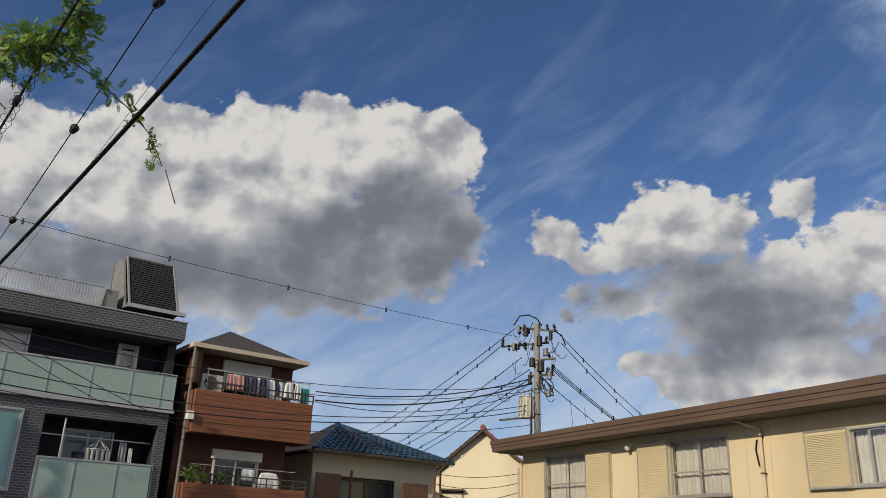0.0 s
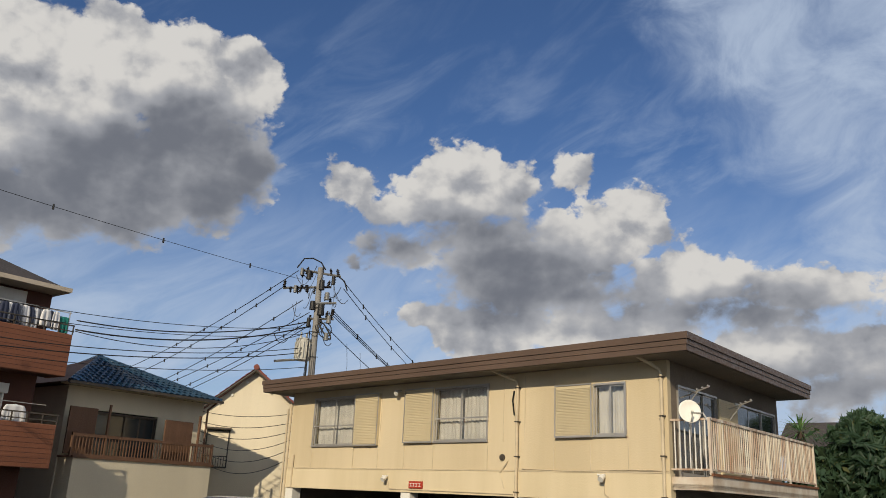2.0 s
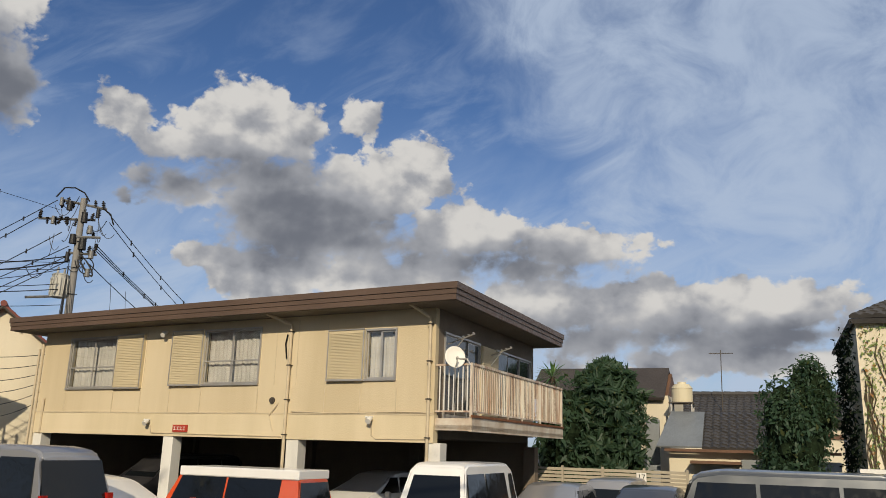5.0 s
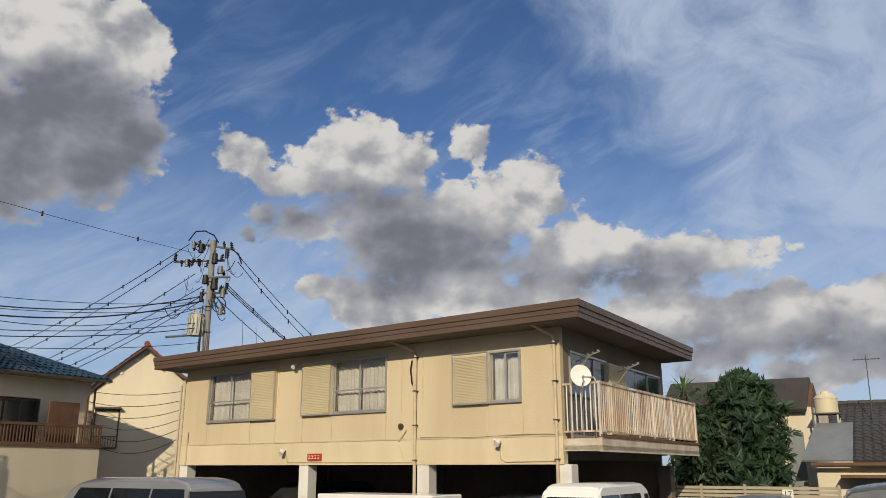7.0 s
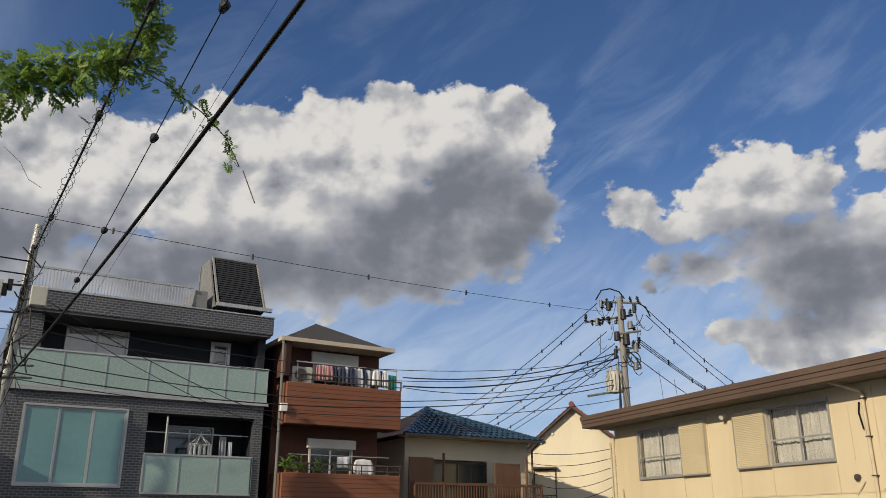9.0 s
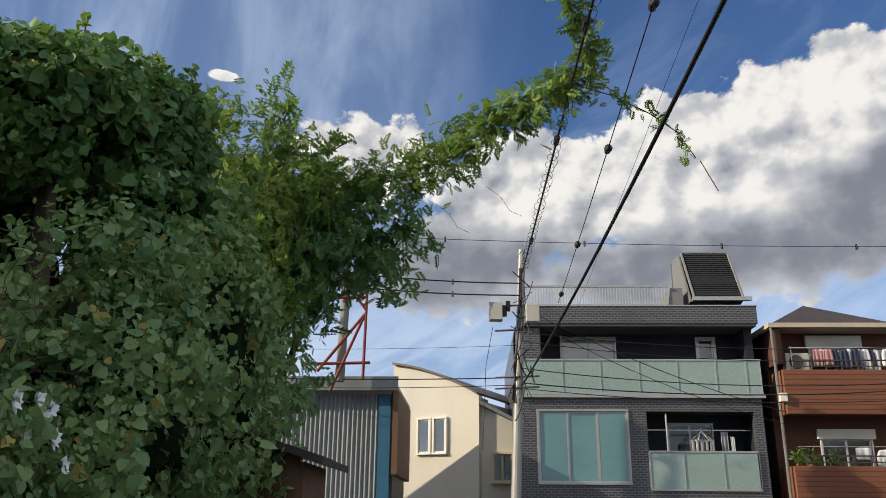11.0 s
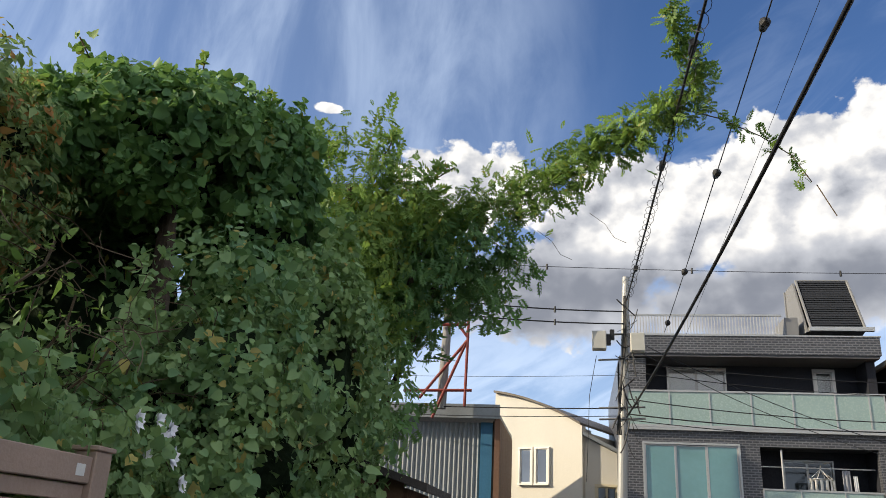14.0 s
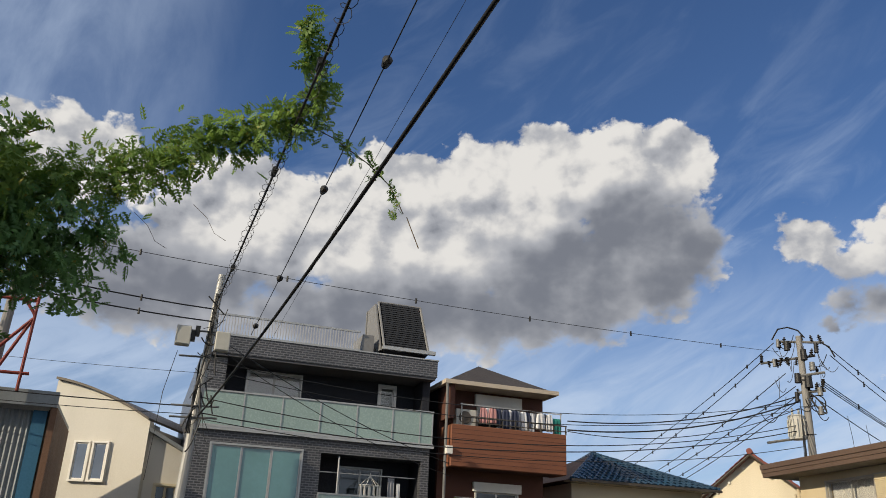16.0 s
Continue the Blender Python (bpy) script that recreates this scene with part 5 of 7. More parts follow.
cable((1.15, 22.5, 6.8), (-14.0, 27, 7.9), 0.2, 0.006)
bm = bmesh.new()
tube(bm, [(0.5, LY - 0.2, 7.3), (0.3, LY - 0.2, 6.2), (0.25, LY - 0.2, 5.0), (0.2, LY, 4.0)], 0.008, 4)
tagged(part("hanging_wire", bm, "cable"), "thin black wire hanging beside the slim pole", "cable", group="hanging wires")

# ---- greenery ----
rng = np.random.default_rng(7)
HEART = ([(0, 0, 0), (-0.30, -0.06, 0.05), (-0.46, 0.22, 0.07), (-0.32, 0.62, 0.03), (0, 1.0, -0.06), (0.32, 0.62, 0.03), (0.46, 0.22, 0.07), (0.30, -0.06, 0.05)],
         [(0, 1, 2, 3, 4), (0, 4, 5, 6, 7)])
OVAL = ([(0, 0, 0), (-0.20, 0.40, 0.04), (0, 1.0, -0.03), (0.20, 0.40, 0.04)], [(0, 1, 2), (0, 2, 3)])


def pinnate(pairs=4):
    """A feather leaf: paired leaflets along a stalk, each with a body of its own."""
    v, f = [(-0.012, 0, 0), (0.012, 0, 0), (0.006, 0.9, -0.12), (-0.006, 0.9, -0.12)], [(0, 1, 2, 3)]
    for k in range(pairs):
        y = 0.14 + 0.68 * k / (pairs - 1)
        z, size = -0.14 * y * y, 0.42 - 0.12 * abs(k / (pairs - 1) - 0.4)
        for s in (-1, 1):
            i = len(v)
            v += [(0, y, z), (s * size * 0.55, y - 0.02, z + 0.03), (s * size, y + 0.20, z - 0.07), (s * size * 0.40, y + 0.22, z + 0.03)]
            f.append((i, i + 1, i + 2, i + 3))
    i = len(v)
    v += [(0, 0.86, -0.11), (0.10, 1.05, -0.13), (0, 1.32, -0.2), (-0.10, 1.05, -0.13)]
    f.append((i, i + 1, i + 2, i + 3))
    return v, f


PINNATE = pinnate()
SPRAY = ([(x * 0.55, y, z) for x, y, z in pinnate(7)[0]], pinnate(7)[1])


def leaf_mesh(name, shape, places, normals, sizes, material, droop=0.6, loose=0.75):
    """One mesh of many leaves: each lies roughly on its normal, its tip hanging down."""
    base, faces = np.array(shape[0], float), shape[1]
    count = len(places)
    nrm = normals + rng.normal(0, loose, (count, 3))
    nrm /= np.linalg.norm(nrm, axis=1)[:, None] + 1e-9
    tip = rng.normal(0, 0.55, (count, 3)) + np.array([0, 0, -droop]) + normals * 0.35
    tip -= (tip * nrm).sum(1)[:, None] * nrm
    tip /= np.linalg.norm(tip, axis=1)[:, None] + 1e-9
    side = np.cross(tip, nrm)
    local = base[None] * sizes[:, None, None]
    verts = places[:, None] + local[..., :1] * side[:, None] + local[..., 1:2] * tip[:, None] + local[..., 2:] * nrm[:, None]
    k = len(base)
    me = bpy.data.meshes.new(name)
    loops = np.concatenate([np.concatenate([np.array(f) + i * k for f in faces]) for i in range(count)])
    sizes_f = np.tile([len(f) for f in faces], count)
    me.vertices.add(count * k)
    me.vertices.foreach_set("co", verts.reshape(-1))
    me.loops.add(len(loops))
    me.loops.foreach_set("vertex_index", loops.astype(np.int32))
    me.polygons.add(len(sizes_f))
    me.polygons.foreach_set("loop_start", np.r_[0, np.cumsum(sizes_f)[:-1]].astype(np.int32))
    me.polygons.foreach_set("loop_total", sizes_f.astype(np.int32))
    me.update(calc_edges=True)
    me.validate()
    me.materials.append(M[material])
    return new(name, me)


def lumpy(d, seed, strength):
    return np.array([1 + strength * noise.fractal((v[0] * 1.9 + seed, v[1] * 1.9, v[2] * 1.9), 1.0, 2.0, 3) for v in d])


def shell(c, r, count, seed, strength=0.30, thick=0.14):
    d = rng.normal(0, 1, (count, 3))
    d /= np.linalg.norm(d, axis=1)[:, None]
    k = lumpy(d, seed, strength) * (1 - np.abs(rng.normal(0, thick, count)) + 0.05)
    places = np.array(c) + d * np.array(r) * k[:, None]
    nrm = d / np.array(r)
    nrm /= np.linalg.norm(nrm, axis=1)[:, None]
    return places, nrm


def core(c, r, seed, strength=0.30, inside=0.80):
    bm = bmesh.new()
    bmesh.ops.create_icosphere(bm, subdivisions=4, radius=1.0)
    for v in bm.verts:
        d = np.array(v.co.normalized())
        k = lumpy([d], seed, strength)[0] * inside + 0.04 * noise.noise(v.co * 9)
        v.co = Vector(np.array(c) + d * np.array(r) * k)
    return bm


def bush(name, label, blobs, material, shape, size, density, at, filled=0.80, strength=0.30, droop=0.6, trunk=None, category="bush", thick=0.14, gaps=-0.20):
    """A mass of leaves over a lumpy near-black core that paints the shade inside; blobs are (centre, radii)."""
    ob = thing(name, label, category, at=at)
    allp, alln = [], []
    for k, (c, r) in enumerate(blobs):
        area = 4 * math.pi * ((r[0] * r[1]) ** 1.6 / 3 + (r[0] * r[2]) ** 1.6 / 3 + (r[1] * r[2]) ** 1.6 / 3) ** (1 / 1.6)
        seed = at[0] * 3.1 + k * 5.7
        p, q = shell(c, r, int(area * density), seed, strength, thick)
        tuft = np.array([0.75 * noise.noise(v * 1.3 + Vector((seed, 0, 0))) + 0.75 * noise.noise(v * 3.4) for v in map(Vector, p)])
        keep = (p[:, 2] > 0.05) & (tuft + rng.normal(0, 0.08, len(p)) > gaps)
        allp.append(p[keep])
        alln.append(q[keep])
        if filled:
            part("inner_growth", core(c, r, seed, strength, filled), "shade_leaf", ob)
    p, q = np.concatenate(allp), np.concatenate(alln)
    leaves = leaf_mesh("leaves", shape, p, q, size * np.clip(rng.lognormal(-0.1, 0.42, len(p)), 0.35, 2.2), material, droop)
    leaves.parent = ob
    leaves.matrix_parent_inverse = Matrix.Translation(-ob.location)
    tagged(leaves, kind="stuff")
    if trunk:
        bm = bmesh.new()
        for line, r in trunk:
            for j, (a, b) in enumerate(zip(line, line[1:])):
                rod(bm, a, b, r * (1 - 0.25 * j), r * (1 - 0.25 * (j + 1)) + 0.01, 8)
        part("trunk", bm, "bark", ob)
    return ob


near = bush("flowering_vine", "dense heart-leaved vine with white flowers hanging over the fence", [((-4.75, 2.3, 2.25), (1.5, 2.0, 1.25)), ((-4.7, 4.5, 2.45), (1.4, 1.6, 1.25)), ((-4.3, 6.3, 2.15), (1.15, 1.3, 1.35)), ((-4.9, 0.4, 2.1), (1.6, 1.6, 1.3))],
            "leaf_vine", HEART, 0.074, 1150, (-4.6, 4, 0), 0.58, 0.42, thick=0.24, gaps=-0.10)
hedge = bush("ivy_hedge", "tangled green climbers grown over a hedge at the lot's edge", [((-3.75, 8.1, 2.5), (1.35, 1.6, 2.3)), ((-3.55, 10.4, 3.9), (1.1, 1.2, 2.3))],
             "leaf_vine", HEART, 0.082, 860, (-4, 9, 0), 0.60, 0.46, thick=0.28, gaps=-0.02)
dome = bush("vine_covered_tree", "round tree crown smothered in dark green climbing leaves", [((-5.75, 9.5, 6.98), (1.65, 1.6, 1.05)), ((-6.9, 8.8, 6.7), (1.2, 1.2, 1.0)), ((-4.45, 10.5, 5.9), (0.85, 0.9, 2.3))],
            "leaf_dark", HEART, 0.105, 720, (-5.4, 9.6, 0), 0.68, 0.28, thick=0.20, trunk=[([(-5.15, 9.3, 0), (-5.1, 9.2, 4.2), (-5.3, 9.4, 6.8)], 0.17), ([(-4.95, 9.1, 2.0), (-4.9, 9.0, 4.6), (-5.15, 9.2, 6.6)], 0.10)], category="tree")
left = bush("autumn_tree", "broad tree crown with greenish leaves turning yellow and rust", [((-7.5, 6.4, 5.55), (1.9, 2.0, 1.55)), ((-8.6, 4.2, 4.7), (2.0, 2.0, 1.7)), ((-6.9, 7.4, 6.0), (1.1, 1.2, 1.3)), ((-9.5, 2.0, 4.4), (2.2, 2.2, 1.9))],
            "leaf_autumn", OVAL, 0.115, 850, (-7.8, 5.5, 0), 0.72, 0.42, thick=0.20, trunk=[([(-7.6, 6.3, 0), (-7.6, 6.3, 3.2), (-7.4, 6.4, 5.6)], 0.2)], category="tree")
# added dark backdrop that stands for the shade under the crowns
dark = bush("hollow_filler", "dark leaf mass added to fill the shaded hollow under the crowns", [((-7.6, 10.6, 4.3), (2.4, 1.4, 3.0)), ((-8.4, 7.2, 3.0), (1.5, 1.7, 2.0))], "leaf_dark", OVAL, 0.17, 130, (-7.6, 9.4, 0), 0.85, 0.3)
light = bush("feathery_tree", "airy light green tree with feathery leaves", [((-3.95, 13.1, 6.6), (1.30, 1.3, 2.4)), ((-3.2, 13.4, 7.7), (0.9, 0.9, 1.05))], "leaf_light", PINNATE, 0.20, 88, (-3.9, 13, 0), 0, 0.45, 0.5,
             trunk=[([(-3.9, 13, 0), (-3.95, 13, 4), (-4.0, 13.1, 8.2)], 0.14), ([(-3.9, 13, 3.0), (-3.1, 13.3, 5.5), (-2.6, 13.6, 7.6)], 0.08), ([(-3.9, 13, 3.5), (-4.5, 13, 6), (-4.6, 13.1, 8.4)], 0.08)], category="tree", thick=0.38)
hang = bush("hanging_wisteria", "drooping mass of dark feathery leaves hanging below a branch", [((-1.95, 14.0, 6.95), (1.15, 0.9, 1.05)), ((-3.55, 12.9, 4.5), (0.95, 1.1, 1.9)), ((-2.9, 13.6, 6.4), (0.8, 0.8, 1.2))], "leaf_dark", PINNATE, 0.20, 78, (-2.4, 14, 0), 0, 0.5, 0.9,
            trunk=[([(-3.4, 13.2, 0), (-3.3, 13.5, 4), (-2.3, 13.9, 7.2)], 0.08), ([(-3.5, 12.9, 2), (-3.6, 12.8, 5.5), (-2.7, 13.6, 7.4)], 0.06)], category="tree", thick=0.42)

# the shoot that has climbed along the wire
ARM = [(-2.84, 13.87, 7.44), (-1.95, 13.92, 7.90), (-1.01, 13.72, 8.14), (-0.20, 13.36, 8.51), (0.59, 12.85, 8.79), (1.13, 12.41, 8.87), (1.56, 12.06, 8.98), (1.85, 11.71, 9.19), (1.76, 11.32, 9.40), (1.49, 10.96, 9.61), (1.34, 10.47, 9.81)]
THICK = (0.66, 0.62, 0.55, 0.50, 0.46, 0.42, 0.36, 0.30, 0.22, 0.16, 0.14)
TIP = [(1.61, 12.05, 8.93), (2.19, 12.06, 8.74), (2.81, 12.13, 8.44), (3.23, 12.12, 8.09), (3.49, 12.16, 7.66)]
TAIL = [(3.55, 12.14, 7.60), (3.67, 12.10, 7.29), (3.76, 12.07, 7.06)]
arm = thing("climbing_shoot", "leafy green wisteria shoot reaching out along an overhead cable", "vine", at=(-1, 13.5, 7))


def along(line, thick, per):
    ps, ns = [], []
    for (a, b), (ta, tb) in zip(zip(line, line[1:]), zip(thick, thick[1:])):
        a, b = np.array(a), np.array(b)
        f = rng.random(int(per * np.linalg.norm(b - a) * (0.04 + 1.3 * (ta + tb)))) [:, None]
        off = rng.normal(0, 1, (len(f), 3)) * (ta + (tb - ta) * f) * 0.5
        ps.append(a + (b - a) * f + off)
        nn = off + np.array([0, 0, 0.35])
        ns.append(nn / np.linalg.norm(nn, axis=1)[:, None])
    return np.concatenate(ps), np.concatenate(ns)


p, q = along(ARM, [0.88 * w for w in THICK], 210)
leaves = leaf_mesh("leaves", PINNATE, p, q, 0.20 * rng.uniform(0.6, 1.2, len(p)), "leaf_light", 0.3)
p2, q2 = along(TIP, (0.30, 0.20, 0.15, 0.12, 0.16), 70)
tips = leaf_mesh("tip_leaves", PINNATE, p2, q2, 0.16 * rng.uniform(0.6, 1.2, len(p2)), "leaf_light", 0.5)
for ob in (leaves, tips):
    ob.parent, ob.matrix_parent_inverse = arm, Matrix.Translation(-arm.location)
    tagged(ob, kind="stuff")
bm = bmesh.new()
for line in (ARM, TIP, [(p[0], p[1] + 0.1, p[2] - 0.12) for p in ARM[:6]], TAIL):
    tube(bm, line, 0.009, 5)
for p in ((0.20, 13.26, 7.66), (-0.70, 13.74, 7.54), (-1.53, 13.98, 7.42)):
    tube(bm, [p, (p[0] + 0.25, p[1], p[2] - 0.2), (p[0] + 0.4, p[1], p[2] - 0.45), (p[0] + 0.6, p[1], p[2] - 0.55)], 0.004, 4)
part("stem", bm, "twig", arm)

# young shoots that stand out of the crowns
def sprig(owner, base, tip, leaf, size, material, count=26):
    base, tip = np.array(base), np.array(tip)
    f = rng.random(count)[:, None]
    pl = base + (tip - base) * f + rng.normal(0, 0.06, (count, 3))
    nn = rng.normal(0, 1, (count, 3)) + np.array([0.3, -0.3, 0.6])
    ob = leaf_mesh("shoot_leaves", leaf, pl, nn / np.linalg.norm(nn, axis=1)[:, None], size * rng.uniform(0.6, 1.2, count), material, -0.2)
    ob.parent, ob.matrix_parent_inverse = owner, Matrix.Translation(-owner.location)
    tagged(ob, kind="stuff")
    bm = bmesh.new()
    tube(bm, [base, (base + tip) / 2 + np.array([0.05, 0.05, 0]), tip], 0.012, 4)
    part("shoot", bm, "twig", owner)


sprig(left, (-6.75, 6.85, 6.9), (-6.75, 6.75, 8.15), OVAL, 0.15, "leaf_autumn", 60)
sprig(left, (-7.4, 5.9, 6.9), (-7.8, 5.6, 7.6), OVAL, 0.16, "leaf_light", 40)
sprig(left, (-7.9, 5.2, 6.5), (-8.2, 5.1, 7.2), OVAL, 0.17, "leaf_light", 40)
sprig(left, (-8.4, 4.2, 5.6), (-8.8, 4.0, 6.5), OVAL, 0.17, "leaf_autumn", 40)
sprig(dome, (-6.5, 9.0, 7.9), (-6.7, 8.8, 8.5), HEART, 0.16, "leaf_light", 30)
sprig(dome, (-5.4, 9.6, 8.0), (-5.2, 9.5, 8.5), HEART, 0.15, "leaf_light", 30)
sprig(dome, (-4.6, 10.4, 7.9), (-4.5, 10.4, 8.4), PINNATE, 0.25, "leaf_light", 20)
sprig(light, (-4.4, 13.0, 8.6), (-4.6, 12.9, 9.2), PINNATE, 0.28, "leaf_light", 22)
sprig(light, (-3.6, 13.2, 8.7), (-3.3, 13.2, 9.2), PINNATE, 0.28, "leaf_light", 22)
sprig(light, (-2.9, 13.4, 8.3), (-2.2, 13.5, 8.7), PINNATE, 0.28, "leaf_light", 20)
for k in range(14):
    y = 1.6 + k * 0.42
    z = 3.55 + 0.5 * math.sin(k * 0.9) * 0.4 + (0.35 if 3.5 < y < 5.5 else 0)
    sprig(near, (-4.1, y, z - 0.25), (-3.9 + rng.uniform(-0.2, 0.2), y + rng.uniform(-0.3, 0.3), z + rng.uniform(0.05, 0.3)), HEART, 0.10, "leaf_light", 16)

# loose tendrils and bare stems over the near vine
bm = bmesh.new()
random.seed(11)
for k in range(240):
    y = random.uniform(0.5, 9.0)
    x = -3.25 - random.random() * 0.9 - max(0, 5 - y) * 0.02
    z = random.uniform(2.4, 4.2)
    pts = [Vector((x, y, z))]
    d = Vector((random.uniform(-0.3, 0.6), random.uniform(-1, 1), random.uniform(-0.6, 0.5)))
    for j in range(7):
        pts.append(pts[-1] + d * 0.09)
        d += Vector((random.uniform(-0.5, 0.5), random.uniform(-0.5, 0.5), random.uniform(-0.55, 0.35)))
    tube(bm, pts, 0.0045, 3)
tagged(part("bare_tangle", bm, "twig", near), kind="stuff")

# white blossoms
for k, (y, z, x, s) in enumerate(((2.95, 2.98, -3.02, 1.0), (2.25, 2.72, -3.0, 0.9), (2.10, 3.10, -3.05, 0.9), (2.75, 2.74, -3.02, 0.8), (5.75, 2.95, -3.15, 1.1), (5.95, 2.98, -3.1, 1.0), (6.05, 2.85, -3.1, 1.2), (6.2, 2.95, -3.12, 0.9), (5.85, 2.7, -3.1, 0.8), (6.25, 2.75, -3.1, 1.1), (6.35, 2.55, -3.05, 0.9))):
    bm = bmesh.new()
    c = Vector((x, y, z))
    for j in range(20):
        a = j * 2.4
        out = Vector((random.uniform(0.3, 1.0), 0.6 * math.cos(a), 0.75 * math.sin(a) + random.uniform(-0.2, 0.4))).normalized()
        tipv = (Vector((0.1, math.cos(a), math.sin(a))) * (0.6 + 0.4 * (j % 3) / 2) + out * 0.8) * random.uniform(0.028, 0.052) * s
        w = tipv.cross(out).normalized() * 0.030 * s
        v = [bm.verts.new(q) for q in (c, c + tipv * 0.55 + w, c + tipv + out * 0.012, c + tipv * 0.55 - w)]
        bm.faces.new(v)
    tagged(part("blossom", bm, "petal"), "crumpled white blossom on the vine", "flower", group="white blossoms")

# ---- the brown slatted fence before the vine ----
FX = -3.0
fence = thing("wood_fence", "brown wood-grain fence with a broad top rail and capped post", "fence", at=(FX, 4, 0))
boxes("top_rail", "fence_wood", fence, (FX - 0.09, FX + 0.02, -4.0, 5.02, 2.46, 2.62), bevel=0.006)
boxes("second_rail", "fence_wood", fence, (FX - 0.10, FX - 0.03, -4.0, 3.42, 2.34, 2.455), bevel=0.005)
boxes("second_rail", "fence_wood", fence, (FX - 0.06, FX - 0.01, 3.52, 5.02, 2.36, 2.452), bevel=0.005)
boxes("low_rail", "fence_wood", fence, (FX - 0.10, FX - 0.03, -4.0, 5.02, 1.2, 1.3), bevel=0.005)
boxes("mid_post", "fence_wood", fence, (FX - 0.09, FX + 0.01, 3.42, 3.52, 0, 2.455), bevel=0.006)
boxes("mid_post", "fence_wood", fence, (FX - 0.09, FX + 0.01, -1.1, -1.0, 0, 2.455), bevel=0.006)
post = boxes("end_post", "fence_wood", fence, (FX - 0.12, FX + 0.04, 5.02, 5.20, 0, 2.66), bevel=0.008)
boxes("cap", "fence_wood", post, (FX - 0.135, FX + 0.055, 5.005, 5.215, 2.66, 2.69), bevel=0.006)
boxes("sticker", "white_paint", post, (FX + 0.02, FX + 0.023, 4.86, 4.95, 2.50, 2.57))
for k in range(48):
    y = -3.9 + k * 0.155
    boxes("picket", "fence_wood", fence, (FX - 0.08, FX - 0.05, y, y + 0.03, 1.3, 2.34))
for k in range(9):
    boxes("slat", "fence_wood", fence, (FX - 0.05, FX - 0.02, 3.52, 5.02, 1.32 + k * 0.115, 1.32 + k * 0.115 + 0.10))
boxes("slat", "fence_wood", fence, (FX - 0.06, FX - 0.03, 5.2, 9.0, 1.9, 2.05), bevel=0.004)

# ---- parked vehicles ----
def car(label, x, y, length, width, height, yaw, paint, profile, glass, roof_paint=None, category="car", rear_glass=True):
    """A parked vehicle, nose towards its own +y. profile: (y share, z share) of the side's outline from tail over roof to nose.
    glass: side panes as (y0, y1 bottom, y0, y1 top, z0, z1) shares."""
    c, s = math.cos(radians(yaw)), math.sin(radians(yaw))

    def at(px, py, pz):
        return (x + c * px - s * py, y + s * px + c * py, pz)

    ob = thing("parked_" + category.replace(" ", "_"), label, category, at=(x, y, 0), group="parked vehicles")
    bm = bmesh.new()
    ring = []
    for side in (-1, 1):
        line = []
        for py, pz in profile:
            z = pz * height
            lean = max(0.0, (pz - 0.52)) * 0.28 * width
            line.append((bm.verts.new(at(side * (width / 2 - lean), py * length, z)), bm.verts.new(at(side * (width / 2 - lean - 0.14), py * length + (0.0), z + 0.035 if pz > 0.6 else z))))
        ring.append(line)
    count = len(profile)
    for line, flip in ((ring[0], 1), (ring[1], -1)):
        bm.faces.new([v[0] for v in line][::flip])
    for k in range(count):
        j = (k + 1) % count
        a, b = ring[0], ring[1]
        bm.faces.new((a[k][0], a[j][0], a[j][1], a[k][1]))
        bm.faces.new((a[k][1], a[j][1], b[j][1], b[k][1]))
        bm.faces.new((b[k][1], b[j][1], b[j][0], b[k][0]))
    bmesh.ops.bevel(bm, geom=list(bm.edges), offset=0.05, segments=3, affect="EDGES", clamp_overlap=True)
    body = part("body", bm, paint, ob, smooth=True)
    body.data.set_sharp_from_angle(angle=radians(32))
    for y0, y1, t0, t1, z0, z1 in glass:
        for side in (-1, 1):
            bm = bmesh.new()
            pts = []
            for py, pz in ((y0, z0), (y1, z0), (t1, z1), (t0, z1)):
                lean = max(0.0, (pz - 0.52)) * 0.28 * width
                pts.append((side * (width / 2 - lean + 0.006), py * length, pz * height))
            outer = [bm.verts.new(at(*q)) for q in pts]
            inner = [bm.verts.new(at(q[0] - side * 0.03, q[1], q[2])) for q in pts]
            bm.faces.new(outer)
            bm.faces.new(inner[::-1])
            for k in range(4):
                bm.faces.new((outer[k], outer[(k + 1) % 4], inner[(k + 1) % 4], inner[k]))
            part("side_window", bm, "car_glass", ob)

    def pane(name, y0, z0, y1, z1, push, w0, w1):
        bm = bmesh.new()
        outer = [bm.verts.new(at(px, py * length + push, pz * height)) for px, py, pz in ((-w0, y0, z0), (w0, y0, z0), (w1, y1, z1), (-w1, y1, z1))]
        inner = [bm.verts.new(at(px, py * length - push, pz * height - 0.01)) for px, py, pz in ((-w0, y0, z0), (w0, y0, z0), (w1, y1, z1), (-w1, y1, z1))]
        bm.faces.new(outer)
        bm.faces.new(inner[::-1])
        for k in range(4):
            bm.faces.new((outer[k], outer[(k + 1) % 4], inner[(k + 1) % 4], inner[k]))
        part(name, bm, "car_glass", ob)

    top = [p for p in profile if p[1] > 0.90]
    belt_front = [p for p in profile if p[0] > max(q[0] for q in top) and 0.45 < p[1] < 0.75]
    nose_top = max(top, key=lambda p: p[0])
    if belt_front:
        f = min(belt_front, key=lambda p: p[0])
        mix2 = lambda k: (f[0] + (nose_top[0] - f[0]) * k, f[1] + (nose_top[1] - f[1]) * k)
        (a0, b0), (a1, b1) = mix2(0.08), mix2(0.9)
        pane("windscreen", a0, b0, a1, b1, 0.012, width / 2 - 0.17, width / 2 - 0.26)
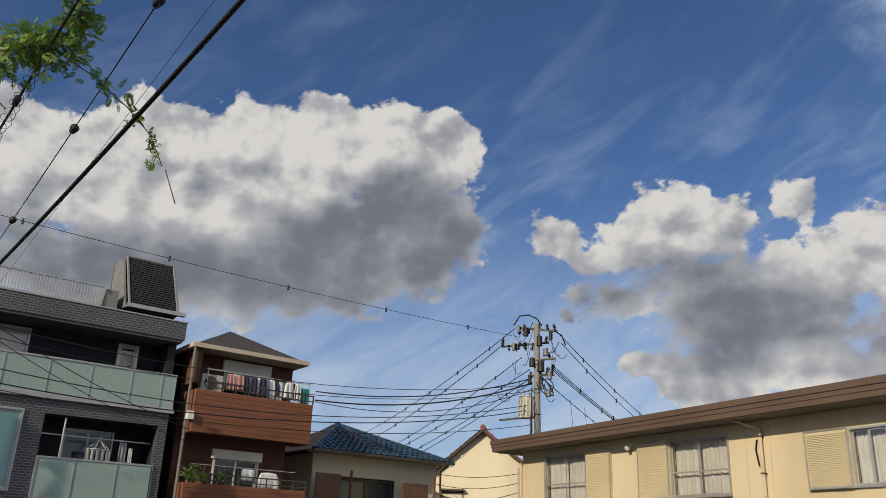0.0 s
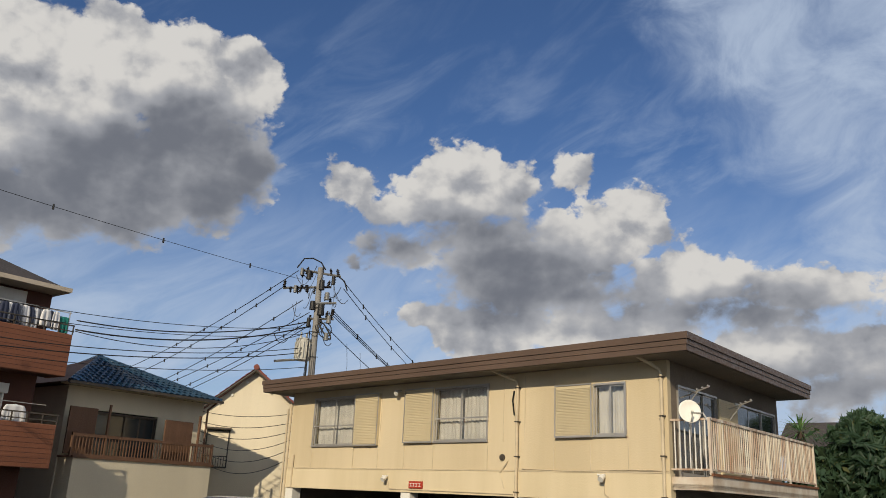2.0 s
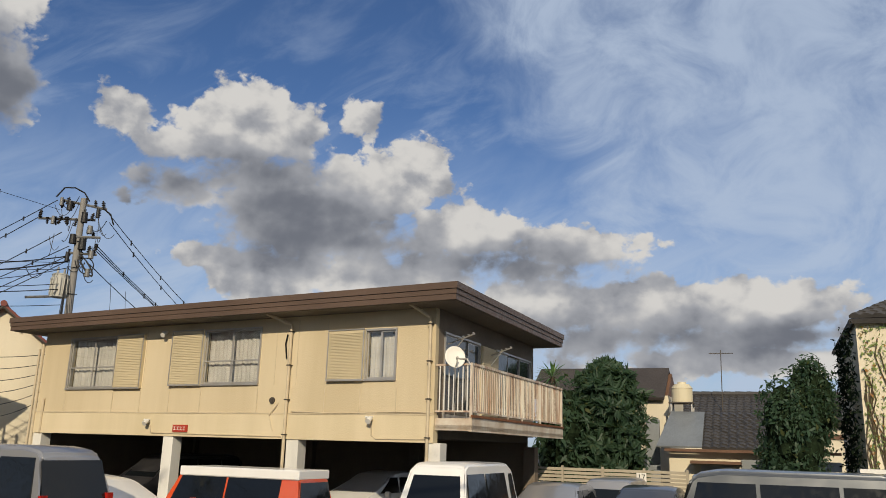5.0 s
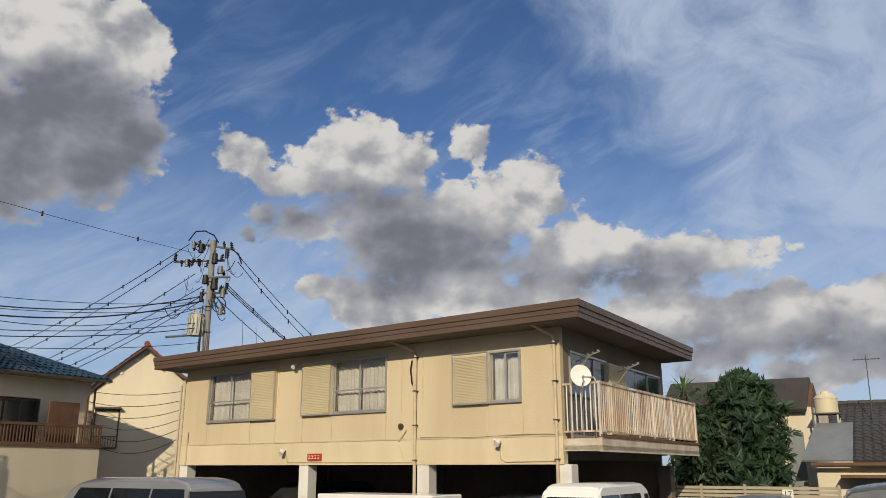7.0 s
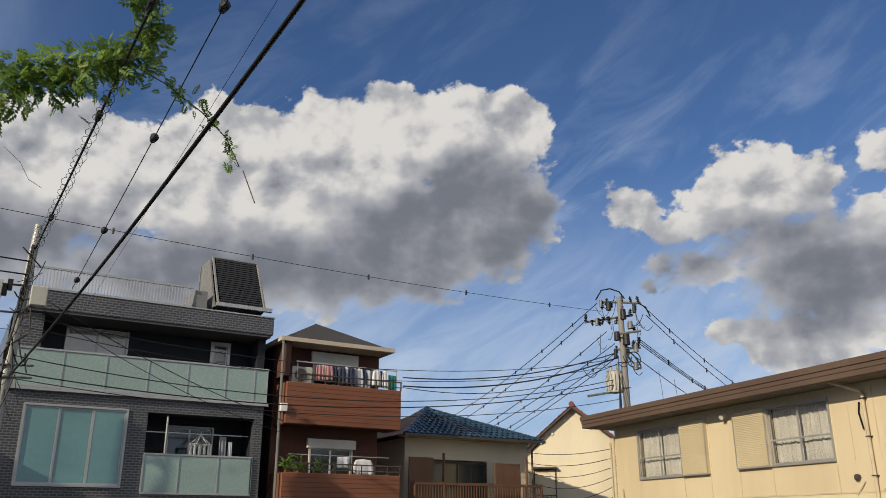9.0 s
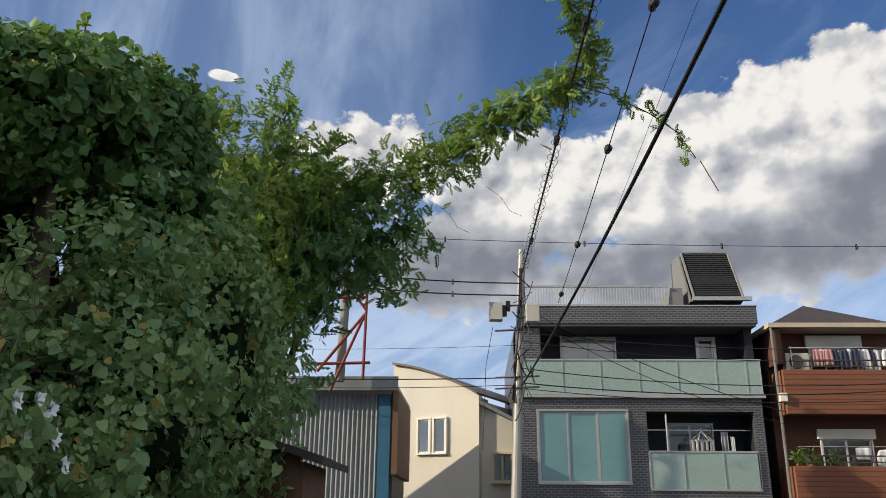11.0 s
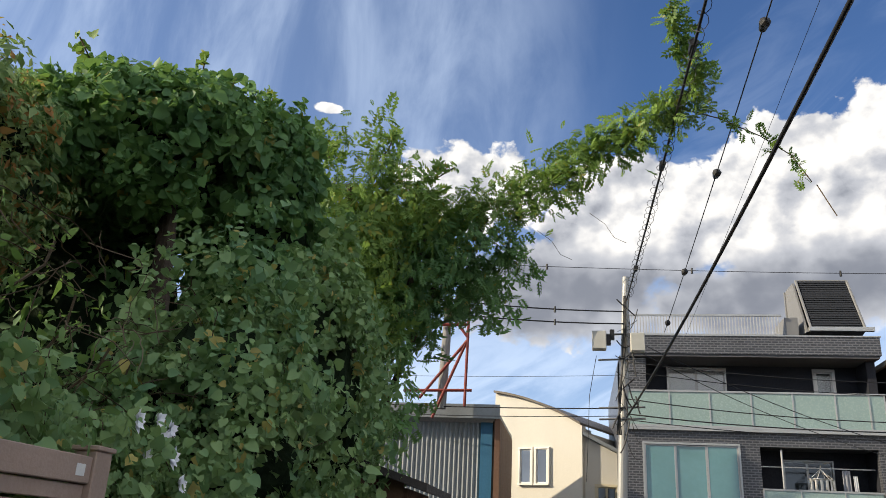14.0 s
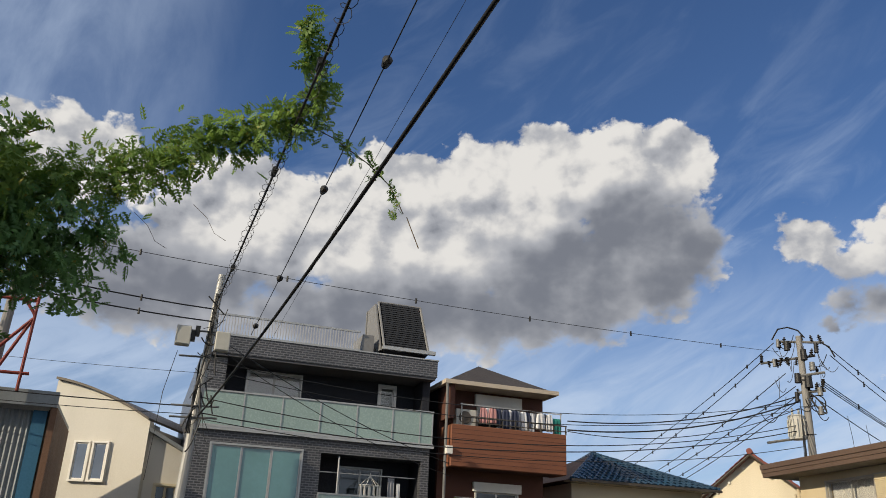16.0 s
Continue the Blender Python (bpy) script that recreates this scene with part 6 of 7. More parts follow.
    belt_rear = [p for p in profile if p[0] < 0.5 and 0.45 < p[1] < 0.75]
    tail_top = min(top, key=lambda p: p[0])
    if belt_rear and rear_glass:
        f = min(belt_rear, key=lambda p: p[1])
        mix2 = lambda k: (f[0] + (tail_top[0] - f[0]) * k, f[1] + (tail_top[1] - f[1]) * k)
        (a0, b0), (a1, b1) = mix2(0.04), mix2(0.93)
        pane("rear_window", a0, b0, a1, b1, -0.012, width / 2 - 0.11, width / 2 - 0.20)
    if roof_paint:
        bm = bmesh.new()
        y0, y1 = min(p[0] for p in top), max(p[0] for p in top)
        hw = width / 2 - 0.13
        v = [bm.verts.new(at(px, py * length, height + dz)) for dz in (-0.13, 0.06) for px, py in ((-hw, y0), (hw, y0), (hw, y1), (-hw, y1))]
        for q in ((3, 2, 1, 0), (4, 5, 6, 7), (0, 1, 5, 4), (1, 2, 6, 5), (2, 3, 7, 6), (3, 0, 4, 7)):
            bm.faces.new([v[k] for k in q])
        part("roof_panel", bm, roof_paint, ob, bevel=0.02)
    for wy in (0.18, 0.80):
        for side in (-1, 1):
            bm = bmesh.new()
            rod(bm, at(side * (width / 2 - 0.2), wy * length, 0.31), at(side * (width / 2 + 0.01), wy * length, 0.31), 0.31, 0.31, 20)
            wheel = part("wheel", bm, "rubber", ob)
            bm = bmesh.new()
            rod(bm, at(side * (width / 2 + 0.005), wy * length, 0.31), at(side * (width / 2 + 0.02), wy * length, 0.31), 0.2, 0.19, 14)
            part("rim", bm, "alu", wheel)
    for side in (-1, 1):
        boxes("tail_lamp", "lamp_red", ob, (side * (width / 2 - 0.13) - 0.07, side * (width / 2 - 0.13) + 0.07, -0.02, 0.05, 0.42 * height, 0.62 * height if height > 1.6 else 0.55 * height), at=at)
        boxes("mirror", paint, ob, (side * (width / 2 + 0.09) - 0.08, side * (width / 2 + 0.09) + 0.08, 0.70 * length, 0.70 * length + 0.09, 0.56 * height, 0.66 * height), at=at, bevel=0.02)
    return ob


VAN = [(0.0, 0.15), (0.0, 0.50), (0.015, 0.58), (0.05, 0.93), (0.07, 0.97), (0.14, 1.0), (0.60, 1.0), (0.68, 0.965), (0.72, 0.93), (0.87, 0.60), (0.97, 0.50), (1.0, 0.40), (1.0, 0.15)]
VAN_GLASS = [(0.04, 0.25, 0.075, 0.245, 0.58, 0.92), (0.262, 0.48, 0.257, 0.475, 0.58, 0.92), (0.492, 0.76, 0.487, 0.675, 0.58, 0.92)]
KEI = [(0.0, 0.12), (0.0, 0.48), (0.01, 0.55), (0.03, 0.92), (0.05, 0.96), (0.10, 1.0), (0.82, 1.0), (0.87, 0.965), (0.88, 0.93), (0.955, 0.56), (0.99, 0.46), (1.0, 0.40), (1.0, 0.12)]
KEI_GLASS = [(0.04, 0.12, 0.055, 0.12, 0.57, 0.90), (0.20, 0.56, 0.20, 0.56, 0.55, 0.91), (0.585, 0.92, 0.585, 0.86, 0.55, 0.91)]
WAGON = [(0.0, 0.14), (0.0, 0.46), (0.02, 0.56), (0.06, 0.92), (0.08, 0.96), (0.16, 1.0), (0.56, 1.0), (0.62, 0.965), (0.64, 0.93), (0.76, 0.58), (0.97, 0.50), (1.0, 0.40), (1.0, 0.14)]
HATCH = [(0.0, 0.16), (0.0, 0.55), (0.01, 0.66), (0.16, 0.92), (0.20, 0.95), (0.30, 0.985), (0.45, 1.0), (0.55, 0.965), (0.60, 0.93), (0.78, 0.62), (0.96, 0.50), (1.0, 0.40), (1.0, 0.16)]
HATCH_GLASS = [(0.16, 0.32, 0.24, 0.34, 0.64, 0.88), (0.34, 0.52, 0.35, 0.51, 0.62, 0.91), (0.54, 0.74, 0.53, 0.60, 0.62, 0.91)]

car("silver minivan with dark tinted windows parked in the lot", 11.6, 11.35, 4.75, 1.74, 2.0, 0, "car_silver", VAN, VAN_GLASS, category="minivan")
car("white hatchback with a roof spoiler parked beside the minivan", 14.1, 12.2, 4.3, 1.72, 1.42, 0, "car_white", HATCH, HATCH_GLASS, category="car")
car("orange boxy small car with a white roof", 15.3, 8.75, 3.4, 1.475, 1.62, 0, "car_orange", KEI, [(0.15, 0.52, 0.15, 0.52, 0.55, 0.92), (0.535, 0.92, 0.535, 0.86, 0.55, 0.92)], roof_paint="car_white", category="car")
car("white box-shaped microvan facing the lot", 17.9, 6.0, 3.4, 1.45, 1.90, 90, "car_white", KEI, KEI_GLASS, category="microvan")
car("grey-silver wagon with dark windows parked near the lot's edge", 13.9, 1.55, 4.7, 1.75, 1.98, 180, "car_grey", VAN, VAN_GLASS, category="minivan")
car("white sedan under the raised house", 25.2, 10.6, 4.4, 1.7, 1.45, 78, "car_white", HATCH, HATCH_GLASS, category="car")
car("dark van in the shade under the raised house", 24.5, 17.5, 4.4, 1.7, 1.75, 80, "car_dark", VAN, VAN_GLASS, category="minivan")
car("silver hatchback parked by the slatted fence", 22.8, 5.2, 4.2, 1.7, 1.42, 90, "car_silver", HATCH, HATCH_GLASS, category="car")
car("silver hatchback parked by the slatted fence", 23.4, 3.0, 4.2, 1.7, 1.42, 90, "car_dark", HATCH, HATCH_GLASS, category="car")
car("beige boxy small car parked by the slatted fence", 25.3, 4.2, 3.4, 1.475, 1.5, 90, "car_silver", KEI, KEI_GLASS, category="car")

# ---- slatted lot fence with a bay number ----
lot = thing("slat_fence", "pale beige fence of horizontal slats behind the cars", "fence", at=(27.0, 5, 0))
for k in range(12):
    boxes("slat", "slat_fence", lot, (26.95, 27.0, 2.35, 7.6, 0.35 + k * 0.115, 0.35 + k * 0.115 + 0.085))
for k in range(5):
    y = 2.4 + k * 1.29
    boxes("post", "slat_fence", lot, (26.92, 27.03, y - 0.035, y + 0.035, 0, 1.76))
sign = tagged(boxes("bay_sign", "white_paint", None, (26.89, 26.92, 3.62, 3.92, 1.35, 1.62)), "small white plate with the bay number on the slatted fence", "sign")
num = bpy.data.curves.new("number", "FONT")
num.body, num.size, num.extrude, num.align_x, num.align_y = "17", 0.24, 0.002, "CENTER", "CENTER"
ob = new("number", num)
ob.matrix_world = Matrix.Translation((26.885, 3.77, 1.485)) @ Euler((radians(90), 0, radians(-90))).to_matrix().to_4x4()
dep = bpy.context.evaluated_depsgraph_get()
flat = bpy.data.meshes.new_from_object(ob.evaluated_get(dep))
bpy.data.objects.remove(ob)
digits = new("digits", flat)
flat.materials.append(M["cable"])
digits.matrix_world = Matrix.Translation((26.885, 3.77, 1.485)) @ Euler((radians(90), 0, radians(-90))).to_matrix().to_4x4()
digits.parent = sign

# ---- trees beyond the fence ----
def needle_tree(name, label, x, y, height, radius, material="leaf_conifer", count=5200, size=0.30):
    ob = thing(name, label, "tree", at=(x, y, 0))
    bm = bmesh.new()
    rod(bm, (x, y, 0), (x, y, height * 0.9), 0.16, 0.04, 8)
    for k in range(26):
        z = height * (0.12 + 0.8 * k / 26)
        a = k * 2.4
        r = radius * 0.75
        rod(bm, (x, y, z), (x + r * math.cos(a), y + r * math.sin(a), z + 0.1), 0.035, 0.01, 5)
    part("trunk", bm, "bark", ob)
    f = rng.random(count)
    a = rng.random(count) * 2 * math.pi
    tier = 0.80 + 0.22 * np.sin(f * 47 + a * 2) + 0.14 * np.sin(a * 5 + f * 13)
    prof = np.clip(1.15 * np.sqrt(np.clip(1 - f ** 5, 0, 1)), 0, 1) * np.clip(f * 6 + 0.55, 0, 1)
    r = radius * prof * tier * (1 - np.abs(rng.normal(0, 0.13, count)))
    p = np.stack([x + r * np.cos(a), y + r * np.sin(a), 0.2 + f * (height - 0.2)], -1)
    q = np.stack([np.cos(a), np.sin(a), np.full(count, 0.5)], -1)
    ob2 = leaf_mesh("needles", SPRAY, p, q / np.linalg.norm(q, axis=1)[:, None], size * rng.uniform(0.6, 1.2, count), material, -0.1, 0.6)
    ob2.parent, ob2.matrix_parent_inverse = ob, Matrix.Translation(-ob.location)
    tagged(ob2, kind="stuff")
    # near-black core, shade between the needles put into its colour
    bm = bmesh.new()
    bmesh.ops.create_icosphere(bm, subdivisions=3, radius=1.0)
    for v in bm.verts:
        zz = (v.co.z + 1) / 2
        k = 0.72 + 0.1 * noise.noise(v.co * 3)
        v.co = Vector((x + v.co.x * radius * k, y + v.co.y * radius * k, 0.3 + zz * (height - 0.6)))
    part("inner_growth", bm, "shade_leaf", ob)
    return ob


needle_tree("conifer", "dense grey-green clipped conifer behind the slatted fence", 30.6, 5.75, 5.35, 1.30, count=8500, size=0.34)
bush("shrub", "dark green shrub between the house and the conifer", [((30.0, 7.3, 2.6), (1.1, 1.0, 1.9)), ((30.4, 6.5, 1.8), (1.0, 1.0, 1.6))], "leaf_conifer", OVAL, 0.2, 150, (30, 7, 0), 0.8, 0.35)
bush("broadleaf_tree", "dark green broadleaf tree at the lot's end", [((23.6, -0.35, 2.7), (0.85, 0.75, 1.75)), ((23.8, -0.2, 1.5), (0.95, 0.85, 1.3)), ((24.2, -0.85, 3.5), (0.65, 0.6, 1.35))], "leaf_conifer", OVAL, 0.12, 420, (23.5, -0.9, 0), 0.80, 0.34,
     trunk=[([(23.5, -0.2, 0), (23.5, -0.2, 2), (23.5, -0.1, 4)], 0.12)], category="tree")
palm = thing("palm", "small palm with stiff fans showing above the balcony roof", "tree", at=(31.5, 8.0, 0))
bm = bmesh.new()
rod(bm, (31.5, 8.0, 0), (31.5, 8.0, 5.0), 0.14, 0.12, 8)
part("trunk", bm, "bark", palm)
bm = bmesh.new()
for k in range(70):
    a, e = k * 2.4, random.uniform(-0.5, 1.1)
    d = Vector((math.cos(a) * math.cos(e), math.sin(a) * math.cos(e), math.sin(e)))
    w = d.cross(Vector((0, 0, 1))).normalized() * 0.03
    c = Vector((31.5, 8.0, 5.0))
    bm.faces.new([bm.verts.new(q) for q in (c, c + d * 0.5 + w, c + d * 0.95 - Vector((0, 0, 0.15)), c + d * 0.5 - w)])
tagged(part("fronds", bm, "leaf_dark", palm), kind="stuff")
for x, y in ((24.6, 0.6), (24.9, 1.1)):
    tuft = thing("spiky_plant", "low spiky green plant by the wall", "plant", at=(x, y, 0))
    bm = bmesh.new()
    for k in range(60):
        a, e = k * 2.4, random.uniform(0.1, 1.3)
        d = Vector((math.cos(a) * math.cos(e), math.sin(a) * math.cos(e), math.sin(e)))
        w = d.cross(Vector((0, 0, 1))).normalized() * 0.03
        c = Vector((x, y, 1.25))
        bm.faces.new([bm.verts.new(q) for q in (c, c + d * 0.3 + w, c + d * 0.62, c + d * 0.3 - w)])
    rod(bm, (x, y, 0), (x, y, 1.3), 0.07, 0.06, 6)
    part("blades", bm, "leaf_dark", tuft)

# ---- houses beyond the lot ----
def hb(name, label, at0):
    return thing(name, label, "house", at=at0)


gable = hb("gable_house", "cream house with a dark brown gable roof behind the conifer", (38, 4, 0))
bm = bmesh.new()
box(bm, 36.0, 36.2, 3.2, 8.6, 0, 4.5)
box(bm, 36.2, 42, 3.2, 3.4, 0, 4.5)
part("wall", bm, "cream_wall", gable)
bm = bmesh.new()
plane_quads(bm, ((35.7, 9.2, 4.3), (35.7, 3.35, 4.3), (38.0, 3.35, 5.75), (38.0, 9.2, 5.75)), ((38.0, 3.35, 5.75), (41, 3.35, 4.3), (41, 9.2, 4.3), (38.0, 9.2, 5.75)))
r = part("roof", bm, "dark_roof", gable, "dark brown ribbed sheet roof")
r.modifiers.new("thickness", "SOLIDIFY").thickness = 0.12
bm = bmesh.new()
for k in range(22):
    y = 3.4 + k * 0.27
    tube(bm, [(35.7, y, 4.36), (38.0, y, 5.81)], 0.03, 4)
tagged(part("seam", bm, "dark_roof", r), kind="stuff")
bm = bmesh.new()
prism(bm, [(36.1, 4.35), (38.0, 5.6), (40.5, 4.35)], 3.25, 3.4)
part("gable_wall", bm, "wood", gable, "weathered brown gable boards")
window(gable, 36.6, 37.4, 3.0, 4.0, 3.2, 2, "alu", "pane")
wall = hb("concrete_wall", "grey weathered concrete wall beside the conifer", (33, 4, 0))
boxes("wall", "sheet", wall, (33.0, 33.2, 3.75, 4.25, 0, 3.5))
far = hb("long_roof_house", "low house with a long dark tiled roof", (52, -1, 0))
bm = bmesh.new()
box(bm, 48, 48.2, -6, 4.2, 0, 4.0)
part("wall", bm, "cream_wall", far)
bm = bmesh.new()
plane_quads(bm, ((47.5, 4.6, 4.0), (47.5, -6, 4.0), (51, -6, 5.55), (51, 4.6, 5.55)))
r = part("roof", bm, "grey_rooftile", far)
r.modifiers.new("thickness", "SOLIDIFY").thickness = 0.15
bm = bmesh.new()
tiled_slope(bm, (47.5, 4.6, 4.08), (47.5, -6, 4.08), (51, -6, 5.63), (51, 4.6, 5.63), 0.35, 0.4)
tagged(part("tiles", bm, "grey_rooftile", r), kind="stuff")
bm = bmesh.new()
ridge_line(bm, (51, 4.6, 5.7), (51, -6, 5.7), 0.16, 0.6)
part("ridge", bm, "grey_rooftile", r)
boxes("band", "wood", far, (47.9, 48, -6, 4.2, 3.2, 3.45))
low = hb("tiled_shed", "low cream outbuilding with dark tiles and a grey sheet roof", (34, 0.5, 0))
bm = bmesh.new()
box(bm, 32.0, 32.2, -1.6, 3.3, 0, 2.3)
box(bm, 32.2, 38, 3.1, 3.3, 0, 2.3)
part("wall", bm, "cream_wall", low)
bm = bmesh.new()
plane_quads(bm, ((31.6, 3.7, 2.35), (31.6, 2.1, 2.35), (35.0, 2.2, 3.75), (35.0, 3.5, 3.75)))
r = part("sheet_roof", bm, "sheet", low, "pale grey flat sheet roofing")
r.modifiers.new("thickness", "SOLIDIFY").thickness = 0.06
bm = bmesh.new()
tiled_slope(bm, (31.6, 2.1, 2.35), (31.6, -2.0, 2.35), (35.0, -0.1, 3.75), (35.0, 2.2, 3.75), 0.3, 0.3)
tagged(part("tiles", bm, "grey_rooftile", low, "mottled dark brown roof tiles"), kind="stuff")
boxes("gutter", "wood", low, (31.5, 31.62, -2.4, 3.4, 2.22, 2.32))
boxes("door_panel", "curtain", low, (31.96, 32.0, 1.1, 2.2, 0.3, 1.75), (31.95, 32.0, 1.62, 1.66, 0.3, 1.75))
boxes("awning", "wood", low, (31.2, 32.0, 0.8, 2.5, 1.82, 1.92))
boxes("side_sheet", "sheet", low, (31.9, 32.0, -2.4, 0.8, 0.0, 2.0))
tank = thing("water_tank", "cream round water tank on a steel stand on a roof", "water tank", at=(35.5, 3.1, 3.6))
bm = bmesh.new()
for z0, z1, r0, r1 in ((4.2, 4.75, 0.42, 0.42), (4.75, 4.93, 0.44, 0.30), (4.93, 5.02, 0.18, 0.16), (4.14, 4.2, 0.36, 0.42)):
    rod(bm, (35.5, 3.1, z0), (35.5, 3.1, z1), r0, r1, 22)
part("drum", bm, "tank", tank, smooth=False)
for a in range(4):
    dx, dy = 0.4 * (1 if a % 2 else -1), 0.4 * (1 if a // 2 else -1)
    boxes("leg", "alu", tank, (35.5 + dx - 0.03, 35.5 + dx + 0.03, 3.1 + dy - 0.03, 3.1 + dy + 0.03, 3.2, 4.2))
boxes("platform", "alu_dark", tank, (35.0, 36.0, 2.6, 3.6, 4.14, 4.19), (35.0, 36.0, 2.6, 3.6, 3.55, 3.75))
ant = thing("tv_antenna", "thin television aerial on a mast", "antenna", at=(48.5, 2.0, 4.2))
bm = bmesh.new()
rod(bm, (48.6, 1.9, 4.2), (48.6, 1.85, 8.0), 0.03, 0.02, 6)
part("mast", bm, "alu_dark", ant)
bm = bmesh.new()
rod(bm, (48.6, 1.2, 7.8), (48.6, 2.5, 7.8), 0.02, 0.02, 5)
for k in range(8):
    rod(bm, (48.3, 1.25 + 0.16 * k, 7.8), (48.9, 1.25 + 0.16 * k, 7.8), 0.012, 0.012, 4)
part("elements", bm, "alu_dark", ant)
ivy = hb("ivy_house", "cream house with dry ivy and a grey tiled roof", (26, -4, 0))
bm = bmesh.new()
box(bm, 23.0, 23.2, -6, -1.95, 0, 5.6)
box(bm, 23.2, 30, -2.15, -1.95, 0, 5.6)
part("wall", bm, "white_wall", ivy)
bm = bmesh.new()
plane_quads(bm, ((22.75, -1.8, 5.62), (22.75, -7, 5.62), (25, -7, 6.6), (25, -3.5, 6.6)), ((22.75, -1.8, 5.62), (25, -3.5, 6.6), (30, -3.5, 6.6), (30, -1.8, 5.62)))
r = part("roof", bm, "grey_rooftile", ivy)
r.modifiers.new("thickness", "SOLIDIFY").thickness = 0.12
bm = bmesh.new()
tiled_slope(bm, (22.75, -1.8, 5.69), (22.75, -6, 5.69), (25, -6, 6.67), (25, -3.5, 6.67))
tagged(part("tiles", bm, "grey_rooftile", r), kind="stuff")
boxes("porch_roof", "white_paint", ivy, (22.2, 23.0, -3.2, -1.7, 1.9, 2.0))
cnt = 900
p = np.stack([np.full(cnt, 22.96), -2.0 - np.abs(rng.normal(0, 0.55, cnt)), rng.uniform(0.5, 5.5, cnt)], -1)
lv = leaf_mesh("dry_ivy", OVAL, p, np.tile([-1.0, 0, 0.2], (cnt, 1)), 0.11 * rng.uniform(0.5, 1.2, cnt), "leaf_autumn")
lv.parent, lv.matrix_parent_inverse = ivy, Matrix.Translation(-ivy.location)
tagged(lv, kind="stuff")

cnt = 2600
p = np.stack([rng.uniform(22.9, 27.5, cnt), -1.88 + np.abs(rng.normal(0, 0.10, cnt)), rng.uniform(0.3, 5.5, cnt)], -1)
lv = leaf_mesh("withered_climber", OVAL, p, np.tile([-0.3, 1.0, 0.1], (cnt, 1)), 0.16 * rng.uniform(0.5, 1.2, cnt), "shade_leaf")
lv.parent, lv.matrix_parent_inverse = ivy, Matrix.Translation(-ivy.location)
tagged(lv, "dark withered climber on the shaded wall", kind="stuff")
for k in range(26):
    y, z = -1.9 - random.random() * 1.6, random.uniform(0.4, 2.5)
    bm = bmesh.new()
    pts = [(22.97, y, z)]
    for j in range(6):
        y, z = y + random.uniform(-0.14, 0.14), z + random.uniform(0.2, 0.6)
        pts.append((22.965, min(y, -1.96), min(z, 5.5)))
    tube(bm, pts, 0.014, 4)
    part("ivy_stem", bm, "twig", ivy)

# these stand a little further along the lot
for ob, dy, dz in ((gable, 0.95, 0.1), (wall, 0.45, 0), (far, 0.6, 0), (low, 0.45, 0.1), (tank, 0.45, 0.1), (ant, 0.8, 0), (lot, 0.25, 0), (sign, 0.25, 0)):
    ob.location += Vector((0, dy, dz))

# ---- sheds and mast behind the vines ----
shed = thing("corrugated_shed", "old shed of corrugated sheet with a blue corner panel", "shed", at=(-4, 26, 0))
bm = bmesh.new()
pts = []
for k in range(90):
    pts.append((-8.76 + 6.0 * k / 89, 24.0 + (0.03 if k % 2 else -0.03)))
lo, hi = [bm.verts.new((x, y, 0)) for x, y in pts], [bm.verts.new((x, y, 5.65)) for x, y in pts]
for k in range(89):
    bm.faces.new((lo[k], lo[k + 1], hi[k + 1], hi[k]))
part("corrugated_wall", bm, "sheet", shed, "grey corrugated sheet")
boxes("corner_panel", "blue_sheet", shed, (-2.76, -2.42, 23.9, 24.1, 0, 5.65), label="faded blue corner panel")
boxes("side_wall", "alu_dark", shed, (-2.42, -2.34, 24.0, 28, 0, 5.7))
boxes("roof", "sheet", shed, (-9.2, -2.2, 23.7, 28.2, 5.72, 5.85), (-9.2, -2.2, 23.62, 23.7, 5.72, 6.12))
boxes("flashing", "wood", shed, (-2.34, -2.18, 23.65, 28.2, 3.4, 5.72))
hut = thing("wooden_hut", "dark weathered wooden hut with a sagging sheet roof under the vines", "shed", at=(-3, 13, 0))
boxes("wall", "wood", hut, (-4.6, -2.2, 11.0, 12.6, 0, 2.9))
bm = bmesh.new()
prism(bm, [(-4.8, 3.75), (-1.9, 2.85), (-1.9, 2.95), (-4.8, 3.85)], 10.7, 12.8)
part("roof", bm, "dark_roof", hut)
for k in range(7):
    boxes("plank", "wood", hut, (-4.6 + k * 0.34, -4.6 + k * 0.34 + 0.31, 10.97, 11.0, 0, 3.0))
mast = thing("steel_mast", "grey post and rusty red braced frame on the shed roof", "mast", at=(-3.9, 23, 0))
bm = bmesh.new()
rod(bm, (-3.83, 23.2, 5.9), (-3.74, 23.2, 9.1), 0.14, 0.12, 12)
part("post", bm, "pole", mast)
for a, b in (((-3.14, 23.0, 5.95), (-3.10, 23.0, 9.5)), ((-3.14, 23.0, 7.82), (-4.44, 23.0, 6.15)), ((-3.14, 23.0, 7.82), (-4.05, 23.0, 5.6)), ((-4.9, 23.0, 6.36), (-2.95, 23.0, 6.40)), ((-4.0, 23.0, 8.3), (-3.1, 23.0, 8.3)), ((-4.1, 23.0, 9.2), (-3.1, 23.0, 7.9))):
    bm = bmesh.new()
    rod(bm, a, b, 0.045, 0.045, 6)
    part("brace", bm, "red_steel", mast)
boxes("junction_box", "wood", mast, (-3.5, -3.2, 22.8, 23.0, 8.7, 9.1))

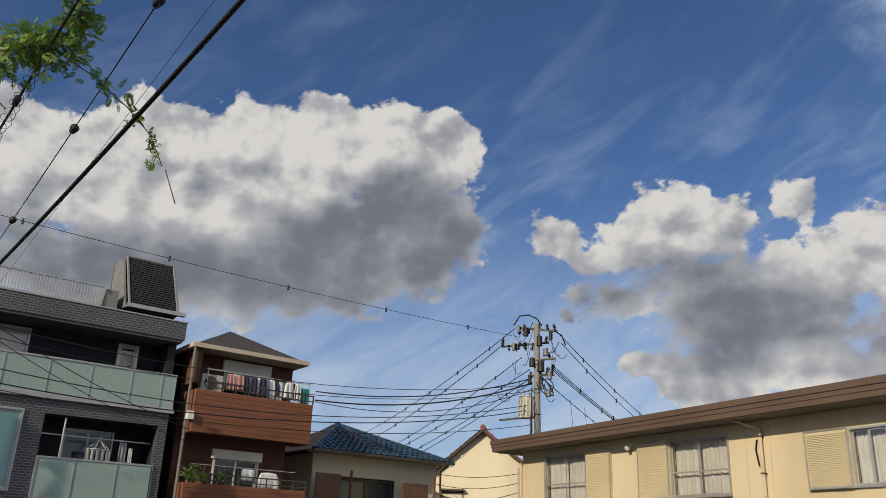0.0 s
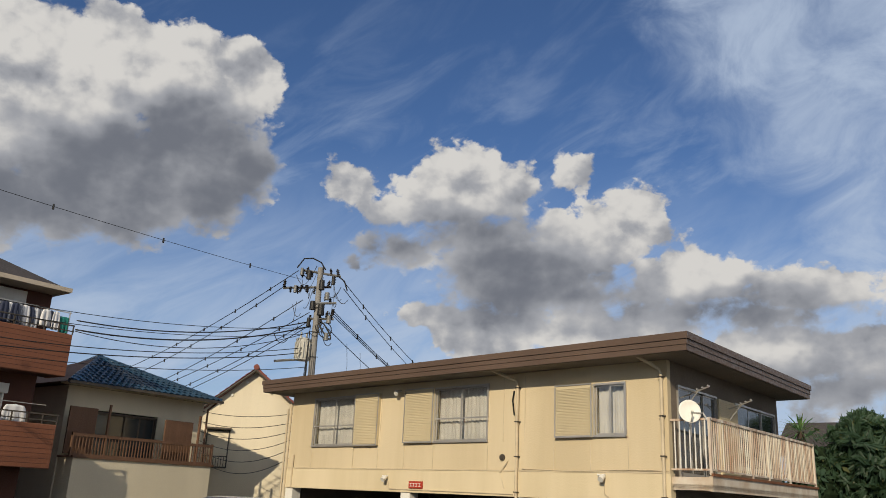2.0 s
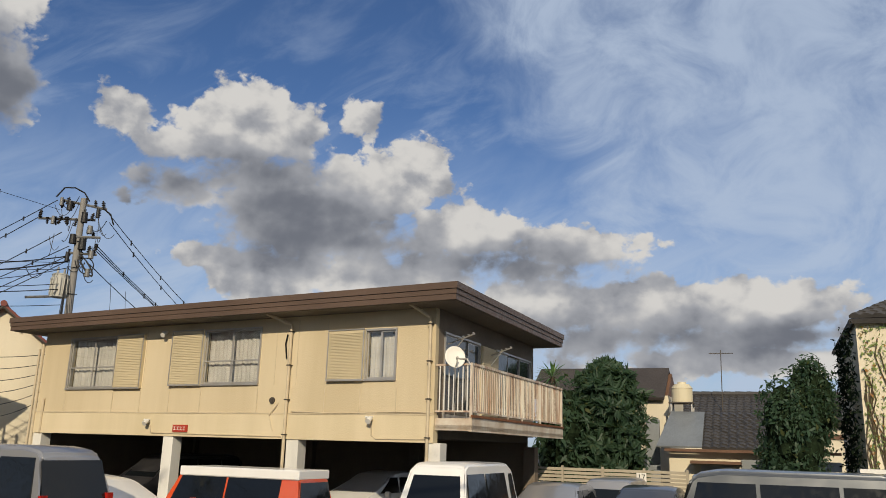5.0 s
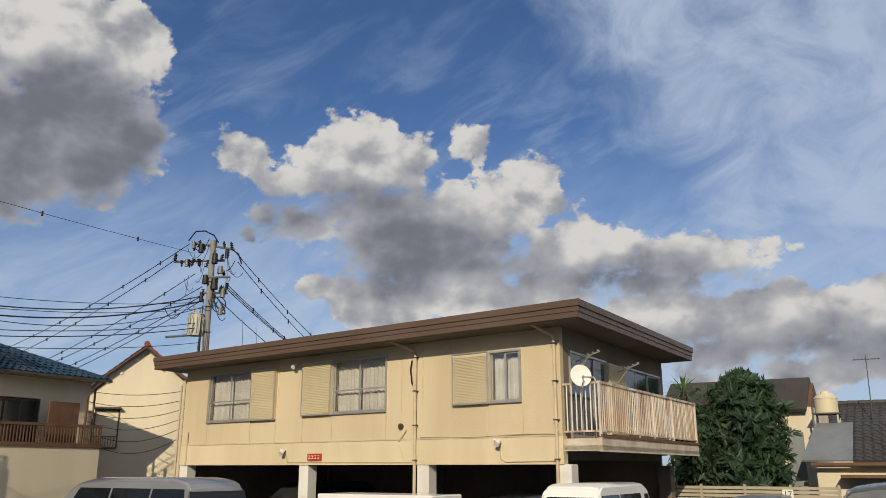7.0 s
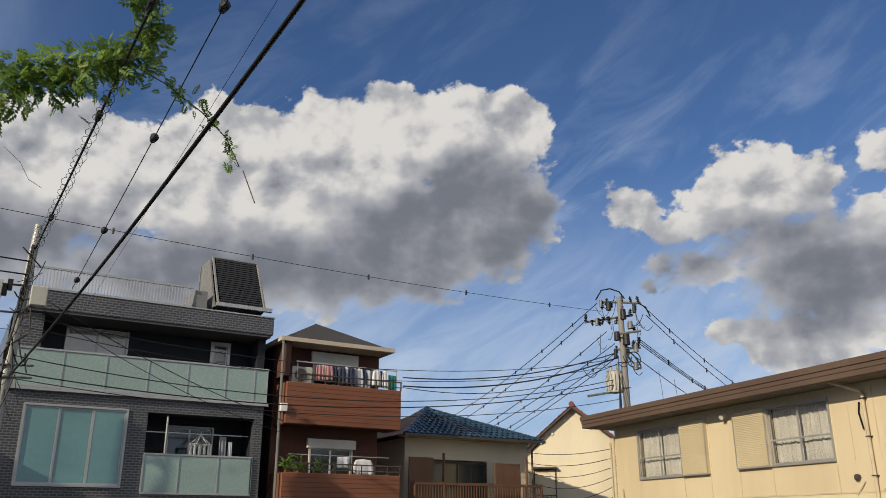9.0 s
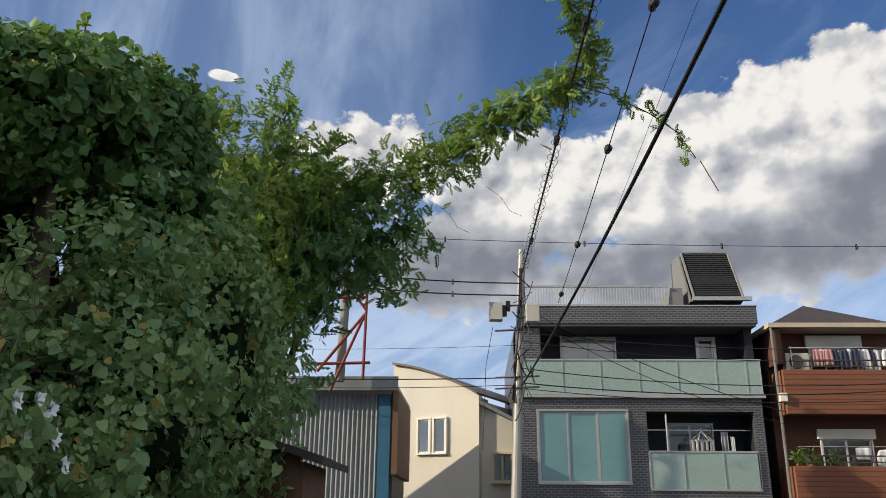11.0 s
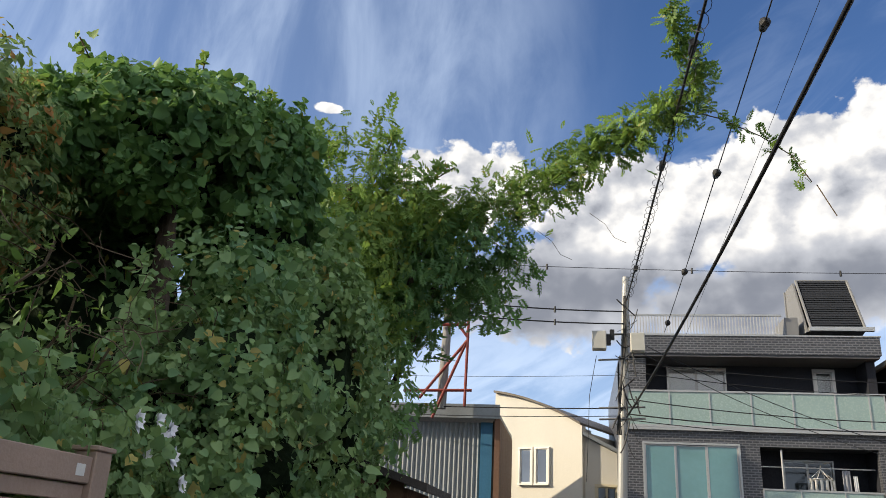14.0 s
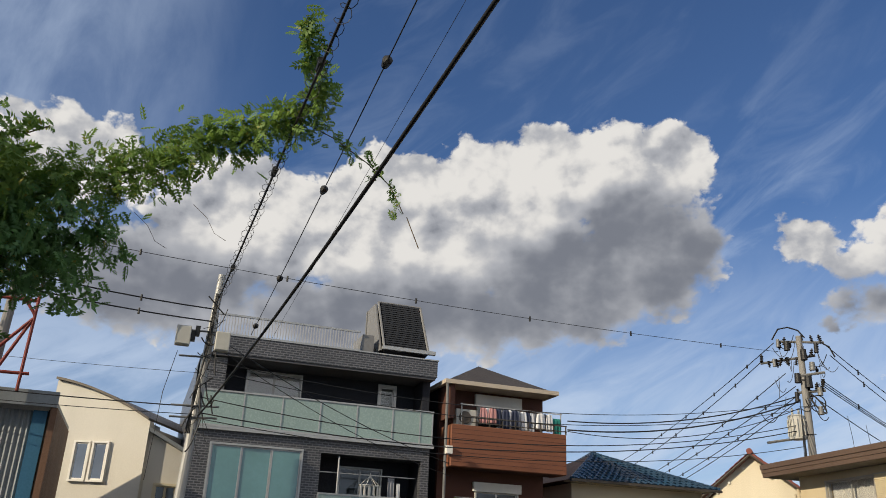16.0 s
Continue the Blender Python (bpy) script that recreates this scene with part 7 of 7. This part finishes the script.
# ---- washing and small things on the balconies ----
def garment(x, y, z, w, h, colour, label, group="washing", kind="shirt"):
    """A hanging garment with soft folds."""
    bm = bmesh.new()
    cols, rows = 7, 6
    grid = []
    for r in range(rows + 1):
        f = r / rows
        row = []
        for c in range(cols + 1):
            g = c / cols - 0.5
            half = w * (0.5 if kind == "towel" else (0.36 + 0.14 * min(1, f * 2.5)))
            row.append(bm.verts.new((x + g * 2 * half, y + 0.035 * math.sin(c * 1.9 + z * 7 + x * 5) * (0.3 + f), z - f * h - (0.06 * abs(g) if kind == "shirt" and r == 0 else 0))))
        grid.append(row)
    for r in range(rows):
        for c in range(cols):
            bm.faces.new((grid[r][c], grid[r][c + 1], grid[r + 1][c + 1], grid[r + 1][c]))
    ob = part("garment", bm, colour, smooth=True)
    ob.modifiers.new("cloth", "SOLIDIFY").thickness = 0.012
    return tagged(ob, label, "laundry", group=group)


rack = tagged(boxes("clothes_rail", "alu", None, (9.8, 13.6, BY + 0.28, BY + 0.31, 7.40, 7.43)), "thin metal clothes rail above the brown balcony", "clothes rail")
bm = bmesh.new()
rod(bm, (9.85, BY + 0.3, 6.5), (9.85, BY + 0.3, 7.45), 0.018, 0.018, 6)
part("rail_support", bm, "alu", rack)
bm = bmesh.new()
rod(bm, (13.55, BY + 0.3, 6.5), (13.55, BY + 0.3, 7.45), 0.018, 0.018, 6)
part("rail_support", bm, "alu", rack)
random.seed(3)
colours = ["cloth_pink", "cloth_white", "cloth_pink", "cloth_navy", "cloth_grey", "cloth_navy", "cloth_white", "cloth_navy", "cloth_grey", "cloth_white", "cloth_navy", "cloth_white", "cloth_grey", "cloth_white", "cloth_navy", "cloth_white"]
for k, col in enumerate(colours):
    word = {"cloth_pink": "pale pink", "cloth_white": "white", "cloth_navy": "dark navy", "cloth_grey": "grey", "cloth_teal": "teal"}[col]
    garment(10.62 + k * 0.165, BY + 0.3 + random.uniform(-0.06, 0.06), 7.38, random.uniform(0.2, 0.34), random.uniform(0.45, 0.72), col, word + " garment hung out to dry on the balcony rail")
garment(13.38, BY + 0.3, 7.25, 0.3, 0.62, "cloth_teal", "teal green towel hung out to dry on the balcony rail", kind="towel")
rack2 = tagged(boxes("clothes_rail", "alu", None, (9.7, 13.3, BY + 0.28, BY + 0.305, 4.40, 4.42)), "thin metal clothes rail above the lower brown balcony", "clothes rail")
garment(11.62, BY + 0.3, 4.38, 0.45, 0.36, "cloth_white", "white towel hung out to dry on the lower balcony", kind="towel")
garment(12.35, BY + 0.3, 4.34, 0.75, 0.55, "cloth_white", "white shirt spread out to dry on the lower balcony", kind="shirt")
garment(12.15, BY + 0.32, 4.2, 0.2, 0.6, "cloth_white", "narrow white cloth hung out to dry on the lower balcony", kind="towel")
for x, y0, s in ((9.75, BY + 0.35, 1.0), (10.05, BY + 0.3, 0.8), (10.75, BY + 0.3, 0.7)):
    plant = thing("potted_plant", "leafy green potted plant on the lower brown balcony", "plant", at=(x, y0, 3.6), group="balcony plants")
    bm = bmesh.new()
    rod(bm, (x, y0, 3.6), (x, y0, 3.9), 0.10, 0.14, 10)
    part("pot", bm, "brown_balcony", plant)
    p, q = shell((x, y0, 4.05), (0.28 * s, 0.2, 0.32 * s), 90, x, 0.3, 0.4)
    lv = leaf_mesh("leaves", OVAL, p, q, 0.2 * s * rng.uniform(0.6, 1.2, len(p)), "leaf_light", 0.1)
    lv.parent, lv.matrix_parent_inverse = plant, Matrix.Translation(-plant.location)
    tagged(lv, kind="stuff")
# peg hanger on the grey house's balcony
peg = thing("peg_hanger", "white plastic peg hanger on the clothes pole of the grey house", "laundry", at=(7.1, GY + 0.5, 4.9))
bm = bmesh.new()
c = Vector((7.05, GY + 0.5, 4.62))
for a in range(6):
    tube(bm, [c + Vector((0, 0, 0.30)), c + Vector((0.34 * math.cos(a * 1.05), 0.2 * math.sin(a * 1.05), 0))], 0.012, 4)
tube(bm, [c + Vector((0.36 * math.cos(a * 0.5), 0.22 * math.sin(a * 0.5), 0)) for a in range(14)], 0.015, 4)
tube(bm, [c + Vector((0, 0, 0.30)), c + Vector((0, 0, 0.40))], 0.015, 4)
part("frame", bm, "white_paint", peg)
for k in range(14):
    a = k * 0.45
    boxes("peg", "white_paint", peg, (c.x + 0.34 * math.cos(a) - 0.02, c.x + 0.34 * math.cos(a) + 0.02, c.y + 0.2 * math.sin(a) - 0.01, c.y + 0.2 * math.sin(a) + 0.01, c.z - random.uniform(0.15, 0.4), c.z))
garment(7.75, GY + 0.5, 4.9, 0.22, 0.7, "cloth_grey", "grey cloth hung on the clothes pole of the grey house", kind="towel")
garment(8.0, GY + 0.52, 4.75, 0.12, 0.5, "cloth_white", "white cloth hung on the clothes pole of the grey house", kind="towel")
# hose and shoes on the pipework of the yellow house
